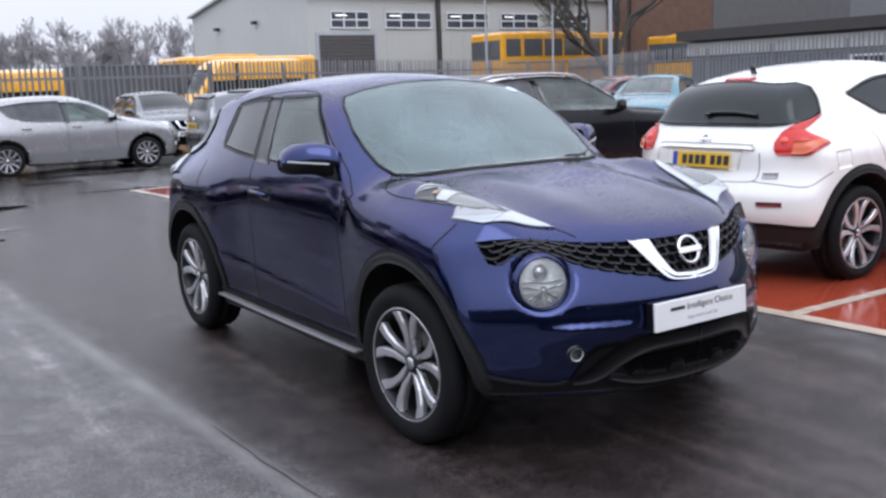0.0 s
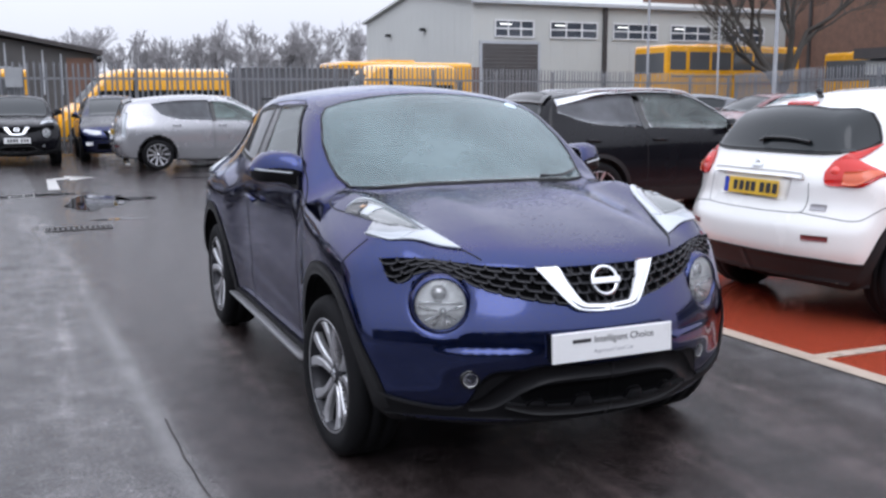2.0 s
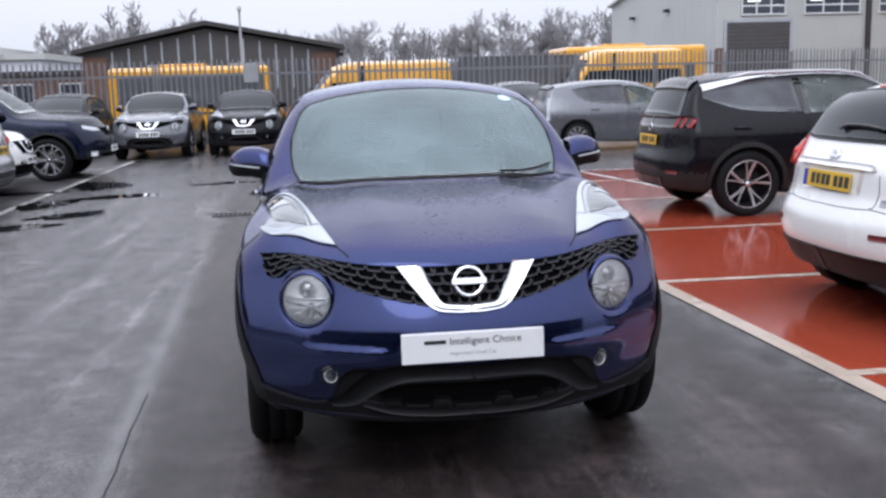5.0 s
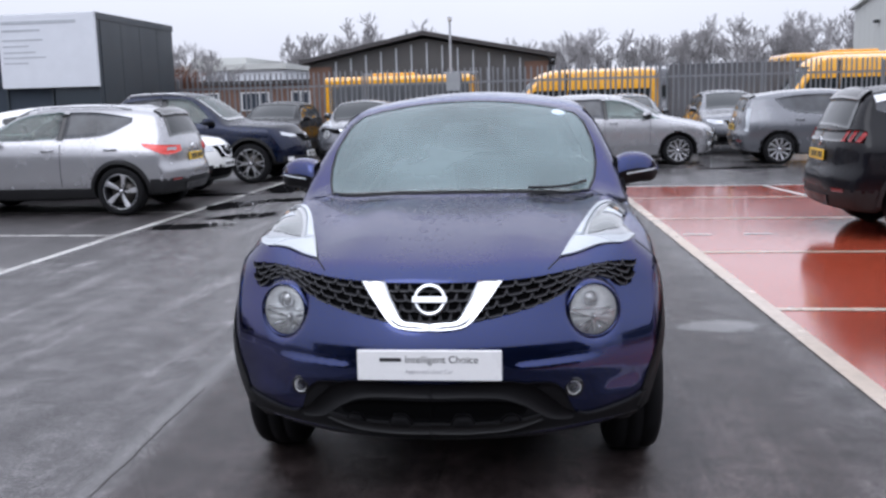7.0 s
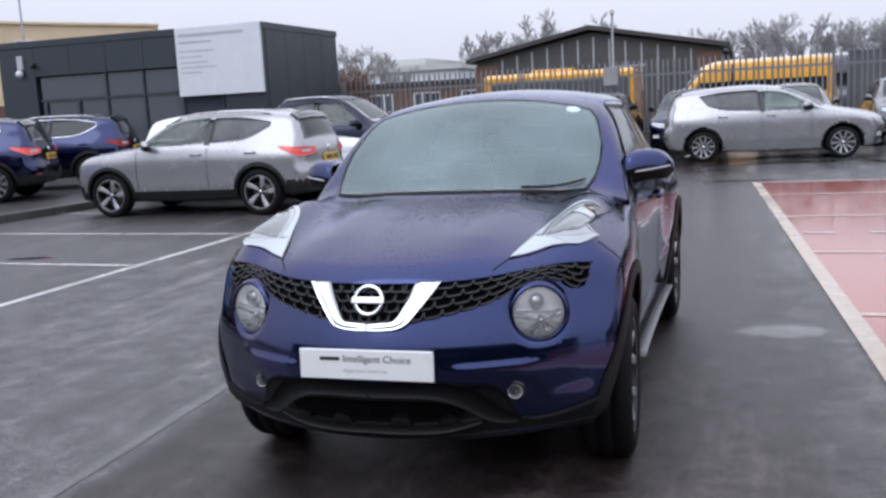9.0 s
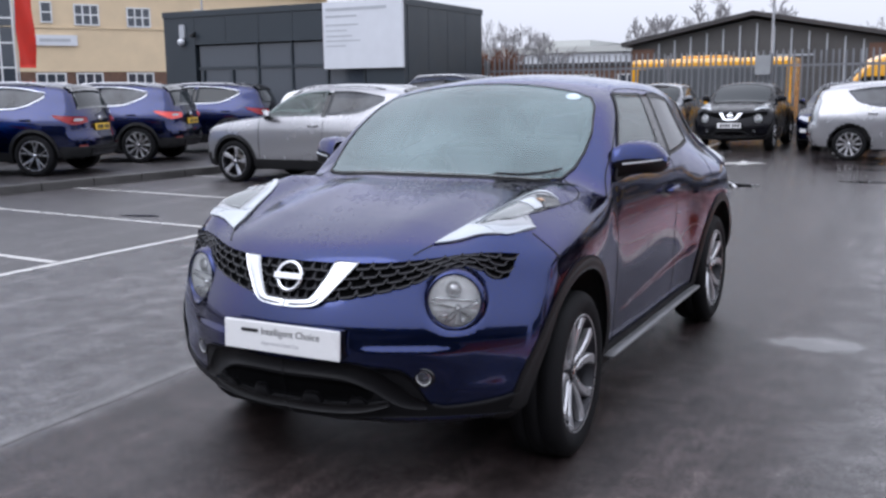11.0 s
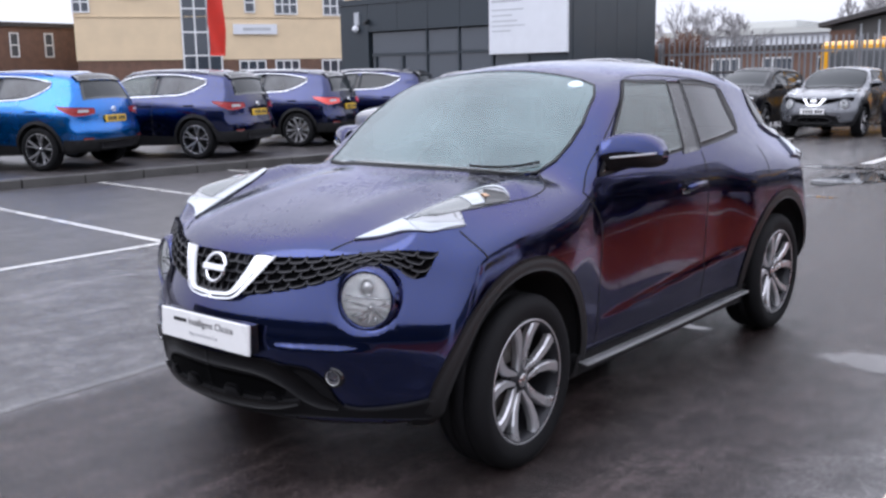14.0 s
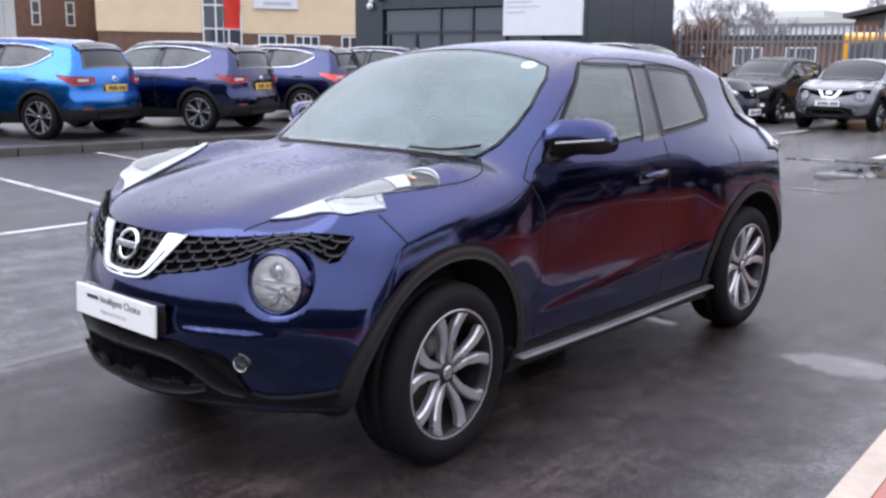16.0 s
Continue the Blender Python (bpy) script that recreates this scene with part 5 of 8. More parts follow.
    l.new(spot.outputs["X"], bays.inputs["Value"])
    bay_tone = n.new("ShaderNodeMix")
    bay_tone.data_type, bay_tone.blend_type = "RGBA", "MULTIPLY"
    l.new(bays.outputs["Result"], bay_tone.inputs["Factor"])
    l.new(blotch.outputs["Result"], bay_tone.inputs["A"])
    bay_tone.inputs["B"].default_value = (0.44, 0.42, 0.42, 1)
    # a streak of paler base colour runs beside the seam
    off_seam = n.new("ShaderNodeMath")
    off_seam.operation = "ADD"
    off_seam.inputs[1].default_value = 1.507
    l.new(lean.outputs[0], off_seam.inputs[0])
    away = n.new("ShaderNodeMath")
    away.operation = "ABSOLUTE"
    l.new(off_seam.outputs[0], away.inputs[0])
    near_seam = n.new("ShaderNodeMapRange")
    near_seam.interpolation_type = "SMOOTHSTEP"
    near_seam.inputs["From Min"].default_value, near_seam.inputs["From Max"].default_value = 0.085, 0.0
    l.new(away.outputs[0], near_seam.inputs["Value"])
    patchy = n.new("ShaderNodeMath")
    patchy.operation = "MULTIPLY"
    fades = n.new("ShaderNodeMapRange")
    fades.interpolation_type = "SMOOTHSTEP"
    fades.inputs["From Min"].default_value, fades.inputs["From Max"].default_value = 3.2, 0.6
    fades.inputs["To Min"].default_value = 0.12
    l.new(spot.outputs["Y"], fades.inputs["Value"])
    beside = n.new("ShaderNodeMath")
    beside.operation = "MULTIPLY"
    l.new(near_seam.outputs["Result"], beside.inputs[0])
    l.new(fades.outputs["Result"], beside.inputs[1])
    l.new(beside.outputs[0], patchy.inputs[0])
    l.new(ramp(n, l, mid, [(0.36, 0.25), (0.60, 0.95)]), patchy.inputs[1])
    worn = n.new("ShaderNodeMix")
    worn.data_type = "RGBA"
    worn.inputs["B"].default_value = (0.19, 0.185, 0.185, 1)
    l.new(patchy.outputs[0], worn.inputs["Factor"])
    l.new(bay_tone.outputs["Result"], worn.inputs["A"])
    l.new(worn.outputs["Result"], bs.inputs["Base Color"])
    rough = n.new("ShaderNodeMix")
    l.new(lane, rough.inputs["Factor"])
    damp = n.new("ShaderNodeMath")
    damp.operation = "MULTIPLY_ADD"
    damp.inputs[1].default_value = 0.7
    l.new(patch, damp.inputs[0])
    l.new(add.outputs[0], damp.inputs[2])
    l.new(ramp(n, l, damp.outputs[0], [(1.12, 0.17), (1.32, 0.36), (1.55, 0.55)]), rough.inputs["A"])
    l.new(ramp(n, l, damp.outputs[0], [(1.10, 0.12), (1.30, 0.28), (1.50, 0.46)]), rough.inputs["B"])
    worn_bays = n.new("ShaderNodeMix")
    dull = n.new("ShaderNodeMath")
    dull.operation = "MULTIPLY"
    dull.inputs[1].default_value = 0.6
    l.new(bays.outputs["Result"], dull.inputs[0])
    l.new(dull.outputs[0], worn_bays.inputs["Factor"])
    l.new(rough.outputs["Result"], worn_bays.inputs["A"])
    worn_bays.inputs["B"].default_value = 0.55
    # shallow films of rainwater fill the hollows of the lane beside the car
    films = None
    for cx, cy, a, b in FILMS:
        off = n.new("ShaderNodeVectorMath")
        off.operation = "SUBTRACT"
        off.inputs[1].default_value = (cx, cy, 0)
        l.new(n.new("ShaderNodeTexCoord").outputs["Object"], off.inputs[0])
        scaled = n.new("ShaderNodeVectorMath")
        scaled.operation = "MULTIPLY"
        scaled.inputs[1].default_value = (1 / a, 1 / b, 0)
        l.new(off.outputs["Vector"], scaled.inputs[0])
        reach = n.new("ShaderNodeVectorMath")
        reach.operation = "LENGTH"
        l.new(scaled.outputs["Vector"], reach.inputs[0])
        ragged = n.new("ShaderNodeMath")
        ragged.operation = "MULTIPLY_ADD"
        ragged.inputs[1].default_value = 2.0
        l.new(patch, ragged.inputs[0])
        l.new(reach.outputs["Value"], ragged.inputs[2])
        film = n.new("ShaderNodeMapRange")
        film.interpolation_type = "SMOOTHSTEP"
        film.inputs["From Min"].default_value, film.inputs["From Max"].default_value = 2.0, 1.5
        l.new(ragged.outputs[0], film.inputs["Value"])
        if films is None:
            films = film.outputs["Result"]
        else:
            join = n.new("ShaderNodeMath")
            join.operation = "MAXIMUM"
            l.new(films, join.inputs[0])
            l.new(film.outputs["Result"], join.inputs[1])
            films = join.outputs[0]
    smooth = n.new("ShaderNodeMix")
    l.new(films, smooth.inputs["Factor"])
    l.new(worn_bays.outputs["Result"], smooth.inputs["A"])
    smooth.inputs["B"].default_value = 0.09
    l.new(smooth.outputs["Result"], bs.inputs["Roughness"])
    hgt = n.new("ShaderNodeMath")
    hgt.operation = "MULTIPLY_ADD"
    hgt.inputs[1].default_value = 0.5
    l.new(mid, hgt.inputs[0])
    l.new(grit, hgt.inputs[2])
    flooded = n.new("ShaderNodeMix")
    l.new(films, flooded.inputs["Factor"])
    l.new(hgt.outputs[0], flooded.inputs["A"])
    flooded.inputs["B"].default_value = 0.85
    bump(n, l, bs, flooded.outputs["Result"], 0.55, 0.010)
    bs.inputs["IOR"].default_value = 1.5
    return m


def wet_paint(name, color, worn, rough=0.2, film=0.0):
    """Road paint, worn through to asphalt in places, under a film of water."""
    m, n, l, bs = shader(name)
    wear, fine, big = noise_node(n, l, 9, 6, 0.7), noise_node(n, l, 110, 3, 0.7), noise_node(n, l, 0.8, 5)
    mix = n.new("ShaderNodeMath")
    mix.operation = "MULTIPLY_ADD"
    mix.inputs[1].default_value = 0.5
    l.new(fine, mix.inputs[0])
    l.new(wear, mix.inputs[2])
    l.new(ramp(n, l, mix.outputs[0], [(worn - 0.1, (0.06, 0.055, 0.055)), (worn + 0.02, shade(color, 0.75)), (worn + 0.35, color)]), bs.inputs["Base Color"])
    l.new(ramp(n, l, big, [(0.35, rough * 0.45), (0.65, rough * 1.5)]), bs.inputs["Roughness"])
    bs.inputs["Coat Weight"].default_value, bs.inputs["Coat Roughness"].default_value = film, 0.12
    bump(n, l, bs, mix.outputs[0], 0.10, 0.004)
    return m


ASPHALT = asphalt()
LINE = wet_paint("white_road_paint", (0.55, 0.54, 0.52), 0.50, 0.3)
BEIGE = wet_paint("worn_beige_road_paint", (0.52, 0.43, 0.35), 0.50, 0.28)
REDPAINT = wet_paint("red_bay_paint", (0.35, 0.060, 0.030), 0.32, 0.10, 0.4)
SEAM = surface("tar_seam", (0.042, 0.037, 0.037), 0.8, sheen=0.2, vary=0.4, scale=8, relief=0.3)
WATER = glossy("standing_water", (0.012, 0.012, 0.013), 0.03, sheen=0.4)
KERBSTONE = surface("kerb_concrete", (0.065, 0.062, 0.06), 0.5, vary=0.25, scale=2, fine=80, relief=0.3)
IRONWORK = surface("drain_iron", (0.03, 0.028, 0.027), 0.4, 0.6, relief=0.3)

bm = bmesh.new()
bm_box(bm, -500, -300, -0.5, 500, 700, 0.0)
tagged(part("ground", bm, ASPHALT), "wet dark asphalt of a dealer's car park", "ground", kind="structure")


def flat(name, poly, z, mat, label, category="marking"):
    o = make(name, [(x, y, z) for x, y in poly], [tuple(range(len(poly)))], mat, smooth=False)
    if o.data.polygons[0].normal.z < 0:
        o.data.flip_normals()
    return tagged(o, label, category, kind="structure")


def stripe(a, b, w, z=0.004, name="bay_line", label="worn white bay line on wet asphalt", mat=LINE):
    a, b = Vector(a), Vector(b)
    d = (b - a).normalized()
    s = Vector((-d.y, d.x)) * w / 2
    return flat(name, [a - s, b - s, b + s, a + s], z, mat, label)


edge = lambda y: 2.085 - 0.0545 * (y + 1.0)
flat("red_bays", [(edge(-7), -7), (8.2, -7.3), (8.2, 10.35), (edge(10.6), 10.6)], 0.004, REDPAINT, "red painted parking bays, wet and shiny", "pavement")
stripe((edge(-7), -7), (edge(10.65), 10.65), 0.12, 0.008, label="worn beige edge line of the red bays", mat=BEIGE)
for y in (-3.4, -1.0, 1.38, 3.86, 6.38, 8.75):
    stripe((edge(y) + 0.06, y), (7.6, y - 0.12), 0.09, 0.008, label="worn beige line between red bays", mat=BEIGE)
stripe((edge(10.6), 10.62), (8.2, 10.35), 0.09, 0.008, label="white end line of the red bays")
for x in (1.86, 2.5):
    stripe((x, 5.06), (x + 0.3, 5.04), 0.08, 0.008, "bay_mark", "short white mark on the red paint")
stripe((3.86, 10.55), (4.5, 6.4), 0.09, 0.008, label="slanted white line on the red bays")
stripe((-4.78, -4.5), (-4.72, 17.0), 0.10, label="long white line along the bays")
for y in (-1.45, 0.92, 3.15, 5.42, 7.8, 10.2, 12.6, 15.0):
    stripe((-4.84, y), (-10.3, y + 0.34), 0.09)
stripe((0.0, 17.2), (0.25, 21.0), 0.09)
stripe((-3.0, 17.6), (-3.1, 21.0), 0.09)
flat("lane_arrow", [(-1.74, 11.7), (-1.56, 11.7), (-1.58, 13.65), (-1.33, 13.85), (-1.36, 13.45), (-0.85, 14.1), (-1.42, 14.6), (-1.42, 14.2), (-1.74, 14.0)], 0.004, LINE, "worn white lane arrow painted on asphalt")

rng = random.Random(4)


def puddle(x, y, a, b, turn_deg=0, wob=0.3):
    k, pts = 40, []
    ph = [rng.uniform(0, 6.3) for _ in range(4)]
    for i in range(k):
        t = 2 * math.pi * i / k
        r = 1 + wob * (0.5 * math.sin(2 * t + ph[0]) + 0.35 * math.sin(3 * t + ph[1]) + 0.3 * math.sin(5 * t + ph[2]) + 0.2 * math.sin(9 * t + ph[3]))
        u, v = a * r * math.cos(t), b * r * math.sin(t)
        c, s = math.cos(radians(turn_deg)), math.sin(radians(turn_deg))
        pts.append((x + u * c - v * s, y + u * s + v * c))
    flat("puddle", pts, 0.006, WATER, "shallow puddle of rainwater on the asphalt", "puddle")


for q in ((-1.14, 9.5, 0.36, 1.15, -8), (-1.9, 10.85, 0.75, 0.16, 8), (-0.6, 9.75, 0.34, 0.22, -8), (-4.15, 6.2, 0.45, 0.30, 10), (-3.75, 7.2, 0.55, 0.25, 30), (-3.6, 9.3, 0.6, 0.3, 20), (-4.4, 8.6, 0.4, 0.5, 0), (-4.2, 11.2, 0.5, 0.7, 0), (1.9, 14.6, 1.7, 0.16, 0), (4.4, 14.3, 1.0, 0.2, 0), (0.7, 13.2, 0.5, 0.1, 0), (1.3, 10.95, 0.6, 0.12, 0), (-6.5, 3.6, 0.25, 0.06, 10), (-1.0, 7.3, 0.3, 0.06, 0), (-5.3, 10.3, 0.7, 0.25, 10)):
    puddle(*q)

v, f = sweep([(-1.475 - 0.042 * y + 0.004 * math.sin(7 * y) + 0.003 * math.sin(19 * y), y, 0.0) for y in np.linspace(-0.55, -4.2, 56)], [(-0.005, -0.01), (0.004, -0.01), (0.004, 0.001), (-0.005, 0.001)])
tagged(make("tar_seam", v, f, SEAM, smooth=False), "tar seam between two lanes of asphalt", "seam", kind="structure")

drain = thing("drain_grate", "rusty iron drain grate set in wet asphalt", "drain", pose(-1.50, 6.58, 0))
bm = bmesh.new()
for b in ((-0.36, -0.13, 0, 0.36, -0.10, 0.012), (-0.36, 0.10, 0, 0.36, 0.13, 0.012), (-0.36, -0.13, 0, -0.33, 0.13, 0.012), (0.33, -0.13, 0, 0.36, 0.13, 0.012)):
    bm_box(bm, *b)
part("frame", bm, IRONWORK, drain)
for k in range(11):
    box("bar", (-0.30 + k * 0.058, -0.10, 0, -0.275 + k * 0.058, 0.10, 0.012), IRONWORK, drain)

kerb_x = lambda y: -10.72 + 0.13 * (y - 1.0)
tagged(make("raised_lot", [(kerb_x(-30) - 0.12, -30, 0.12), (kerb_x(15.9) - 0.12, 15.9, 0.12), (-60, 15.9, 0.12), (-60, -30, 0.12), (kerb_x(-30) - 0.12, -30, -0.1), (kerb_x(15.9) - 0.12, 15.9, -0.1), (-60, 15.9, -0.1), (-60, -30, -0.1)], [(0, 1, 2, 3), (0, 4, 5, 1), (1, 5, 6, 2), (2, 6, 7, 3), (3, 7, 4, 0)], ASPHALT, smooth=False), "raised asphalt lot behind a kerb", "pavement", kind="structure")
kerb = thing("kerb", "grey concrete kerb stones along the raised lot", "kerb", kind="structure")
bm = bmesh.new()
bm_box(bm, -0.07, -0.455, -0.1, 0.07, 0.455, 0.135, 0.012)
me_kerb = bpy.data.meshes.new("kerb_stone")
bm.to_mesh(me_kerb)
bm.free()
me_kerb.materials.append(KERBSTONE)
for k in range(30):
    y = -10 + k * 0.92
    o = new("kerb_stone", me_kerb)
    o.parent = kerb
    o.matrix_local = Matrix.Translation((kerb_x(y) - 0.06, y, 0.0)) @ Matrix.Rotation(-0.129, 4, "Z")

# ---- palisade fences ----
STEEL = surface("galvanised_steel", (0.23, 0.235, 0.25), 0.5, 0.25, vary=0.3, scale=1.5, fine=60, relief=0.1)
pv, pf = [], []
prof = [(-0.027, 0.0), (-0.011, 0.022), (0.011, 0.022), (0.027, 0.0)]
for z in (0.05, 2.26):
    pv += [(x, y, z) for x, y in prof] + [(x, y - 0.003, z) for x, y in prof]
for k in range(3):
    pf += [(k, k + 1, 9 + k, 8 + k), (4 + k, 12 + k, 13 + k, 5 + k)]
pf += [(0, 8, 12, 4), (3, 7, 15, 11)]
base = len(pv)
pv += [(-0.024, 0.0, 2.40), (0.0, 0.024, 2.34), (0.024, 0.0, 2.40), (0.0, 0.016, 2.42)]
pf += [(8, 9, base + 1, base), (9, 10, base + 3, base + 1), (10, 11, base + 2, base + 1), (12, base, base + 1, 13), (13, base + 1, base + 3, 14), (14, base + 1, base + 2, 15), (8, base, 12), (11, 15, base + 2)]
me_pale = bpy.data.meshes.new("pale")
me_pale.from_pydata(pv, [], pf)
me_pale.materials.append(STEEL)


def palisade(a, b, label, every=0.155):
    a, b = Vector((*a, 0)), Vector((*b, 0))
    d = b - a
    fence = thing("palisade_fence", label, "fence", Matrix.Translation(a) @ Matrix.Rotation(math.atan2(d.y, d.x), 4, "Z"), kind="structure")
    n = int(d.length / every)
    jit = random.Random(7)
    for k in range(n + 1):
        o = new("pale", me_pale)
        o.parent = fence
        o.matrix_local = Matrix.Translation((k * every, 0, jit.uniform(-0.015, 0.015))) @ Matrix.Rotation(jit.uniform(-0.012, 0.012), 4, "Y")
    for z in (0.45, 1.98):
        bm = bmesh.new()
        bm_box(bm, -0.05, 0.026, z - 0.03, d.length + 0.05, 0.05, z + 0.03)
        part("rail", bm, STEEL, fence)
    for k in range(int(d.length / 2.75) + 1):
        box("post", (k * 2.75 - 0.03, 0.05, 0, k * 2.75 + 0.03, 0.13, 2.3), STEEL, fence)
    return fence


palisade((-10.3, 21.5), (7.0, 21.6), "grey steel palisade fence behind the parked cars")
palisade((7.05, 21.6), (25.6, 27.6), "grey steel palisade fence before the warehouse yard")
palisade((25.6, 27.5), (21.35, 18.6), "grey steel palisade fence beside the lot")
palisade((21.32, 18.5), (19.2, 6.0), "grey steel palisade fence along the end of the lot")
notice = thing("fence_notice", "small grey notice board fixed to the fence", "sign", pose(-2.25, 21.47, 2.0))
box("board", (-0.2, -0.01, -0.25, 0.2, 0.01, 0.25), surface("notice_grey", (0.3, 0.31, 0.32), 0.5), notice, 0.004)

# ---- buildings ----
CHARCOAL = surface("charcoal_cladding", (0.025, 0.034, 0.043), 0.4, vary=0.12, scale=0.6, relief=0.05)
TINTED = glossy("tinted_shopfront_glass", (0.05, 0.06, 0.075), 0.06, 0.0, 0.5)
# never in view: added so paint and wet ground mirror something dark
hall = thing("dealer_hall", "long dark clad dealership hall closing the yard", "building", pose(0, -17, 0), kind="structure")
box("wall", (-34, -12, 0, 34, 0, 5.3), CHARCOAL, hall)
box("parapet", (-34.2, -12.2, 5.3, 34.2, 0.2, 5.65), CHARCOAL, hall)
for k in range(14):
    box("shopfront_pane", (-28 + k * 4.0, 0.0, 0.35, -24.25 + k * 4.0, 0.05, 3.3), TINTED, hall)
SIGNWHITE = surface("white_sign_board", (0.66, 0.68, 0.72), 0.4, vary=0.04, relief=0)
BARGREY = surface("pale_grey_lettering", (0.42, 0.44, 0.47), 0.5, relief=0)
BRICK = surface("brown_brick", (0.15, 0.085, 0.06), 0.8, vary=0.3, scale=2.5, fine=14, relief=0.4)
ROOFING = surface("dark_roof_sheet", (0.045, 0.04, 0.04), 0.6, vary=0.25, relief=0.2)
SHEET = surface("grey_steel_sheet", (0.50, 0.51, 0.49), 0.5, 0.1, vary=0.06, scale=0.4, relief=0.05)
SHEETDARK = surface("dark_timber_panel", (0.075, 0.072, 0.070), 0.6, vary=0.2, scale=1.2, relief=0.1)
CREAM = surface("cream_render", (0.68, 0.54, 0.36), 0.8, vary=0.10, scale=0.8, relief=0.15)
FRAMEWHITE = surface("white_window_frame", (0.68, 0.69, 0.70), 0.4, relief=0)
SHUTTER = surface("grey_roller_shutter", (0.075, 0.07, 0.07), 0.55, vary=0.2, relief=0.1)
STRIP = glossy("lit_ceiling_tube", (0.8, 0.8, 0.75), 0.4, 0, 0, (1.0, 0.98, 0.9), 1.5)


def window(parent, b, axis, mullions=1, bars=0, glass=TINTED, fr=0.05, name="window"):
    """A window set in a wall: frame with mullions, glass behind. b: u0, z0, u1, z1 and the wall's plane; axis: wall along x or y."""
    u0, z0, u1, z1, w, out = b
    fl = []
    P = (lambda ua, za, ub, zb, d0, d1: (ua, w + d0, za, ub, w + d1, zb)) if axis == "x" else (lambda ua, za, ub, zb, d0, d1: (w + d0, ua, za, w + d1, ub, zb))
    bm = bmesh.new()
    s = out
    bm_box(bm, *P(u0, z0, u1, z0 + fr, 0, s * 0.06))
    bm_box(bm, *P(u0, z1 - fr, u1, z1, 0, s * 0.06))
    for k in range(mullions + 2):
        u = u0 + (u1 - u0 - fr) * k / (mullions + 1)
        bm_box(bm, *P(u, z0 + fr, u + fr, z1 - fr, 0, s * 0.055))
    for k in range(bars):
        z = z0 + (z1 - z0) * (k + 1) / (bars + 1)
        bm_box(bm, *P(u0 + fr, z - fr / 2, u1 - fr, z + fr / 2, 0, s * 0.05))
    o = part(name, bm, FRAMEWHITE, parent)
    box("pane", P(u0 + fr / 2, z0 + fr / 2, u1 - fr / 2, z1 - fr / 2, 0, s * 0.02), glass, o)
    return o


def showroom():
    b = thing("showroom", "charcoal-clad showroom with a shopfront and white sign", "building", kind="structure")
    x0, x1, y0, y1, h = -18.07, -10.06, 16.22, 20.75, 3.74
    n = 7
    for k in range(n):
        a, c = x0 + (x1 - x0) * k / n, x0 + (x1 - x0) * (k + 1) / n - 0.012
        if k == 0 or k == n - 1:
            box("wall_panel", (a, y0, 0, c, y0 + 0.2, h - 0.16), CHARCOAL, b)
        else:
            box("wall_panel", (a, y0, 2.80, c, y0 + 0.2, h - 0.16), CHARCOAL, b)
    for k in range(4):
        a, c = y0 + 0.2 + (y1 - y0 - 0.2) * k / 4, y0 + 0.2 + (y1 - y0 - 0.2) * (k + 1) / 4 - 0.012
        box("side_panel", (x1 - 0.2, a, 0, x1, c, h - 0.16), CHARCOAL, b)
        box("side_panel", (x0, a, 0, x0 + 0.2, c, h - 0.16), CHARCOAL, b)
    box("rear_wall", (x0, y1 - 0.2, 0, x1 - 0.2, y1, h - 0.16), CHARCOAL, b)
    box("roof", (x0 + 0.05, y0 + 0.05, h - 0.25, x1 - 0.05, y1 - 0.05, h - 0.17), ROOFING, b)
    box("parapet_trim", (x0 - 0.02, y0 - 0.03, h - 0.16, x1 + 0.02, y1 + 0.02, h), CHARCOAL, b)
    xs = [-16.88, -14.75, -13.6, -12.45, -11.3]
    for a, c in zip(xs, xs[1:]):
        box("shopfront_pane", (a + 0.03, y0 + 0.10, 2.18, c - 0.03, y0 + 0.13, 2.76), TINTED, b)
        box("shopfront_pane", (a + 0.03, y0 + 0.10, 0.1, c - 0.03, y0 + 0.13, 2.10), TINTED, b)
        box("mullion", (c - 0.03, y0 + 0.05, 0, c + 0.03, y0 + 0.16, 2.80), CHARCOAL, b)
    box("transom", (xs[0], y0 + 0.06, 2.10, xs[-1], y0 + 0.15, 2.18), CHARCOAL, b)
    box("door_frame", (-16.75, y0 + 0.04, 0.0, -16.68, y0 + 0.12, 2.08), CHARCOAL, b)
    box("door_frame", (-15.7, y0 + 0.04, 0.0, -15.62, y0 + 0.12, 2.08), CHARCOAL, b)
    lamp = thing("wall_lamp", "small white wall lamp with a grey bracket", "lamp", pose(-17.35, y0 - 0.02, 2.95))
    box("bracket", (-0.09, -0.05, 0.05, 0.09, 0.02, 0.42), BARGREY, lamp, 0.01)
    part("globe", ball((0, -0.08, -0.06), 0.10), SIGNWHITE, lamp, smooth=True)
    cam_box = thing("security_camera", "small dark security camera on the wall", "camera", pose(-16.9, y0 - 0.05, 3.05))
    box("housing", (-0.05, -0.16, -0.05, 0.05, 0.0, 0.04), TRIM, cam_box, 0.01)
    box("bracket", (-0.02, -0.04, 0.04, 0.02, 0.06, 0.1), TRIM, cam_box)
    sg = thing("showroom_sign", "large white sign board with rows of pale grey lettering", "sign", pose(-11.25, y0 - 0.06, 2.88))
    box("board", (-1.2, -0.04, -0.85, 1.2, 0.05, 0.85), SIGNWHITE, sg, 0.01)
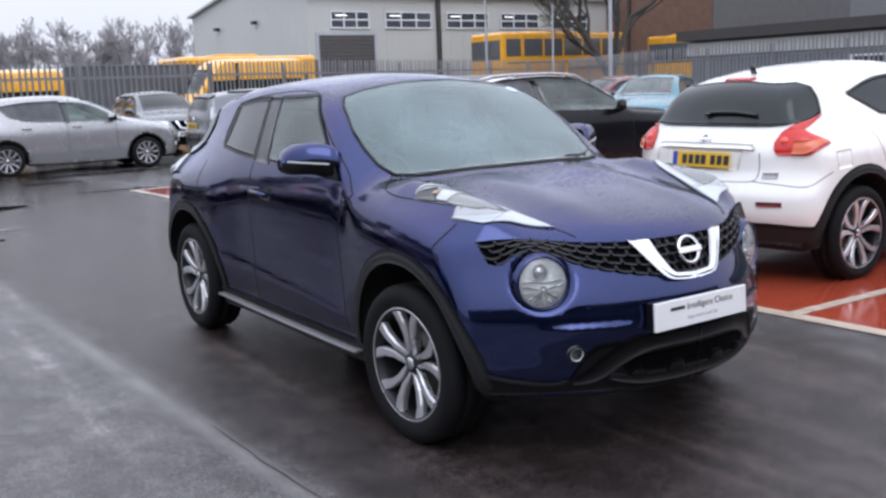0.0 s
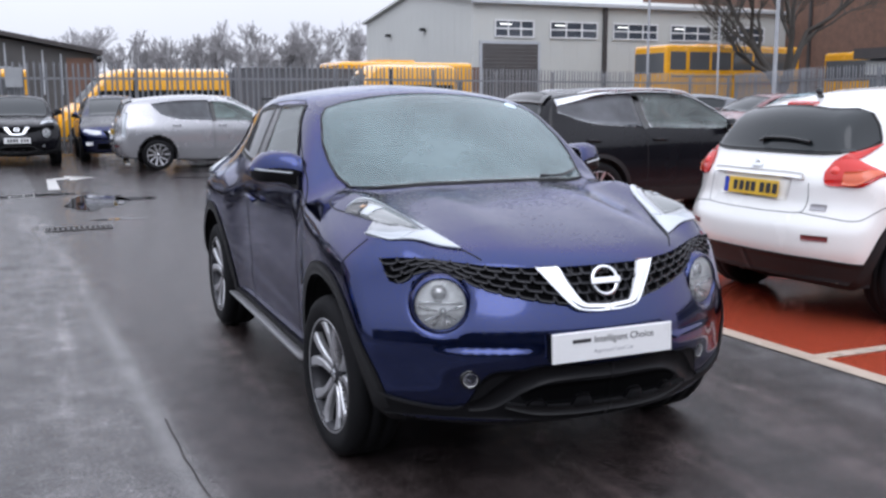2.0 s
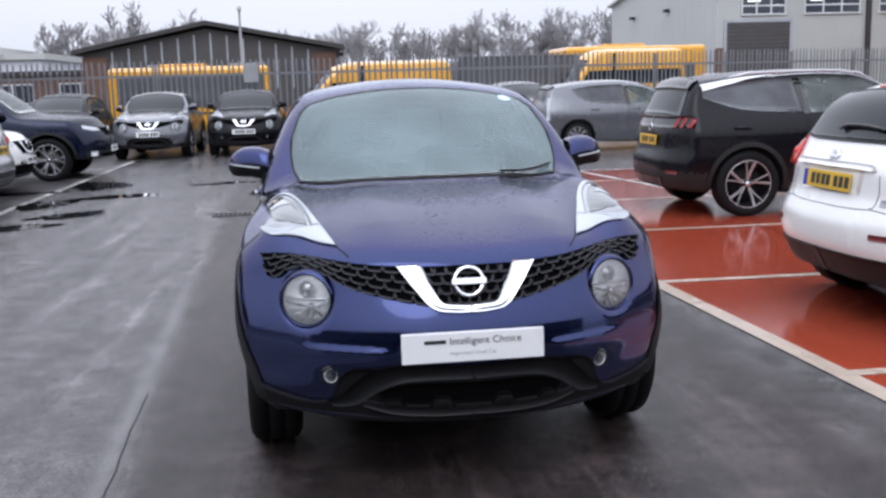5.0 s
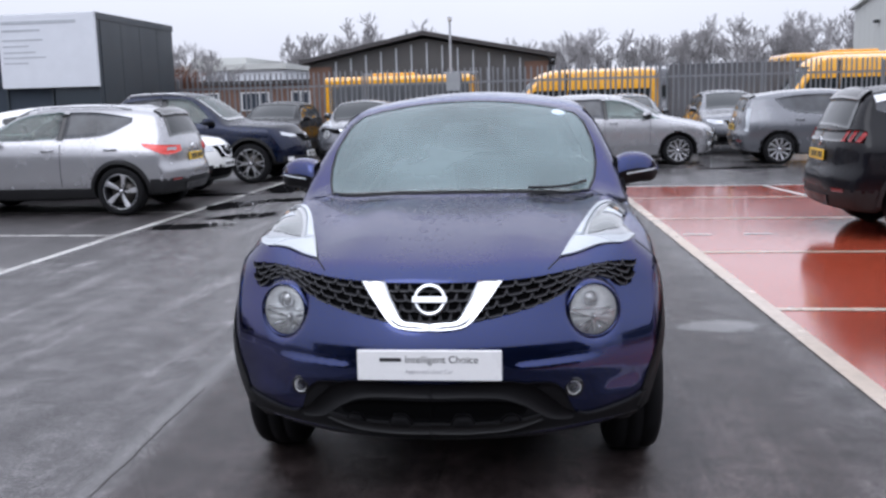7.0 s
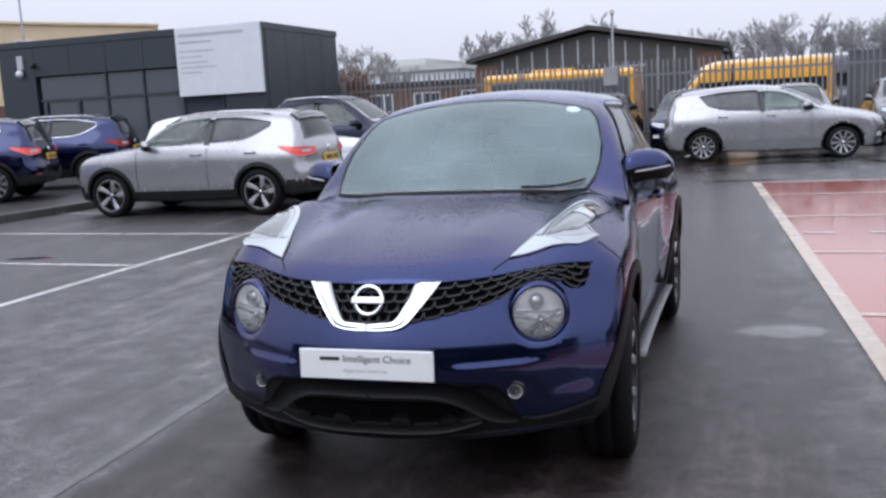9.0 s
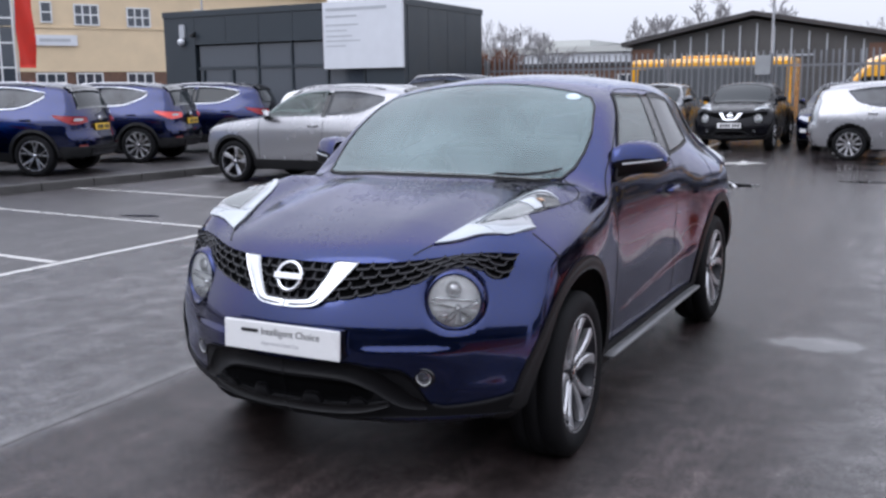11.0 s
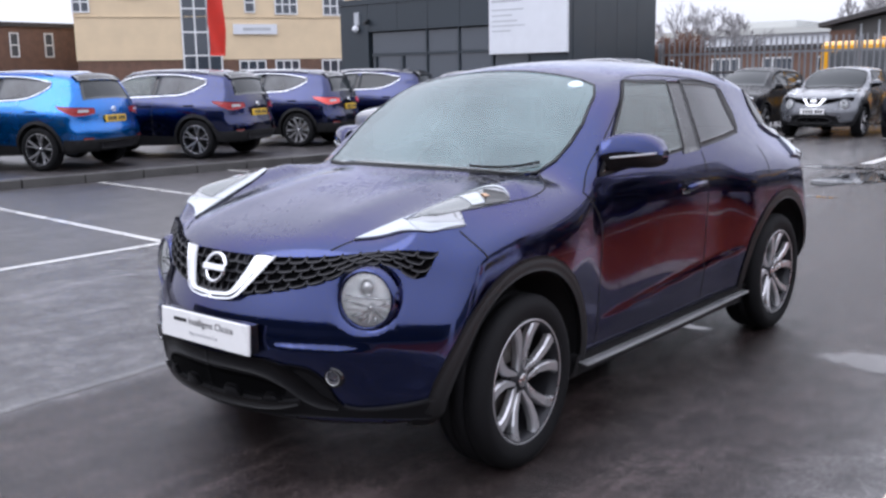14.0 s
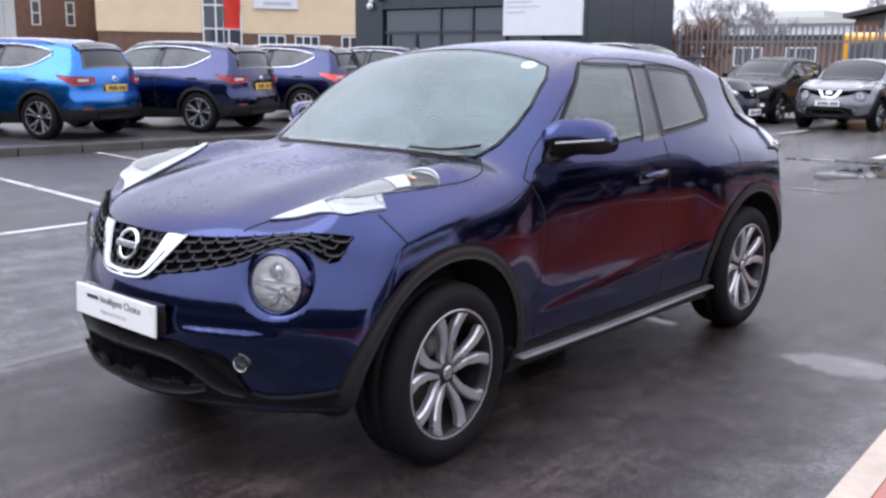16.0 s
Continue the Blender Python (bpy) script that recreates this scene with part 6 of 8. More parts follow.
    for z, a, c, hh in ((0.66, -1.10, 0.75, 0.075), (0.48, -1.10, -0.15, 0.05), (0.26, -1.10, -0.1, 0.035), (0.12, -1.10, -0.45, 0.03), (-0.02, -1.10, -0.3, 0.03), (-0.14, -1.10, -0.05, 0.03), (-0.27, -1.10, -0.5, 0.03)):
        box("lettering_bar", (a, -0.046, z - hh / 2, c, -0.041, z + hh / 2), BARGREY, sg)


showroom()


def workshop():
    """Low gabled workshop behind the fence, its glazed end towards us."""
    b = thing("workshop", "dark low-gabled workshop with pale mullions and brick corners", "building", kind="structure")
    x0, x1, y0, y1, e, xm, a = -9.40, 0.36, 33.6, 61.6, 3.08, -4.65, 3.98
    prof = [(x0, 0), (x1, 0), (x1, e), (xm, a), (x0, e)]
    v = [(x, y0, z) for x, z in prof] + [(x, y1, z) for x, z in prof]
    make("wall", v, [(0, 1, 2, 3, 4), (9, 8, 7, 6, 5), (0, 5, 6, 1), (1, 6, 7, 2), (0, 4, 9, 5)], SHEETDARK, b, smooth=False)
    for sx, (xa, za), (xb, zb) in ((-1, (x0 - 0.35, e - 0.02), (xm, a + 0.12)), (1, (x1 + 0.35, e - 0.02), (xm, a + 0.12))):
        v = [(xa, y0 - 0.4, za), (xb, y0 - 0.4, zb), (xb, y1, zb), (xa, y1, za)]
        v += [(x, y, z + 0.17) for x, y, z in v]
        make("roof_slope", v, [(0, 1, 2, 3), (7, 6, 5, 4), (0, 4, 5, 1), (1, 5, 6, 2), (2, 6, 7, 3), (3, 7, 4, 0)], ROOFING, b, smooth=False)
    for sx in (x0, x1 - 0.9):
        box("brick_pier", (sx - 0.02, y0 - 0.08, 0, sx + 0.92, y0 - 0.01, 2.95), BRICK, b)
    for k in range(13):
        x = x0 + 1.1 + k * 0.63
        z1 = e + (a - e) * (1 - abs(x - xm) / ((x1 - x0) / 2)) - 0.15
        box("mullion", (x - 0.03, y0 - 0.06, 1.6, x + 0.03, y0 - 0.01, z1), BARGREY, b)
    for x in (-6.35, -3.2):
        box("transom", (x - 0.63, y0 - 0.07, 2.55, x + 0.75, y0 - 0.02, 2.62), BARGREY, b)
    part("floodlight", ball((x1 + 0.2, y0 - 0.5, 2.9), 0.12), TRIM, b)


workshop()


def warehouse():
    b = thing("warehouse", "large pale grey steel warehouse with a strip of windows", "building", kind="structure")
    x0, x1, y0, y1, e, ridge = 18.25, 66.6, 38.0, 54.0, 6.05, 7.1
    ym = (y0 + y1) / 2
    v = [(x0, y0, 0), (x0, y1, 0), (x0, y1, e), (x0, ym, ridge), (x0, y0, e)] + [(x1, y0, 0), (x1, y1, 0), (x1, y1, e), (x1, ym, ridge), (x1, y0, e)]
    make("wall", v, [(4, 3, 2, 1, 0), (5, 6, 7, 8, 9), (0, 5, 9, 4), (1, 2, 7, 6)], SHEET, b, smooth=False)
    for ya in (y0 - 0.25, y1 + 0.25):
        v = [(x0 - 0.25, ya, e), (x1, ya, e), (x1, ym, ridge + 0.05), (x0 - 0.25, ym, ridge + 0.05)]
        v += [(x, y, z + 0.12) for x, y, z in v]
        make("roof_slope", v, [(0, 1, 2, 3), (7, 6, 5, 4), (0, 4, 5, 1), (1, 5, 6, 2), (2, 6, 7, 3), (3, 7, 4, 0)], SHEET, b, smooth=False)
    box("gutter", (x0 - 0.2, y0 - 0.32, e - 0.06, x1, y0 - 0.12, e + 0.1), BARGREY, b)
    for k in range(60):
        x = x0 + 0.4 + k * 0.8
        box("sheet_rib", (x - 0.02, y0 - 0.008, 4.0 if x < 22.2 else 0, x + 0.02, y0, e - 0.06), SHEET, b)
    for k in range(18):
        y = y0 + 0.5 + k * 0.85
        box("sheet_rib", (x0 - 0.008, y - 0.02, 0, x0, y + 0.02, e), SHEET, b)
    for k, (a, c) in enumerate(((19.43, 21.65), (22.55, 25.4), (26.32, 29.15), (29.95, 32.7), (33.6, 36.4))):
        w = window(b, (a, 4.38, c, 5.24, y0 - 0.03, -1), "x", 2, 1, fr=0.07)
        for q in range(2):
            box("ceiling_tube", (a + 0.3 + q * 1.1, y0 - 0.052, 5.0 - q * 0.2, a + 0.95 + q * 1.1, y0 - 0.0505, 5.05 - q * 0.2), STRIP, w)
    box("shutter_frame", (18.6, y0 - 0.08, 0, 22.0, y0 - 0.02, 4.2), BARGREY, b)
    for k in range(22):
        box("shutter_slat", (18.75, y0 - 0.12, k * 0.185, 21.85, y0 - 0.082, k * 0.185 + 0.178), SHUTTER, b)
    box("downpipe", (25.7, y0 - 0.18, 0, 25.92, y0 - 0.03, e - 0.05), ROOFING, b)
    box("brick_plinth", (18.2, y0 - 0.1, 0, 18.6, y0 - 0.02, 2.9), BRICK, b)
    box("brick_plinth", (x0 - 0.1, y0 + 0.1, 0, x0 - 0.03, y1, 1.4), BRICK, b)
    for y in (44, 49.5):
        box("flood_light", (x0 - 0.3, y, 5.0, x0 - 0.03, y + 0.3, 5.18), TRIM, b)


warehouse()


def office():
    """Cream office block; x runs along its front."""
    m = Matrix.Translation((-46, 23.4, 0)) @ Matrix.Rotation(math.atan2(13.4, 8.0), 4, "Z")
    b = thing("office_block", "cream rendered two-storey office block with a glazed stair tower", "building", m, kind="structure")
    h = 7.05
    box("wall", (0, 0.0, 2.65, 26, 12, h), CREAM, b)
    box("plinth", (0.05, 0.05, 0, 26, 11.9, 2.65), BRICK, b)
    box("roof_edge", (-0.15, -0.15, h, 26, 12.1, h + 0.14), CREAM, b)
    box("string_course", (-0.04, -0.05, 4.98, 26, 0, 5.06), CREAM, b)
    return b


office_block = office()


# ---- other makes of car ----
def side_table(hw, belt, roof_hw, roof_z, y0, y1, axles, taper=0.05):
    zs = [0.15, 0.32, 0.5, 0.68, belt - 0.16, belt, belt + 0.16, (belt + roof_z) / 2 + 0.1, roof_z - 0.05, roof_z + 0.08]
    slope = lambda z: hw * 0.93 + (roof_hw - hw * 0.93) * (z - belt) / (roof_z - belt)
    base = [hw * 0.87, hw * 0.935, hw * 0.975, hw * 0.985, hw * 0.975, hw * 0.935, slope(belt + 0.16), slope((belt + roof_z) / 2 + 0.1) + 0.015, slope(roof_z - 0.05), slope(roof_z + 0.08) - 0.05]
    ys = [y0, y0 + 0.35, axles[0], axles[0] + 0.6, (axles[0] + axles[1]) / 2, axles[1] - 0.6, axles[1], y1 - 0.35, y1]
    fac = [0.95, 0.985, 1.015, 0.99, 0.985, 0.99, 1.015, 0.975, 0.92]
    rows = []
    for y, k in zip(ys, fac):
        up = 1 - taper * max(0.0, (y - 0.3) / (y1 - 0.3)) - 0.10 * max(0.0, (axles[0] + 0.5 - y) / (axles[0] + 0.5 - y0))
        rows.append([w * k * (up if z > belt - 0.05 else 1) for w, z in zip(base, zs)])
    return widths(ys, zs, rows)


class Model:
    """Shape and window lines of one make of car."""

    def __init__(self, y0, y1, hw, height, axles, R, top, belt, glass, roof_hw=0.56, nose=None, tail=None, nose_bow=0.42, tail_bow=0.32, arch=0.06, rim=None, under=0.24, inner=0.58):
        self.y0, self.y1, self.hw, self.h, self.R, self.belt, self.glass = y0, y1, hw, height, R, belt, glass
        nose = nose or [(0.15, y0 + 0.16), (0.3, y0 + 0.05), (0.45, y0 + 0.01), (0.6, y0), (0.75, y0 + 0.03), (0.88, y0 + 0.09), (1.0, y0 + 0.2)]
        tail = tail or [(0.15, y1 - 0.22), (0.3, y1 - 0.08), (0.45, y1 - 0.01), (0.6, y1), (0.75, y1 - 0.05), (0.95, y1 - 0.07), (1.1, y1 - 0.12), (1.5, y1 - 0.3)]
        self.shell = Shell(top, [(y0, 0.06), (-0.8, 0.09), (0.3, 0.16), (y1, 0.12)], [(y0, 0.34), (-0.3, 0.3), (0.4, 0.0), (y1 - 0.4, -0.1), (y1, -0.2)], nose, nose_bow, tail, tail_bow,
                           [(y0, under + 0.03), (0, under - 0.02), (y1, under + 0.06)], side_table(hw, belt, roof_hw, height - 0.06, y0, y1, axles), axles, R, R + arch, inner=inner)
        self.rim = rim or R * 0.71
        self.cache = {}

    def at(self, y, z):
        return (float(self.shell.side(np.array([y]), np.array([z]))[0][0]), y, z)

    def mesh(self, step):
        if step not in self.cache:
            self.cache[step] = self.shell.mesh(step)
        return self.cache[step]


QASH = Model(-2.19, 2.19, 0.905, 1.585, (-1.30, 1.346), 0.345,
    [(-2.3, 0.70), (-2.17, 0.83), (-2.08, 0.92), (-1.85, 0.985), (-1.4, 1.045), (-1.08, 1.085), (-1.0, 1.11), (-0.6, 1.335), (-0.25, 1.49), (0.0, 1.548), (0.4, 1.585), (1.0, 1.575), (1.5, 1.535), (1.84, 1.475), (1.93, 1.40), (2.06, 1.17), (2.14, 1.02), (2.2, 0.85)], 1.02,
    dict(screen=((-0.96, 0.64), (-0.22, 0.54)), side=[(-0.82, 1.065), (0.0, 1.085), (0.7, 1.105), (1.12, 1.14), (1.50, 1.31)], roof=[(-0.78, 1.085), (-0.20, 1.40), (0.35, 1.475), (0.95, 1.46), (1.50, 1.375)], rear=((1.12, 0.60), (1.40, 0.50))))
LEAFM = Model(-2.24, 2.2, 0.885, 1.55, (-1.37, 1.33), 0.316,
    [(-2.3, 0.62), (-2.2, 0.74), (-2.08, 0.84), (-1.8, 0.93), (-1.45, 1.0), (-1.25, 1.04), (-1.15, 1.07), (-0.7, 1.30), (-0.3, 1.455), (0.0, 1.52), (0.4, 1.55), (0.9, 1.54), (1.4, 1.50), (1.75, 1.45), (1.93, 1.40), (2.0, 1.32), (2.08, 1.12), (2.15, 0.98), (2.2, 0.85)], 1.0,
    dict(screen=((-1.1, 0.62), (-0.26, 0.52)), side=[(-1.0, 0.99), (-0.3, 1.0), (0.4, 1.02), (0.9, 1.05), (1.22, 1.14)], roof=[(-0.96, 1.005), (-0.30, 1.345), (0.3, 1.435), (0.9, 1.42), (1.42, 1.35)], rear=((1.10, 0.56), (1.36, 0.48))), under=0.2)
LION = Model(-2.22, 2.22, 0.92, 1.60, (-1.32, 1.355), 0.362,
    [(-2.32, 0.76), (-2.2, 0.88), (-2.1, 0.98), (-1.8, 1.05), (-1.3, 1.095), (-1.05, 1.12), (-0.97, 1.15), (-0.6, 1.36), (-0.25, 1.51), (0.0, 1.57), (0.4, 1.60), (1.0, 1.59), (1.5, 1.555), (1.86, 1.50), (1.95, 1.42), (2.06, 1.2), (2.15, 1.05), (2.22, 0.9)], 1.06,
    dict(screen=((-0.93, 0.64), (-0.22, 0.54)), side=[(-0.76, 1.09), (0.0, 1.10), (0.9, 1.13), (1.4, 1.17), (1.80, 1.30)], roof=[(-0.72, 1.11), (-0.14, 1.45), (0.4, 1.51), (1.0, 1.49), (1.80, 1.38)], rear=((1.15, 0.60), (1.42, 0.52))))
PICK = Model(-2.62, 2.70, 0.925, 1.80, (-1.66, 1.49), 0.385,
    [(-2.7, 0.80), (-2.6, 0.98), (-2.5, 1.08), (-2.2, 1.13), (-1.7, 1.17), (-1.42, 1.19), (-1.32, 1.22), (-0.95, 1.48), (-0.6, 1.69), (-0.35, 1.765), (0.1, 1.80), (0.6, 1.79), (0.95, 1.74), (1.05, 1.5), (1.12, 1.18), (1.3, 1.13), (2.5, 1.13), (2.7, 1.0)], 1.12,
    dict(screen=((-1.27, 0.66), (-0.56, 0.56)), side=[(-1.0, 1.17), (-0.3, 1.18), (0.3, 1.19), (0.92, 1.21)], roof=[(-0.95, 1.19), (-0.46, 1.61), (0.2, 1.68), (0.88, 1.62)], rear=((1.2, 0.4), (1.3, 0.4))), under=0.36, arch=0.08)
VANM = Model(-2.75, 2.75, 1.0, 2.45, (-1.75, 1.55), 0.34,
    [(-2.8, 0.85), (-2.7, 1.05), (-2.55, 1.15), (-2.15, 1.30), (-1.9, 1.5), (-1.4, 2.05), (-1.1, 2.30), (-0.7, 2.42), (0, 2.45), (2.3, 2.45), (2.6, 2.40), (2.72, 2.2), (2.75, 1.6)], 1.25,
    dict(screen=((-2.0, 0.80), (-1.32, 0.75)), side=[(-1.5, 1.35), (0, 1.35), (2.4, 1.35)], roof=[(-1.2, 1.76), (0, 1.78), (2.4, 1.78)], rear=((1.4, 0.7), (2.0, 0.65))), roof_hw=0.86, tail=[(0.2, 2.7), (0.6, 2.75), (2.2, 2.72), (2.5, 2.6)])


def far_names(model, hole=False):
    def f(c, n):
        x, y, z = np.abs(c[:, 0]), c[:, 1], c[:, 2]
        nm = np.full(len(c), "body", dtype=object)
        nm[(y < model.shell.axles[0] + 0.35) & (n[:, 2] > 0.35) & (z > 0.85) & (x < 0.7)] = "bonnet"
        nm[(n[:, 2] > 0.55) & (z > model.h - 0.16)] = "roof"
        nm[(y > model.y1 - 0.5) & (n[:, 1] > 0.4) & (z > 0.72) & (x < 0.68)] = "tailgate"
        nm[(z < 0.40 + 0.1 * (np.abs(y) > abs(model.y1) - 0.4))] = "lower_cladding"
        for a in model.shell.axles:
            r = np.hypot(y - a, z - model.R)
            for sd, mk in (("|near", c[:, 0] > 0), ("|off", c[:, 0] <= 0)):
                nm[(r < model.shell.arch_r + 0.03) & (x > 0.5) & mk] = "arch_liner" + sd + str(a > 0)
        nm[(n[:, 2] < -0.6) & (z < 0.45)] = "underside"
        for k, mk in enumerate((y < model.shell.axles[0], (y >= model.shell.axles[0]) & (y < model.shell.axles[1]) & (c[:, 0] > 0), (y >= model.shell.axles[0]) & (y < model.shell.axles[1]) & (c[:, 0] <= 0), y >= model.shell.axles[1])):
            nm[(nm == "lower_cladding") & mk] = "lower_cladding|" + str(k)
        if hole:
            g = model.glass
            poly = shrink(list(g["side"]) + list(g["roof"])[::-1], 0.94)
            nm[inside(poly, y, z) & (x > 0.42)] = ""
            (yb, xb), (yt, xt) = g["screen"]
            low = [(q, yb + 0.33 * q * q) for q in np.linspace(-xb, xb, 7)]
            up = [(q, yt + 0.28 * q * q) for q in np.linspace(xt, -xt, 7)]
            nm[inside(shrink(low + up, 0.94), c[:, 0], y) & (z > model.belt)] = ""
            (zl, xl), (zt, xt2) = g["rear"]
            nm[inside(shrink([(-xl, zl), (xl, zl), (xt2, zt), (-xt2, zt)], 0.92), c[:, 0], z) & (y > model.y1 - 0.6)] = ""
        return nm
    return f


BEAM = glossy("daytime_lamp", (0.55, 0.57, 0.6), 0.1, 0.3, 0.5)


def far_car(model, paint, m, label, wheels="star", step=0.04, front=True, rear=True, v_bar=True, rails=None, trim=CLAD, lit=False, plate_mat=None, name="car", clad_arch=True, line=None, group="parked cars", tail="wide", category="car", chrome_line=False, cabin=False):
    car = thing(name, label, category, m, group)
    s, g = model.shell, model.glass
    p, q, nrm = model.mesh(step)
    c, n = p[q].mean(1), nrm[q].mean(1)
    pieces(p, q, nrm, far_names(model, cabin)(c, n), paint, {"arch_liner": LINER, "underside": LINER, "lower_cladding": trim}, car)
    (yb, xb), (yt, xt) = g["screen"]
    tz = lambda y: float(s.top(np.array([y]))[0])
    low = [(x, yb + 0.33 * x * x, tz(yb)) for x in np.linspace(-xb, xb, 7)]
    up = [(x, yt + 0.28 * x * x, tz(yt)) for x in np.linspace(-xt, xt, 7)]
    make("windscreen", *laid(s, low, up, 16, 8, 0.006, 0.01), FARSCREEN if cabin else FARGLASS, car)
    split = g["side"][len(g["side"]) // 2][0] - 0.25
    cut = lambda line, y: float(np.interp(y, [k[0] for k in line], [k[1] for k in line]))
    fore = [k for k in g["side"] if k[0] < split - 0.05] + [(split - 0.03, cut(g["side"], split - 0.03))]
    fore_up = [k for k in g["roof"] if k[0] < split - 0.02] + [(split + 0.01, cut(g["roof"], split + 0.01))]
    aft = [(split + 0.05, cut(g["side"], split + 0.05))] + [k for k in g["side"] if k[0] > split + 0.1]
    aft_up = [(split + 0.09, cut(g["roof"], split + 0.09))] + [k for k in g["roof"] if k[0] > split + 0.14]
    both("side_window", laid(s, [model.at(*k) for k in fore], [model.at(*k) for k in fore_up], 18, 6, 0.006, 0.008), FARSIDE if cabin else FARGLASS, car)
    both("side_window", laid(s, [model.at(*k) for k in aft], [model.at(*k) for k in aft_up], 18, 6, 0.006, 0.008), PRIVACY if cabin else FARGLASS, car)
    if cabin:
        h0 = model.belt - 0.36
        rounded_box("cabin_floor", (-0.66, -0.9, 0.36, 0.66, model.y1 - 0.5, 0.46), DASH, car, 0.02)
        rounded_box("dashboard", (-0.64, g["screen"][0][0] + 0.2, h0 - 0.1, 0.64, g["screen"][0][0] + 0.55, model.belt - 0.03), DASH, car, 0.06)
        for sx in (-1, 1):
            box("door_card", (sx * 0.70 - 0.02, -0.8, 0.4, sx * 0.70 + 0.02, 1.5, model.belt - 0.06), DASH, car)
            rounded_box("seat_back", (sx * 0.36 - 0.24, 0.22, h0, sx * 0.36 + 0.24, 0.36, h0 + 0.52), CLOTH, car, 0.05)
            rounded_box("headrest", (sx * 0.36 - 0.13, 0.26, h0 + 0.54, sx * 0.36 + 0.13, 0.36, h0 + 0.72), CLOTH, car, 0.04)
        rounded_box("rear_backrest", (-0.6, 1.12, h0 - 0.1, 0.6, 1.26, h0 + 0.5), CLOTH, car, 0.05)
    if chrome_line == "roof":
        arc = [model.at(y, z + 0.03) for y, z in g["roof"]]
        both("roof_trim", band(s, arc, [0.012, 0.024, 0.03, 0.09], 0.014, 0.016, 30), CHROME, car, "chrome roof line that widens to the rear pillar")
    elif chrome_line:
        both("window_trim", band(s, [model.at(*k) for k in g["side"]] + [model.at(*k) for k in g["roof"]][-1:], 0.022, 0.012, 0.014, 24), CHROME, car)
        both("window_trim", band(s, [model.at(*k) for k in g["roof"]], 0.018, 0.012, 0.014, 24), CHROME, car)
    mid = [k for k in g["side"]][len(g["side"]) // 2]
    yy = mid[0] - 0.25
    both("door_pillar", band(s, [model.at(yy, mid[1] - 0.03), model.at(yy + 0.04, model.h - 0.16)], 0.09, 0.010, 0.012, 8), TRIM, car)
    for yd in (-0.78, yy + 0.02):
        both("panel_gap", band(s, [model.at(yd, 0.42), model.at(yd, 0.75), model.at(yd, model.belt)], 0.010, 0.002, 0.004, 12), GAP, car)
    for yh in (yy - 0.16, yy + 0.78):
        a, _ = s.snap([model.at(yh - 0.09, model.belt - 0.09), model.at(yh + 0.09, model.belt - 0.085)], 0.018)
        v, f = sweep([tuple(k) for k in a], oblong(0.03, 0.03, 0.3), up=(1, 0, 0))
        both("door_handle", (v, f), paint, car)
    mirror_housing(car, paint, model.hw * 0.90, g["screen"][0][0] + 0.36, model.belt + 0.07, 0.15, 0.14, 0.16, False)
    if clad_arch:
        arches(car, s, s.arch_r - 0.008, s.arch_r + 0.045, 0.010, trim)
    if rails:
        for sx in (1, -1):
            ys = np.linspace(-0.3, 1.45, 9)
            pts, _ = s.snap([(sx * 0.54, y, tz(y) - 0.03) for y in ys], 0.035)
            pts[0, 2] -= 0.03
            pts[-1, 2] -= 0.03
            v, f = sweep([tuple(k) for k in pts], disc(0.016))
            make("roof_rail", v, f, rails, car)
    for sx in (-1, 1):
        for y in s.axles:
            add_wheel(car, sx * (model.hw - 0.115), y, wheels, model.R, model.rim, 0.215)
    if front:
        y0 = model.y0
        nb = s.nose_bow
        fp = lambda x, z: (x, y0 + nb * x * x, z)
        hz = tz(y0 + 0.16) - 0.06
        # grille and intake depth is painted as near-black sheets
        make("grille", *laid(s, [fp(x, hz) for x in (-0.42, 0, 0.42)], [fp(x, hz - 0.24) for x in (-0.26, 0, 0.26)], 14, 6, 0.008, 0.012), GRILLE_DEPTH, car)
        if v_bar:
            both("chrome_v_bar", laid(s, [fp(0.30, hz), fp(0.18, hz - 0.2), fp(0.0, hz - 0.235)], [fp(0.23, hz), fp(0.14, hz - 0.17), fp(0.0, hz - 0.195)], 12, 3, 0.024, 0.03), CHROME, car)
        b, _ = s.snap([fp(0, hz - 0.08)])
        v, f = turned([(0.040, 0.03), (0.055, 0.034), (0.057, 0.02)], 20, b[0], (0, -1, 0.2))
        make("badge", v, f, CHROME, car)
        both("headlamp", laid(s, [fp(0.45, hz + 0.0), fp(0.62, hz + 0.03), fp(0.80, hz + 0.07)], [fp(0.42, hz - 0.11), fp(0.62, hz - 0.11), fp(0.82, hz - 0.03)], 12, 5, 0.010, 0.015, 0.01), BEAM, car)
        make("lower_intake", *laid(s, [fp(x, 0.46) for x in (-0.5, 0, 0.5)], [fp(x, 0.32) for x in (-0.55, 0, 0.55)], 12, 4, 0.010, 0.012), GRILLE_DEPTH, car)
        both("fog_lamp", laid(s, [fp(0.62, 0.50), fp(0.76, 0.50)], [fp(0.62, 0.42), fp(0.76, 0.42)], 5, 4, 0.010, 0.012, rounded=False), REFLECT, car)
        b, _ = s.snap([fp(0, 0.53)])
        plate(car, (0, b[0][1] - 0.012, 0.53), (0, -1, 0.05), PLATE_W, REG)
    if rear:
        y1 = model.y1
        tb = s.tail_bow
        rp = lambda x, z: (x, float(s.tail(np.array([z]))[0]) - tb * abs(x) ** 3, z)
        (zl, xl), (zt, xt2) = g["rear"]
        gy = lambda z: float(np.interp(z, [zl, zt], [y1 - 0.13, y1 - 0.28]))
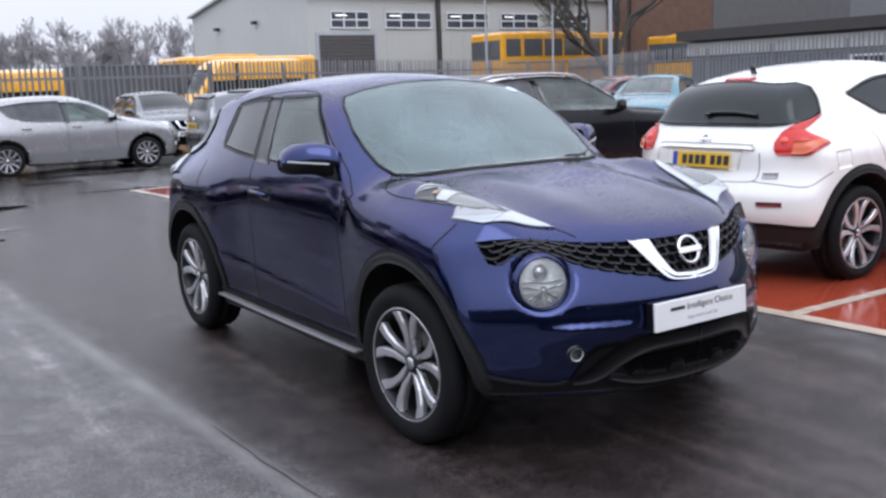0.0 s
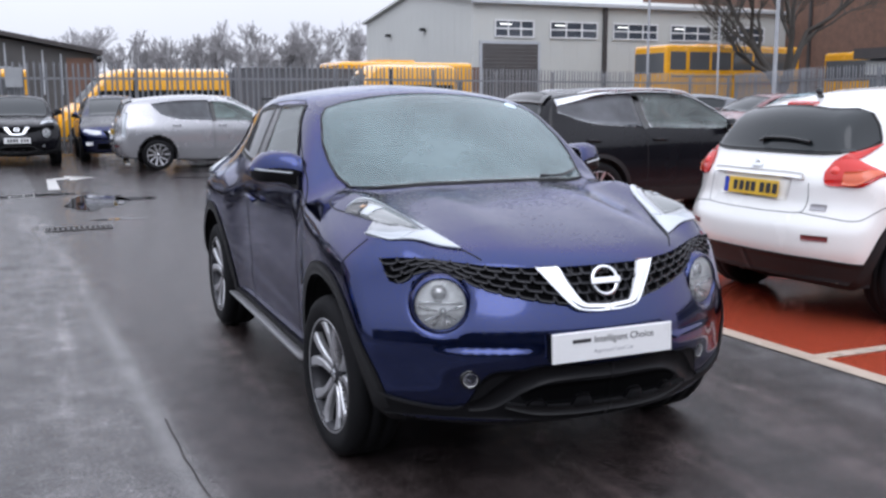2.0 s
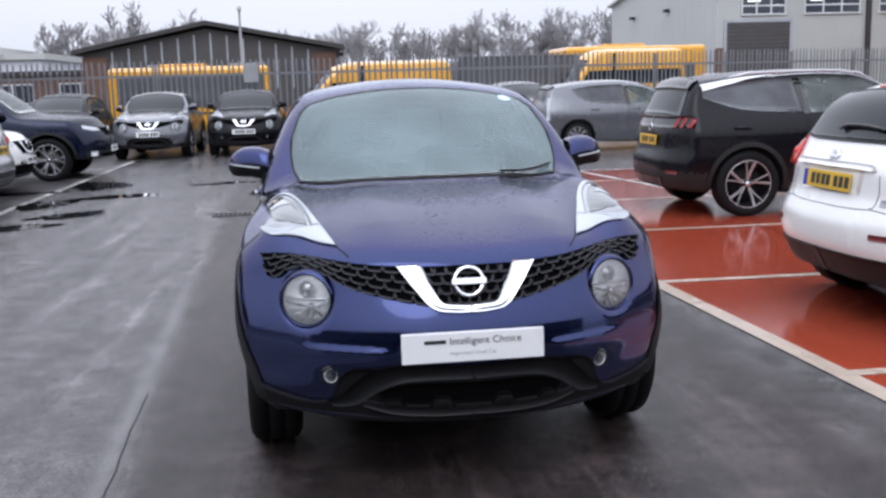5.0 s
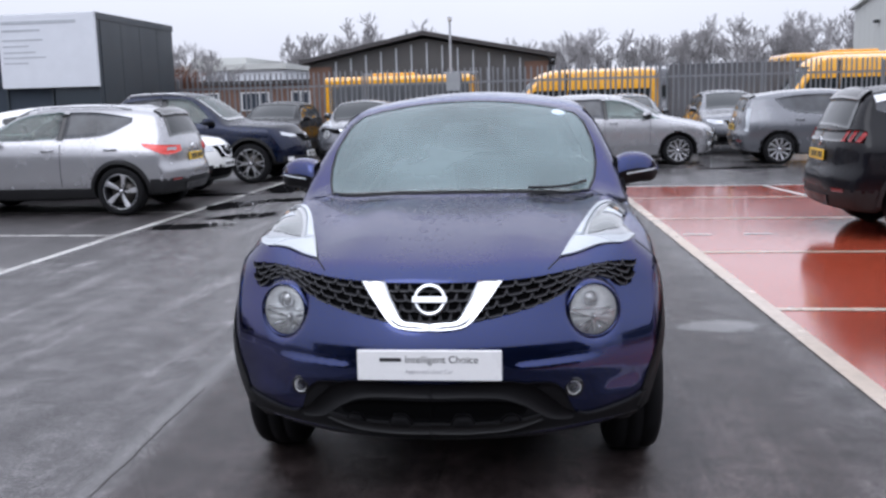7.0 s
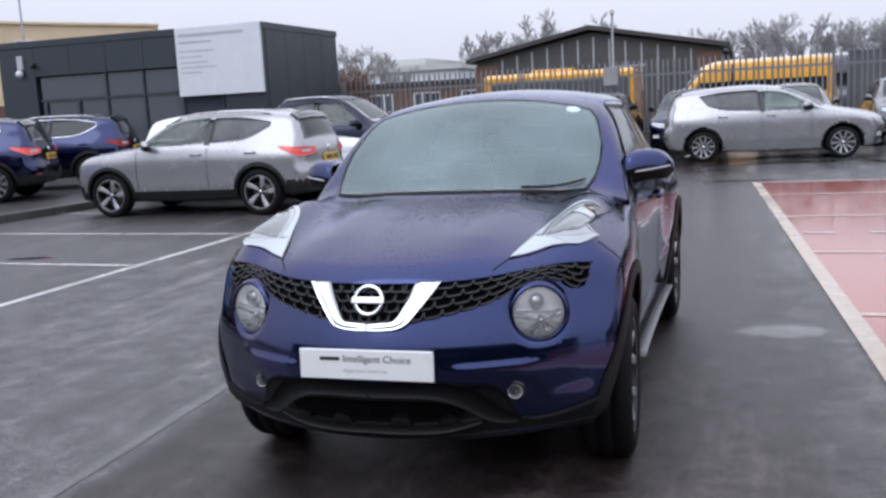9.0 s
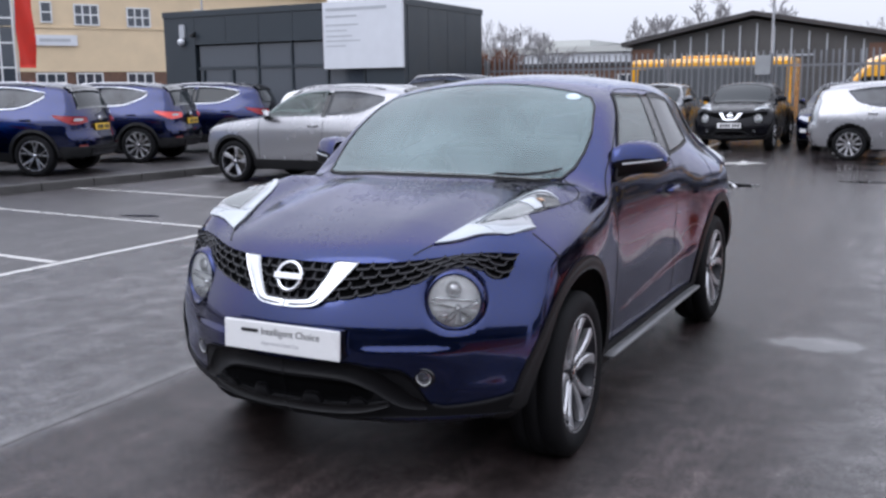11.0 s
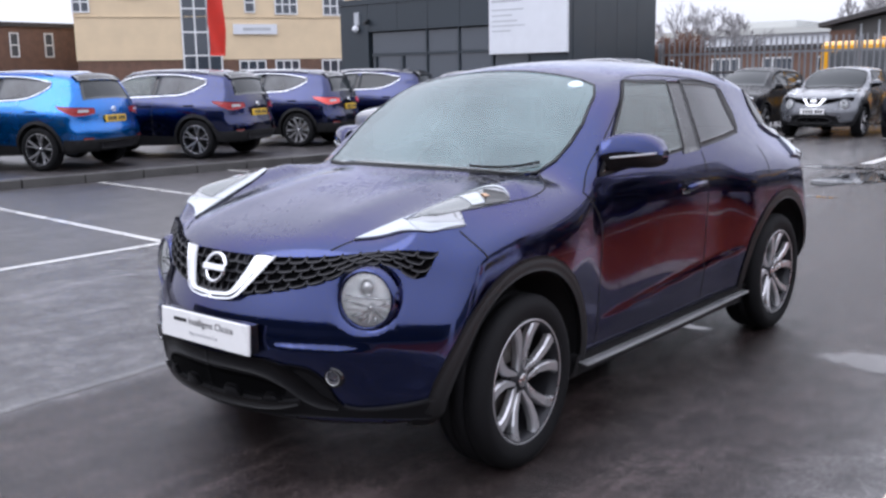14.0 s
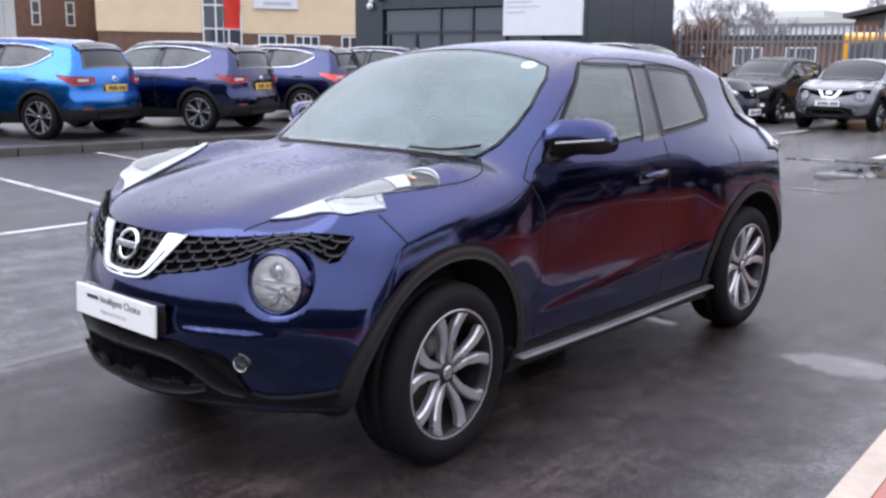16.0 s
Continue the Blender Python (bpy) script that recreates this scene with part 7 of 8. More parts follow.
        make("rear_window", *laid(s, [(x, gy(zl), zl) for x in np.linspace(-xl, xl, 5)], [(x, gy(zt), zt) for x in np.linspace(-xt2, xt2, 5)], 16, 8, 0.006, 0.012), FARGLASS, car)
        make("spoiler", *laid(s, [(x, y1 - 0.42, tz(y1 - 0.42)) for x in (-0.52, 0, 0.52)], [(x, y1 - 0.26, tz(y1 - 0.28)) for x in (-0.54, 0, 0.54)], 12, 5, 0.03, 0.05), TRIM, car)
        zz = model.belt - 0.10
        lampmat = LITRED if lit else FARLAMP
        if tail == "wide":
            both("tail_lamp", laid(s, [rp(0.44, zz + 0.05), rp(0.62, zz + 0.06), rp(0.80, zz + 0.075), model.at(y1 - 0.52, zz + 0.09)], [rp(0.44, zz - 0.03), rp(0.62, zz - 0.06), rp(0.80, zz - 0.06), model.at(y1 - 0.46, zz + 0.04)], 18, 5, 0.014, 0.02, 0.008), lampmat, car)
            both("reversing_lamp", laid(s, [rp(0.56, zz + 0.024), rp(0.72, zz + 0.030)], [rp(0.57, zz - 0.012), rp(0.74, zz - 0.014)], 8, 4, 0.026, 0.012, 0.003, False), LAMPWHITE, car)
        elif tail == "claw":
            zc = zz + 0.085
            both("lamp_band", laid(s, [rp(0.0, zc + 0.06), rp(0.4, zc + 0.06), rp(0.82, zc + 0.07)], [rp(0.0, zc - 0.06), rp(0.4, zc - 0.06), rp(0.84, zc - 0.06)], 20, 4, 0.008, 0.012), TRIM, car)
            for k in range(3):
                x = 0.56 + 0.10 * k
                both("tail_lamp", laid(s, [rp(x + 0.03, zc + 0.055), rp(x + 0.075, zc + 0.055)], [rp(x, zc - 0.055), rp(x + 0.045, zc - 0.055)], 5, 6, 0.016, 0.015, rounded=False), FARLAMP, car)
        else:
            both("tail_lamp", band(s, [rp(0.70, zz + 0.30), rp(0.76, zz + 0.12), rp(0.80, zz - 0.08), rp(0.80, zz - 0.2)], 0.09, 0.012, 0.015, 16), LAMPWHITE, car)
        b, _ = s.snap([rp(0, zz - 0.12)])
        plate(car, (0, b[0][1] + 0.012, zz - 0.12), (0, 1, 0.08), PLATE_Y, REG, label="yellow rear number plate")
        b, _ = s.snap([rp(0, zz + 0.02)])
        v, f = turned([(0.030, 0.01), (0.042, 0.014), (0.044, 0.0)], 18, b[0], (0, 1, 0.2))
        make("badge", v, f, CHROME, car)
        both("rear_reflector", laid(s, [rp(0.55, 0.52), rp(0.72, 0.52)], [rp(0.55, 0.485), rp(0.72, 0.485)], 6, 3, 0.010, 0.012, rounded=False), DARKRED, car)
        if trim is CLAD:
            make("rear_skid", *laid(s, [rp(x, 0.44) for x in (-0.45, 0, 0.45)], [rp(x, 0.34) for x in (-0.4, 0, 0.4)], 12, 4, 0.014, 0.015), ALLOY_DARK, car)
    return car


def turn(x, y, deg, z=0.0):
    """A car's place; at 0 degrees its nose points to -y, at 90 to +x, at -90 to -x."""
    return pose(x, y, z, 0, 0, deg)


# ---- the white crossover with its back to us ----
def white_car(m):
    car = thing("compact_crossover", "white compact crossover parked nose-in on a red bay", "car", m, "parked cars")
    s = JUKE
    body(car, s, 0.023, lambda c, n: juke_names(c, n, False), WHITE)
    glazed(car, s, REAR_LOW, REAR_TOP, FARGLASS, 0.02, 40, 16, off=0.012, twin=False, name="rear_window", label="dark tailgate window")
    glazed(car, s, RW_LOW, [(0.635, 0.37, 1.438), (0.61, 0.8, 1.41), (0.585, 1.12, 1.30)], FARGLASS, 0.02, off=0.005)
    glazed(car, s, FW_LOW, FW_TOP, FARGLASS, 0.02, off=0.005)
    glazed(car, s, WS_LOW, WS_TOP, FARGLASS, 0.03, off=0.005, twin=False, name="windscreen")
    rp = lambda x, z, o=0.0: (x, float(s.tail(np.array([z]))[0]) - 0.42 * abs(x) ** 3 + o, z)
    tail_lamps(car, s, REDLAMP)
    make("plate_recess", *laid(s, [rp(-0.34, 0.955), rp(0.0, 0.955), rp(0.34, 0.955)], [rp(-0.32, 0.80), rp(0.0, 0.80), rp(0.32, 0.80)], 16, 6, 0.003, 0.004), WHITE, car)
    make("grip_bar", *band(s, [rp(-0.42, 0.965), rp(0.0, 0.97), rp(0.42, 0.965)], 0.035, 0.028, 0.03, 24), WHITE, car)
    b, _ = s.snap([rp(0.0, 0.875)])
    p, mm = plate(car, (0, b[0][1] + 0.014, 0.872), (0, 1, 0.12), PLATE_Y, [((x + 0.03, a, y + 0.03, c), i) for (x, a, y, c), i in REG], label="yellow rear number plate with a blue band")
    bm = bmesh.new()
    bm_box(bm, -0.257, -0.053, 0.0115, -0.215, 0.053, 0.0135)
    bmesh.ops.transform(bm, matrix=mm, verts=bm.verts)
    part("plate_band", bm, EUBLUE, p)
    b, _ = s.snap([rp(0.0, 1.02)])
    v, f = turned([(0.033, 0.012), (0.045, 0.016), (0.047, 0.0)], 24, b[0], (0, 1, 0.35))
    bd = make("badge", v, f, CHROME, car)
    bm = bmesh.new()
    bm_box(bm, -0.052, -0.010, 0.008, 0.052, 0.010, 0.018, 0.002)
    bmesh.ops.transform(bm, matrix=Matrix.Translation(b[0]) @ Vector((0, 1, 0.35)).to_track_quat("Z", "Y").to_matrix().to_4x4(), verts=bm.verts)
    part("badge_bar", bm, CHROME, bd)
    make("tailgate_mark", *laid(s, [rp(-0.60, 0.795), rp(-0.50, 0.795)], [rp(-0.60, 0.755), rp(-0.50, 0.755)], 5, 3, 0.006, 0.008, rounded=False), INKGREY, car)
    lines = [[rp(0.46, 0.93), rp(0.47, 0.80), rp(0.43, 0.735), rp(0.2, 0.725), rp(0.0, 0.725)], [(0.86, 1.62, 0.80), (0.80, 1.80, 0.72), rp(0.6, 0.72), rp(0.44, 0.735)], [(0.86, 0.84, 0.36), (0.87, 0.83, 0.52), (0.88, 0.93, 0.72), (0.86, 1.04, 0.9), (0.80, 1.10, 1.10)], [(0.85, 0.345, 0.33), (0.85, 0.345, 0.7), (0.80, 0.325, 1.10)]]
    gap_lines(car, s, lines, 0.005)
    both("fuel_flap", laid(s, [(0.88, 1.42, 0.96), (0.88, 1.58, 0.95)], [(0.89, 1.42, 0.82), (0.88, 1.57, 0.81)], 8, 6, 0.003, 0.004, rounded=False), WHITE, car)
    both("rear_reflector", laid(s, [rp(0.50, 0.60), rp(0.66, 0.60)], [rp(0.50, 0.565), rp(0.66, 0.565)], 6, 3, 0.006, 0.008, rounded=False), DARKRED, car)
    low = laid(s, [rp(0, 0.455), rp(0.3, 0.455), rp(0.6, 0.45), (0.84, 1.70, 0.44)], [rp(0, 0.30), rp(0.3, 0.30), rp(0.6, 0.30), (0.80, 1.66, 0.28)], 20, 5, 0.010, 0.02)
    both("lower_bumper", low, CLAD, car, "unpainted black lower bumper")
    arches(car, s, 0.431, 0.494)
    sill = laid(s, [(0.82, -0.86, 0.335), (0.82, 0.0, 0.325), (0.83, 0.86, 0.335)], [(0.80, -0.88, 0.225), (0.80, 0.0, 0.215), (0.80, 0.88, 0.225)], 20, 4, 0.010, 0.03)
    both("sill", sill, CLAD, car)
    st, sn = s.snap([(0.06, 1.80, 1.17), (0.02, 1.79, 1.19), (-0.2, 1.785, 1.195), (-0.36, 1.775, 1.175)], 0.03)
    v, f = sweep([tuple(k) for k in along(st, 8)], oblong(0.035, 0.02))
    make("rear_wiper", v, f, TRIM, car)
    make("brake_lamp", *laid(s, [(-0.13, 1.50, 1.45), (0.13, 1.50, 1.45)], [(-0.12, 1.545, 1.43), (0.12, 1.545, 1.43)], 6, 4, 0.014, 0.02, rounded=False), REDLAMP, car)
    fin = [(0, 1.34, 1.46), (0, 1.37, 1.50), (0, 1.38, 1.545)]
    v, f = sweep(fin, oblong(0.028, 0.045), up=(1, 0, 0))
    make("aerial", v, f, TRIM, car)
    mirror_housing(car, WHITE, 0.765, -0.56, 1.16, 0.165, 0.155, 0.20)
    for x in (-1, 1):
        for y in s.axles:
            add_wheel(car, 0.768 * x, y, "twin", 0.338, 0.248, 0.215)
    return car


def parked_juke(m, paint, label):
    """The compact crossover seen from the front, far off."""
    car = thing("compact_crossover", label, "car", m, "parked cars")
    s = JUKE
    body(car, s, 0.04, lambda c, n: juke_names(c, n, False), paint)
    glazed(car, s, WS_LOW, WS_TOP, FARGLASS, 0.03, 20, 10, off=0.005, twin=False, name="windscreen")
    glazed(car, s, FW_LOW, FW_TOP, FARGLASS, 0.02, off=0.005)
    glazed(car, s, RW_LOW, RW_TOP, FARGLASS, 0.02, off=0.005)
    juke_face(car, s, paint, fine=False)
    arches(car, s, 0.431, 0.494)
    plate(car, (0, -2.10, 0.588), (0, -1, 0.05), PLATE_W, REG)
    mirror_housing(car, paint, 0.765, -0.56, 1.16, 0.165, 0.155, 0.20, False)
    for x in (-1, 1):
        for y in s.axles:
            add_wheel(car, 0.768 * x, y, "twin", 0.338, 0.248, 0.215)
    return car


white_car(turn(4.57, 0.19, 90.5))
far_car(LION, BLACK, turn(5.48, 5.33, 90), "black family crossover with chrome roof line on a red bay", "blade", 0.03, front=False, tail="claw", rails=ALLOY, chrome_line="roof", cabin=True)
far_car(QASH, SILVER, turn(-6.97, 8.33, -90), "silver family crossover with black wheel arches in a marked bay", "star", 0.03, front=True, lit=True, rails=ALLOY, cabin=True)
far_car(LEAFM, SILVER, turn(1.78, 16.2, 90), "silver electric hatchback parked across the lane end", "ten", 0.035, tail="tall", clad_arch=False, trim=SILVER, v_bar=False, cabin=True)
far_car(LEAFM, GREY, turn(6.50, 15.9, 90), "grey electric hatchback behind the silver one", "ten", 0.04, tail="tall", clad_arch=False, trim=GREY, v_bar=False, cabin=True)
far_car(PICK, NAVY, turn(-7.0, 13.4, 90), "navy double-cab pickup with roof rails", "split", 0.04, rear=False, v_bar=False, rails=ALLOY, name="pickup", cabin=True)
far_car(QASH, WHITE, turn(-7.3, 10.6, 90), "white crossover between the silver car and the pickup", "star", 0.045, rear=False)
parked_juke(turn(-4.38, 19.25, 0), GREY, "grey compact crossover facing the lane before the fence")
parked_juke(turn(-2.22, 19.3, 0), BLACK, "black compact crossover facing the lane before the fence")
far_car(QASH, BLACK, turn(-6.9, 20.0, 0), "black crossover facing the lane before the fence", "star", 0.05, rear=False)
far_car(LEAFM, DARKBLUE, turn(-0.05, 20.0, 0), "dark blue hatchback facing the lane", "ten", 0.05, rear=False, clad_arch=False, trim=DARKBLUE)
far_car(LEAFM, GREY, turn(2.45, 20.2, 0), "grey hatchback behind the silver one", "ten", 0.05, rear=False, clad_arch=False, trim=GREY)
far_car(QASH, GREY, turn(5.0, 20.3, 0), "grey crossover facing the lane before the fence", "star", 0.05, rear=False)
far_car(QASH, VIVID, turn(-13.15, 3.56, -68, 0.12), "bright blue crossover parked beyond the kerb", "blade", 0.035, front=False, rails=ALLOY, chrome_line=True, cabin=True)
far_car(QASH, DARKBLUE, turn(-12.85, 6.28, -68, 0.12), "dark blue crossover parked beyond the kerb", "blade", 0.035, front=False, rails=ALLOY, chrome_line=True, cabin=True)
far_car(QASH, DARKBLUE, turn(-13.45, 9.19, -68, 0.12), "dark blue crossover with lit tail lamps", "ten", 0.035, front=False, lit=True, rails=ALLOY, chrome_line=True, cabin=True)
far_car(QASH, DARKBLUE, turn(-13.6, 12.14, -68, 0.12), "dark blue crossover before the showroom", "ten", 0.05, front=False, rails=ALLOY, chrome_line=True)
far_car(QASH, BLACK, turn(-13.3, 0.64, -68, 0.12), "black crossover beyond the kerb", "star", 0.05, front=False, rails=ALLOY)
far_car(LEAFM, TEAL, turn(14.2, 11.6, -60), "teal hatchback facing the lane", "ten", 0.05, rear=False, clad_arch=False, trim=TEAL, cabin=True)
far_car(QASH, GREY, turn(14.6, 8.6, -90), "grey crossover facing the lane", "star", 0.05, rear=False, rails=ALLOY)
far_car(LEAFM, RED, turn(15.6, 14.6, -90), "dark red hatchback facing the lane", "ten", 0.05, rear=False, clad_arch=False, trim=RED)
far_car(LEAFM, GREY, turn(15.0, 17.6, -90), "grey hatchback facing the lane", "ten", 0.05, rear=False, clad_arch=False, trim=GREY)


# ---- more of the surroundings ----
for a, z0, c, z1, k, r in ((-0.05, 5.2, 0.85, 6.35, 1, 1), (1.36, 5.95, 1.65, 6.4, 0, 0), (2.44, 5.95, 2.8, 6.55, 0, 0), (2.9, 5.95, 3.25, 6.55, 0, 0), (3.35, 5.95, 3.7, 6.55, 0, 0), (9.14, 5.25, 9.76, 6.38, 0, 1), (10.86, 5.15, 12.2, 6.3, 2, 1), (13.67, 5.1, 15.0, 6.2, 2, 1), (17.5, 5.1, 18.8, 6.2, 2, 1), (8.7, 1.5, 10.25, 2.6, 2, 1), (10.77, 1.5, 12.2, 2.6, 2, 0), (13.5, 1.5, 15.0, 2.6, 2, 0)):
    window(office_block, (a, z0, c, z1, -0.01, -1), "x", k, r, fr=0.08)
window(office_block, (5.6, 0.3, 7.78, 6.75, -0.03, -1), "x", 2, 4, fr=0.09, name="stair_window")
box("sign_board", (8.45, -0.12, 4.05, 10.95, -0.02, 4.62), SIGNWHITE, office_block)
box("sign_bar", (9.0, -0.128, 4.25, 10.6, -0.121, 4.42), BARGREY, office_block)

bb = thing("brick_block", "low red-brown brick block with a flat roof", "building", pose(-52, 20, 0), kind="structure")
box("wall", (-8, 0, 0, 0, 9, 4.75), BRICK, bb)
box("roof_edge", (-8.1, -0.1, 4.75, 0.12, 9.1, 5.0), ROOFING, bb)
for y in (2.7, 4.8):
    window(bb, (y, 3.0, y + 0.55, 4.4, 0.01, 1), "y", 0, 1, fr=0.07)
gb = thing("steel_cabin", "pale grey steel site cabin with a blue door", "building", pose(-40, 4, 0), kind="structure")
box("wall", (-6, 0, 0, 0, 12.2, 4.0), SHEET, gb)
for k in range(24):
    box("rib", (0, 0.2 + k * 0.5, 0, 0.05, 0.28 + k * 0.5, 3.95), SHEET, gb)
box("roof_edge", (-6.1, -0.1, 4.0, 0.15, 12.3, 4.15), BARGREY, gb)
box("door", (0.05, 9.9, 1.6, 0.09, 10.8, 2.4), surface("blue_panel", (0.02, 0.05, 0.2), 0.5), gb)

FLAGRED = surface("red_flag_cloth", (0.62, 0.035, 0.02), 0.8, vary=0.12, fine=200, relief=0.2)
fl = thing("feather_flag", "tall red feather flag on a thin pole", "flag", pose(-22, 14.55, 0))
v, f = sweep([(0, -0.20, 0.1), (0, -0.22, 2.2), (0, -0.24, 3.6), (0, -0.18, 4.5), (0, 0.0, 4.85), (0, 0.16, 4.92)], disc(0.02))
make("pole", v, f, BARGREY, fl)
g = np.array([[(0.05 * math.sin(3 * z + 5 * t), -0.20 + t * (0.62 if z < 4.3 else 0.62 * (1 - 0.5 * (z - 4.3) / 0.6)) + (0.0 if z < 4.2 else 0.22 * (z - 4.2)), z) for t in np.linspace(0, 1, 8)] for z in np.linspace(2.25, 4.85, 24)])
nn = np.zeros_like(g)
nn[..., 0] = 1
v, f = skin(g, nn, 0.008)
make("cloth", v, f, FLAGRED, fl)

shed = thing("far_shed", "pale far shed with a low roof", "building", pose(-30, 60, 0), kind="structure")
box("wall", (0, 0, 0, 12, 14, 3.9), SIGNWHITE, shed)
box("roof", (-0.3, -0.3, 3.9, 12.3, 14.3, 4.3), SHEET, shed)
box("upper_hall", (2.0, 9, 3.0, 6.5, 20, 5.2), SHEET, shed)
lowb = thing("low_brick_row", "low brown brick sheds with white windows beyond the fence", "building", pose(-24, 40, 0), kind="structure")
box("wall", (0, 0, 0, 15, 5, 2.45), BRICK, lowb)
box("roof", (-0.2, -0.2, 2.45, 15.2, 5.2, 2.65), ROOFING, lowb)
for k in range(5):
    window(lowb, (2.0 + k * 2.5, 1.2, 3.4 + k * 2.5, 2.1, -0.02, -1), "x", 2, 0, fr=0.06)

rb = thing("low_depot", "low grey depot with a pale fascia behind the fence", "building", pose(28, 0, 0), kind="structure")
box("wall", (0, -8, 0, 12, 22.6, 2.85), surface("blue_grey_panel", (0.14, 0.155, 0.175), 0.5, vary=0.15), rb)
box("fascia", (-0.15, -8, 2.25, -0.01, 22.7, 2.75), SHEET, rb)
box("roof", (-0.5, -8.2, 2.85, 12.2, 23.0, 3.25), ROOFING, rb)
for y in (8.5, 11.2, 14.0):
    window(rb, (y, 0.9, y + 1.4, 2.0, -0.02, -1), "y", 1, 0, fr=0.07)
box("roof_housing", (6, 4, 3.25, 12, 15, 4.4), surface("faded_red_sheet", (0.3, 0.06, 0.07), 0.6), rb)
br = thing("brown_hall", "tall brown brick hall beyond the yard", "building", pose(38, 30, 0), kind="structure")
box("wall", (0, 0, 0, 30, 22, 12), BRICK, br)
box("grey_bay", (0.0, -8, 0, 24, -0.02, 9), surface("slate_panel", (0.12, 0.12, 0.125), 0.6), br)
box("downpipe", (-0.15, 6, 0, -0.01, 6.15, 12), ROOFING, br)


def post(x, y, h, r, head=False, label="thin grey steel lamp post"):
    p = thing("lamp_post", label, "lamp post", pose(x, y, 0))
    v, f = lathe([(0.0, 0.0), (r * 1.6, 0.0), (r * 1.5, 0.5), (r, 0.6), (r * 0.7, h), (0.0, h)], 10, "z")
    make("mast", v, f, STEEL, p)
    if head:
        box("lantern", (-0.06, -0.12, h - 0.02, 0.06, 0.12, h + 0.12), BARGREY, p, 0.02)


post(-2.83, 26.5, 4.08, 0.05, True)
post(21.5, 28.0, 6.5, 0.06)
post(23.7, 26.3, 4.6, 0.05)
post(20.9, 20.0, 6.0, 0.08)
post(-36.0, 38.0, 9.5, 0.07)

# ---- yellow buses ----
BUSGLASS = glossy("bus_window", (0.10, 0.105, 0.11), 0.1, 0, 0.3)
for x, y, k, d, lab in ((0.85, 25.2, 0.98, -90, "yellow school minibus with a sloping front parked behind the fence"), (9.05, 25.9, 0.87, -90, "tall yellow school minibus with a sloping front behind the fence")):
    van = far_car(VANM, YELLOW, pose(x + 0.3, y, 0, 0, 0, d) @ Matrix.Diagonal((k if x < 5 else 1.0, k, 0.955 if x < 5 else 1.05, 1)), lab, "ten", 0.06, front=False, rear=False, trim=YELLOW, clad_arch=False, name="minibus", group="yellow buses", category="minibus")


def coach(m, length, h, label, group="yellow buses", drop=0.0, banded=False):
    c = thing("coach", label, "bus", m, group)
    w = 1.22
    bm = bmesh.new()
    bm_box(bm, 0, -w, 0.35, length, w, h, 0.12)
    part("body", bm, YELLOW, c)
    n = max(3, int(length / 1.5))
    for s in (-1, 1):
        for k in range(n):
            a = 1.3 + (length - 1.6) * k / n
            box("side_window", (a, s * (w + 0.004) - 0.01, h - 1.10 - drop, a + (length - 1.6) / n - 0.12, s * (w + 0.004) + 0.01, h - 0.30 - drop), BUSGLASS, c, 0.008)
        if banded:
            box("window_band", (0.5, s * (w + 0.002) - 0.008, h - 1.22, length - 0.12, s * (w + 0.002) + 0.008, h - 0.26), BUSGLASS, c, 0.006)
        box("side_stripe", (0.3, s * (w + 0.003) - 0.006, h - 1.42, length - 0.2, s * (w + 0.003) + 0.006, h - 1.36), INK, c)
        box("side_lettering", (length * 0.6, s * (w + 0.003) - 0.007, h - 1.75, length * 0.8, s * (w + 0.003) + 0.007, h - 1.60), surface("red_lettering", (0.4, 0.05, 0.03), 0.5), c)
        box("entrance_window", (0.25, s * (w + 0.004) - 0.01, h - 1.10, 1.1, s * (w + 0.004) + 0.01, h - 0.3), BUSGLASS, c, 0.008)
    box("windscreen", (-0.012, -w + 0.12, h - 1.25, 0.01, w - 0.12, h - 0.35), BUSGLASS, c, 0.006)
    box("roof_pod", (length * 0.3, -0.6, h, length * 0.6, 0.6, h + 0.1), YELLOW, c, 0.03)
    for x in (1.5, length - 1.8):
        for s in (-1, 1):
            add_wheel(c, x, s * 1.0, "ten", 0.42, 0.29, 0.26)
    for o in c.children:
        if o.name.startswith("wheel"):
            o.matrix_local = Matrix.Translation(o.matrix_local.translation) @ Matrix.Rotation(math.pi / 2 * (1 if o.matrix_local.translation.y > 0 else -1), 4, "Z")
    return c


coach(pose(24.0, 31.4, 0), 7.7, 3.72, "yellow coach parked in the yard before the warehouse")
far_car(VANM, GREY, pose(5.3, 28.6, 0, 0, 0, 90) @ Matrix.Diagonal((1.0, 0.9, 1.0, 1)), "grey panel van parked between the yellow buses", "ten", 0.06, front=False, rear=False, trim=GREY, clad_arch=False, name="panel_van", category="van")
hoarding = thing("hoarding", "grey corrugated steel hoarding between the parked buses", "hoarding", pose(4.4, 27.45, 0), kind="structure")
HOARD = surface("grey_coated_steel", (0.105, 0.108, 0.118), 0.45, 0.1, vary=0.2, scale=0.8, relief=0.1)
box("sheet", (0, 0, 0, 4.5, 0.04, 2.42), HOARD, hoarding)
for k in range(15):
    box("rib", (0.06 + k * 0.30, -0.03, 0.05, 0.16 + k * 0.30, 0.0, 2.38), HOARD, hoarding, 0.01)
box("cap_rail", (-0.03, -0.05, 2.42, 4.53, 0.08, 2.47), HOARD, hoarding, 0.008)
coach(pose(8.3, 29.2, 0, 0, 0, 2), 5.3, 2.74, "long yellow bus behind the minibuses", drop=0.4)
coach(pose(-6.6, 25.3, 0), 4.7, 2.28, "square yellow minibus parked close behind the fence", banded=True)
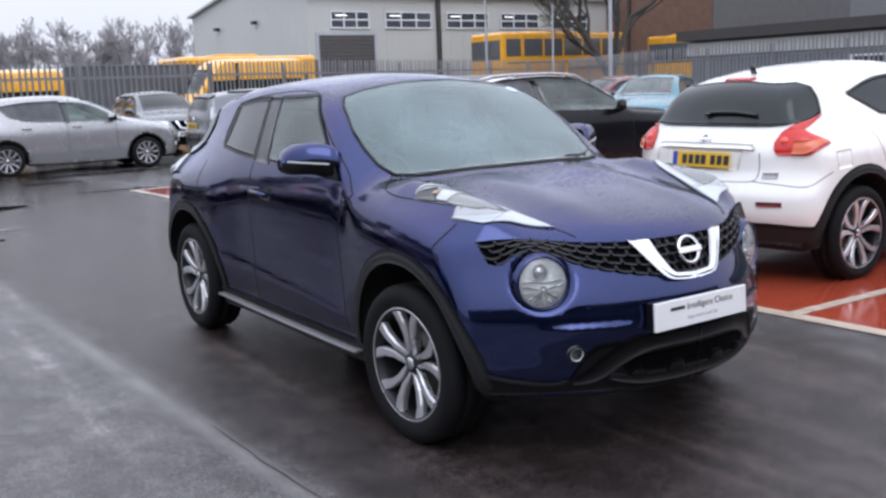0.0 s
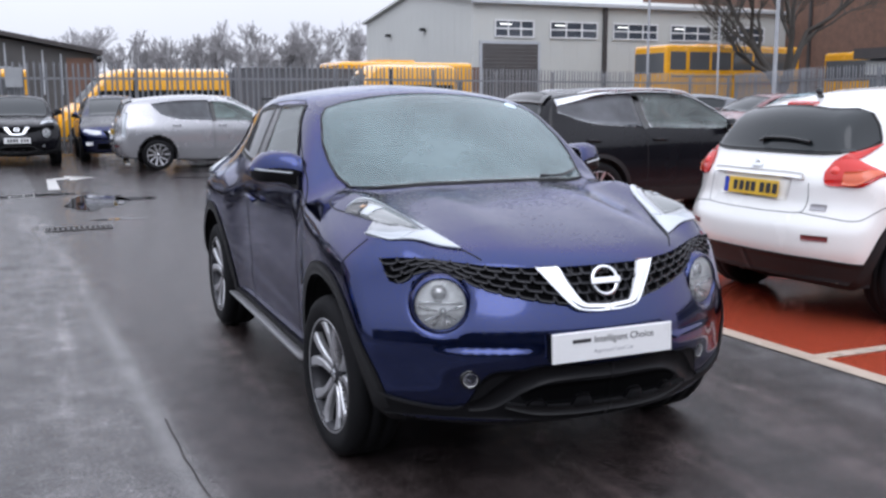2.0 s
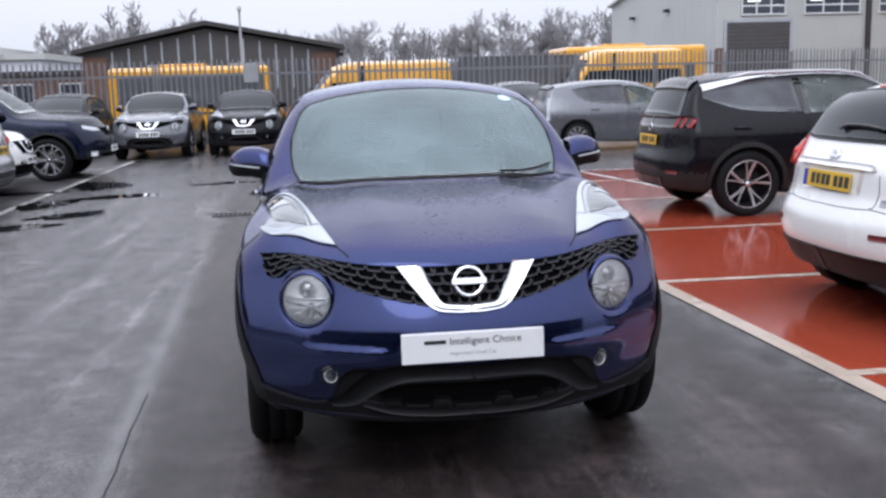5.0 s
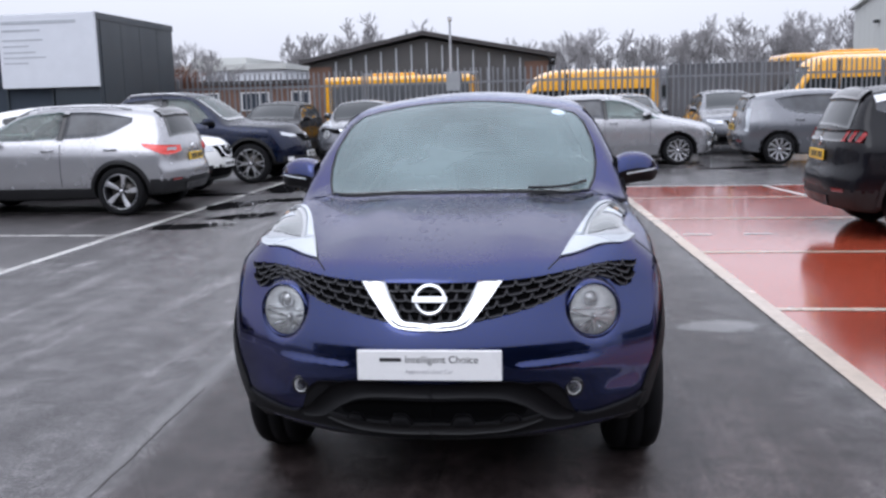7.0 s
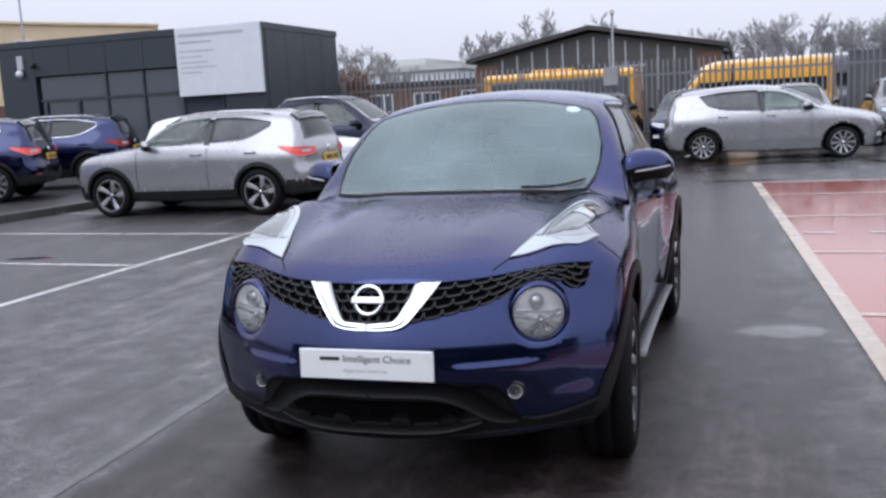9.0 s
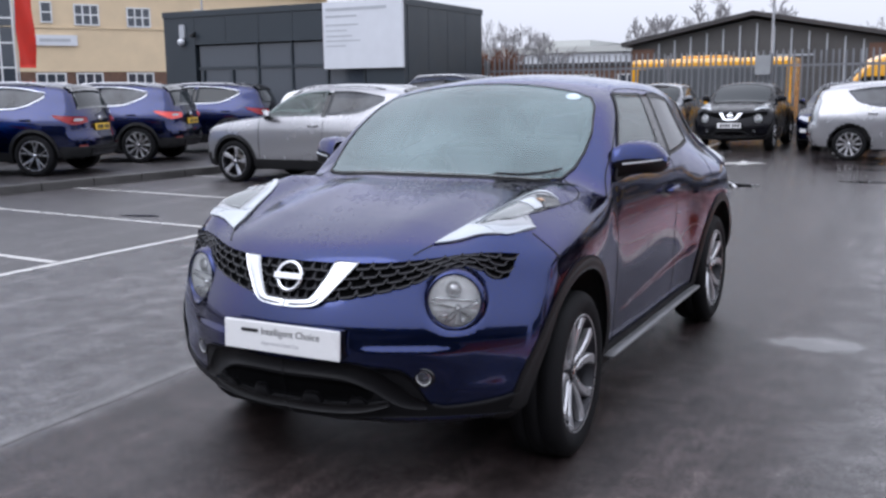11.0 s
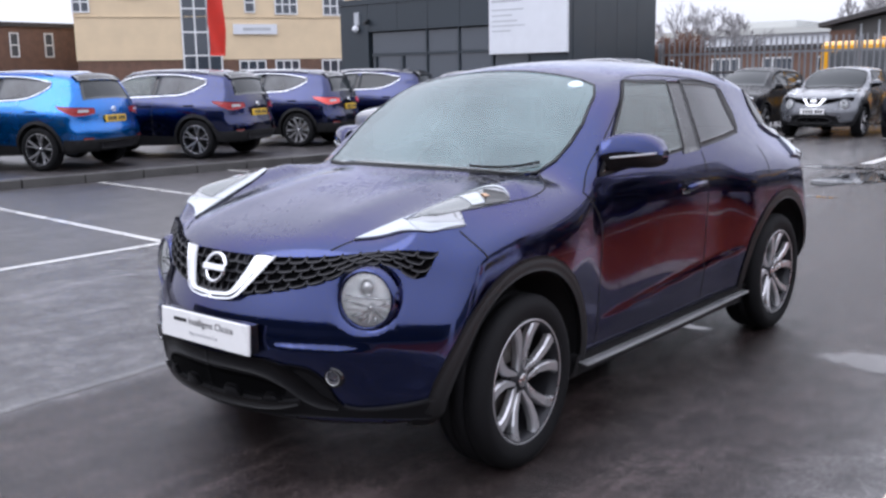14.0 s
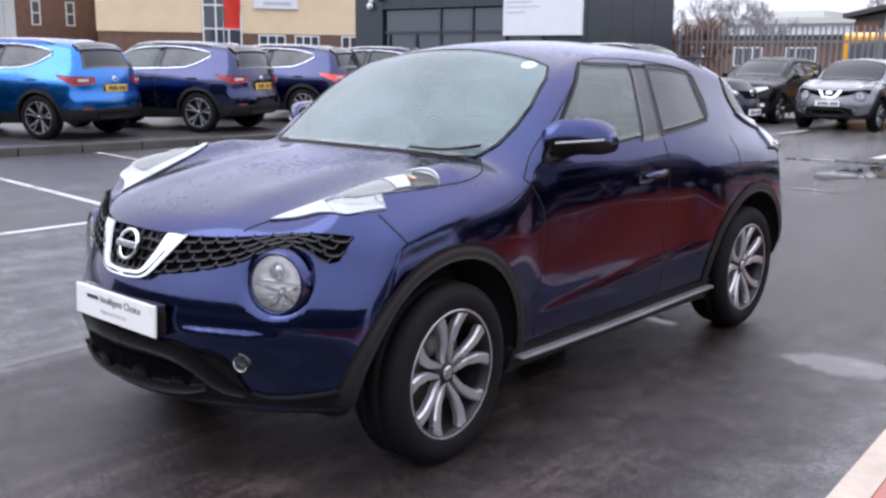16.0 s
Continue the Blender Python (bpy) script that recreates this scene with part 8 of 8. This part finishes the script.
coach(pose(31.5, 27.0, 0, 0, 0, 15), 4.2, 3.35, "short yellow bus beside the depot")

# ---- trees ----
BARK = surface("bare_winter_bark", (0.075, 0.068, 0.060), 0.9, vary=0.3, scale=4, relief=0.4)
# distance haze is put into the twig colour, paler than bark
HAZETWIG = surface("far_bare_twigs", (0.31, 0.30, 0.305), 0.9, vary=0.2, relief=0)
RUSSET = surface("russet_shrub", (0.16, 0.075, 0.045), 0.9, vary=0.3, relief=0)


def limb(verts, faces, a, b, r0, r1, k=4):
    a, b = Vector(a), Vector(b)
    t = (b - a).normalized()
    s = t.orthogonal().normalized()
    u = t.cross(s)
    base = len(verts)
    for c, r in ((a, r0), (b, r1)):
        verts += [tuple(c + (s * math.cos(2 * math.pi * i / k) + u * math.sin(2 * math.pi * i / k)) * r) for i in range(k)]
    for i in range(k):
        j = (i + 1) % k
        faces.append((base + i, base + j, base + k + j, base + k + i))


def grow(verts, faces, p, d, length, r, depth, rnd, spread, kids, k, low=0.004):
    """A limb of two bent lengths that forks until it is a twig."""
    mid = p + d * length * 0.5
    d2 = (d + Vector((rnd.uniform(-1, 1), rnd.uniform(-1, 1), rnd.uniform(-0.4, 0.8))) * 0.22).normalized()
    end = mid + d2 * length * 0.5
    limb(verts, faces, p, mid, r, r * 0.82, k)
    limb(verts, faces, mid, end, r * 0.82, r * 0.6, k)
    if depth == 0:
        return
    for i in range(kids):
        t = 1.0 if i == 0 else rnd.uniform(0.35, 1.0)
        at = p + d * length * t if t < 0.5 else mid + d2 * length * (t - 0.5)
        nd = (d2 + Vector((rnd.uniform(-1, 1), rnd.uniform(-1, 1), rnd.uniform(-0.5, 0.9))) * spread).normalized()
        grow(verts, faces, at, nd, length * rnd.uniform(0.58, 0.82), max(low, r * rnd.uniform(0.45, 0.62)), depth - 1, rnd, spread, kids, 3 if depth < 3 else k, low)


def bare_tree(x, y, h, seed, mat, label, depth=6, kids=3, spread=0.75, r=0.28, lean=(0, 0), stems=1, low=0.006):
    rnd = random.Random(seed)
    t = thing("bare_tree", label, "tree", pose(x, y, 0), "trees")
    tv, tf = [], []
    limb(tv, tf, (0, 0, -0.1), (lean[0] * 0.4, lean[1] * 0.4, h * 0.16), r * 1.35, r, 9)
    make("trunk", tv, tf, mat, t)
    cv, cf = [], []
    for s in range(stems):
        a = 2 * math.pi * s / stems + rnd.uniform(-0.4, 0.4)
        d = Vector((lean[0] + (0.5 * math.cos(a) if stems > 1 else 0), lean[1] + (0.5 * math.sin(a) if stems > 1 else 0), 1)).normalized()
        grow(cv, cf, Vector((lean[0] * 0.4, lean[1] * 0.4, h * 0.15)), d, h * 0.30, r * (0.8 if stems > 1 else 1), depth, rnd, spread, kids, 6, low)
    make("crown", cv, cf, mat, t)
    return t


bare_tree(28.8, 28.1, 9.8, 3, BARK, "large bare winter tree with spreading limbs beyond the fence", 7, 3, 0.8, 0.24, (-0.15, 0), 4, 0.008)


def wood(label, spots, mat, seed, low, name="far_wood", stems=4):
    rnd = random.Random(seed)
    verts, faces = [], []
    for x, y, h in spots:
        limb(verts, faces, (x, y, 0), (x, y, h * 0.42), 0.22, 0.15, 4)
        for s in range(stems):
            a = rnd.uniform(0, 6.28)
            grow(verts, faces, Vector((x, y, h * (0.20 + 0.09 * s))), Vector((0.3 * math.cos(a), 0.3 * math.sin(a), 1)).normalized(), h * 0.20, 0.10, 5, rnd, 0.62, 3, 3, low)
    return tagged(make(name, verts, faces, mat, smooth=False), label, "trees", kind="stuff")


wr = random.Random(12)
spots = []
for k in range(40):
    x = -4 + k * 1.06 + wr.uniform(-0.9, 0.9)
    tall = 7.2 + 1.9 * min(1, max(0, (x - 6) / 24)) + wr.uniform(-1.3, 1.0)
    spots.append((x, 92 + wr.uniform(-4, 8), tall))
wood("line of bare grey trees on the far side of the yard", spots, HAZETWIG, 5, 0.022)
wood("bare grey trees behind the workshop", [(-22 + wr.uniform(-1, 1) + k * 1.7, 80 + wr.uniform(-4, 4), 7.8 + wr.uniform(-1.2, 0.8)) for k in range(9)], HAZETWIG, 8, 0.03)
wood("bare grey trees beside the showroom", [(-20 + k * 1.1, 42 + wr.uniform(-1, 1), 5.6 + wr.uniform(-0.6, 0.5)) for k in range(4)], HAZETWIG, 9, 0.012, stems=2)
wood("russet shrubs behind the fence", [(-15.3 + k * 0.55, 29 + wr.uniform(-1, 1), 3.6 + wr.uniform(-0.4, 0.4)) for k in range(6)], RUSSET, 10, 0.010, "shrubs", 2)
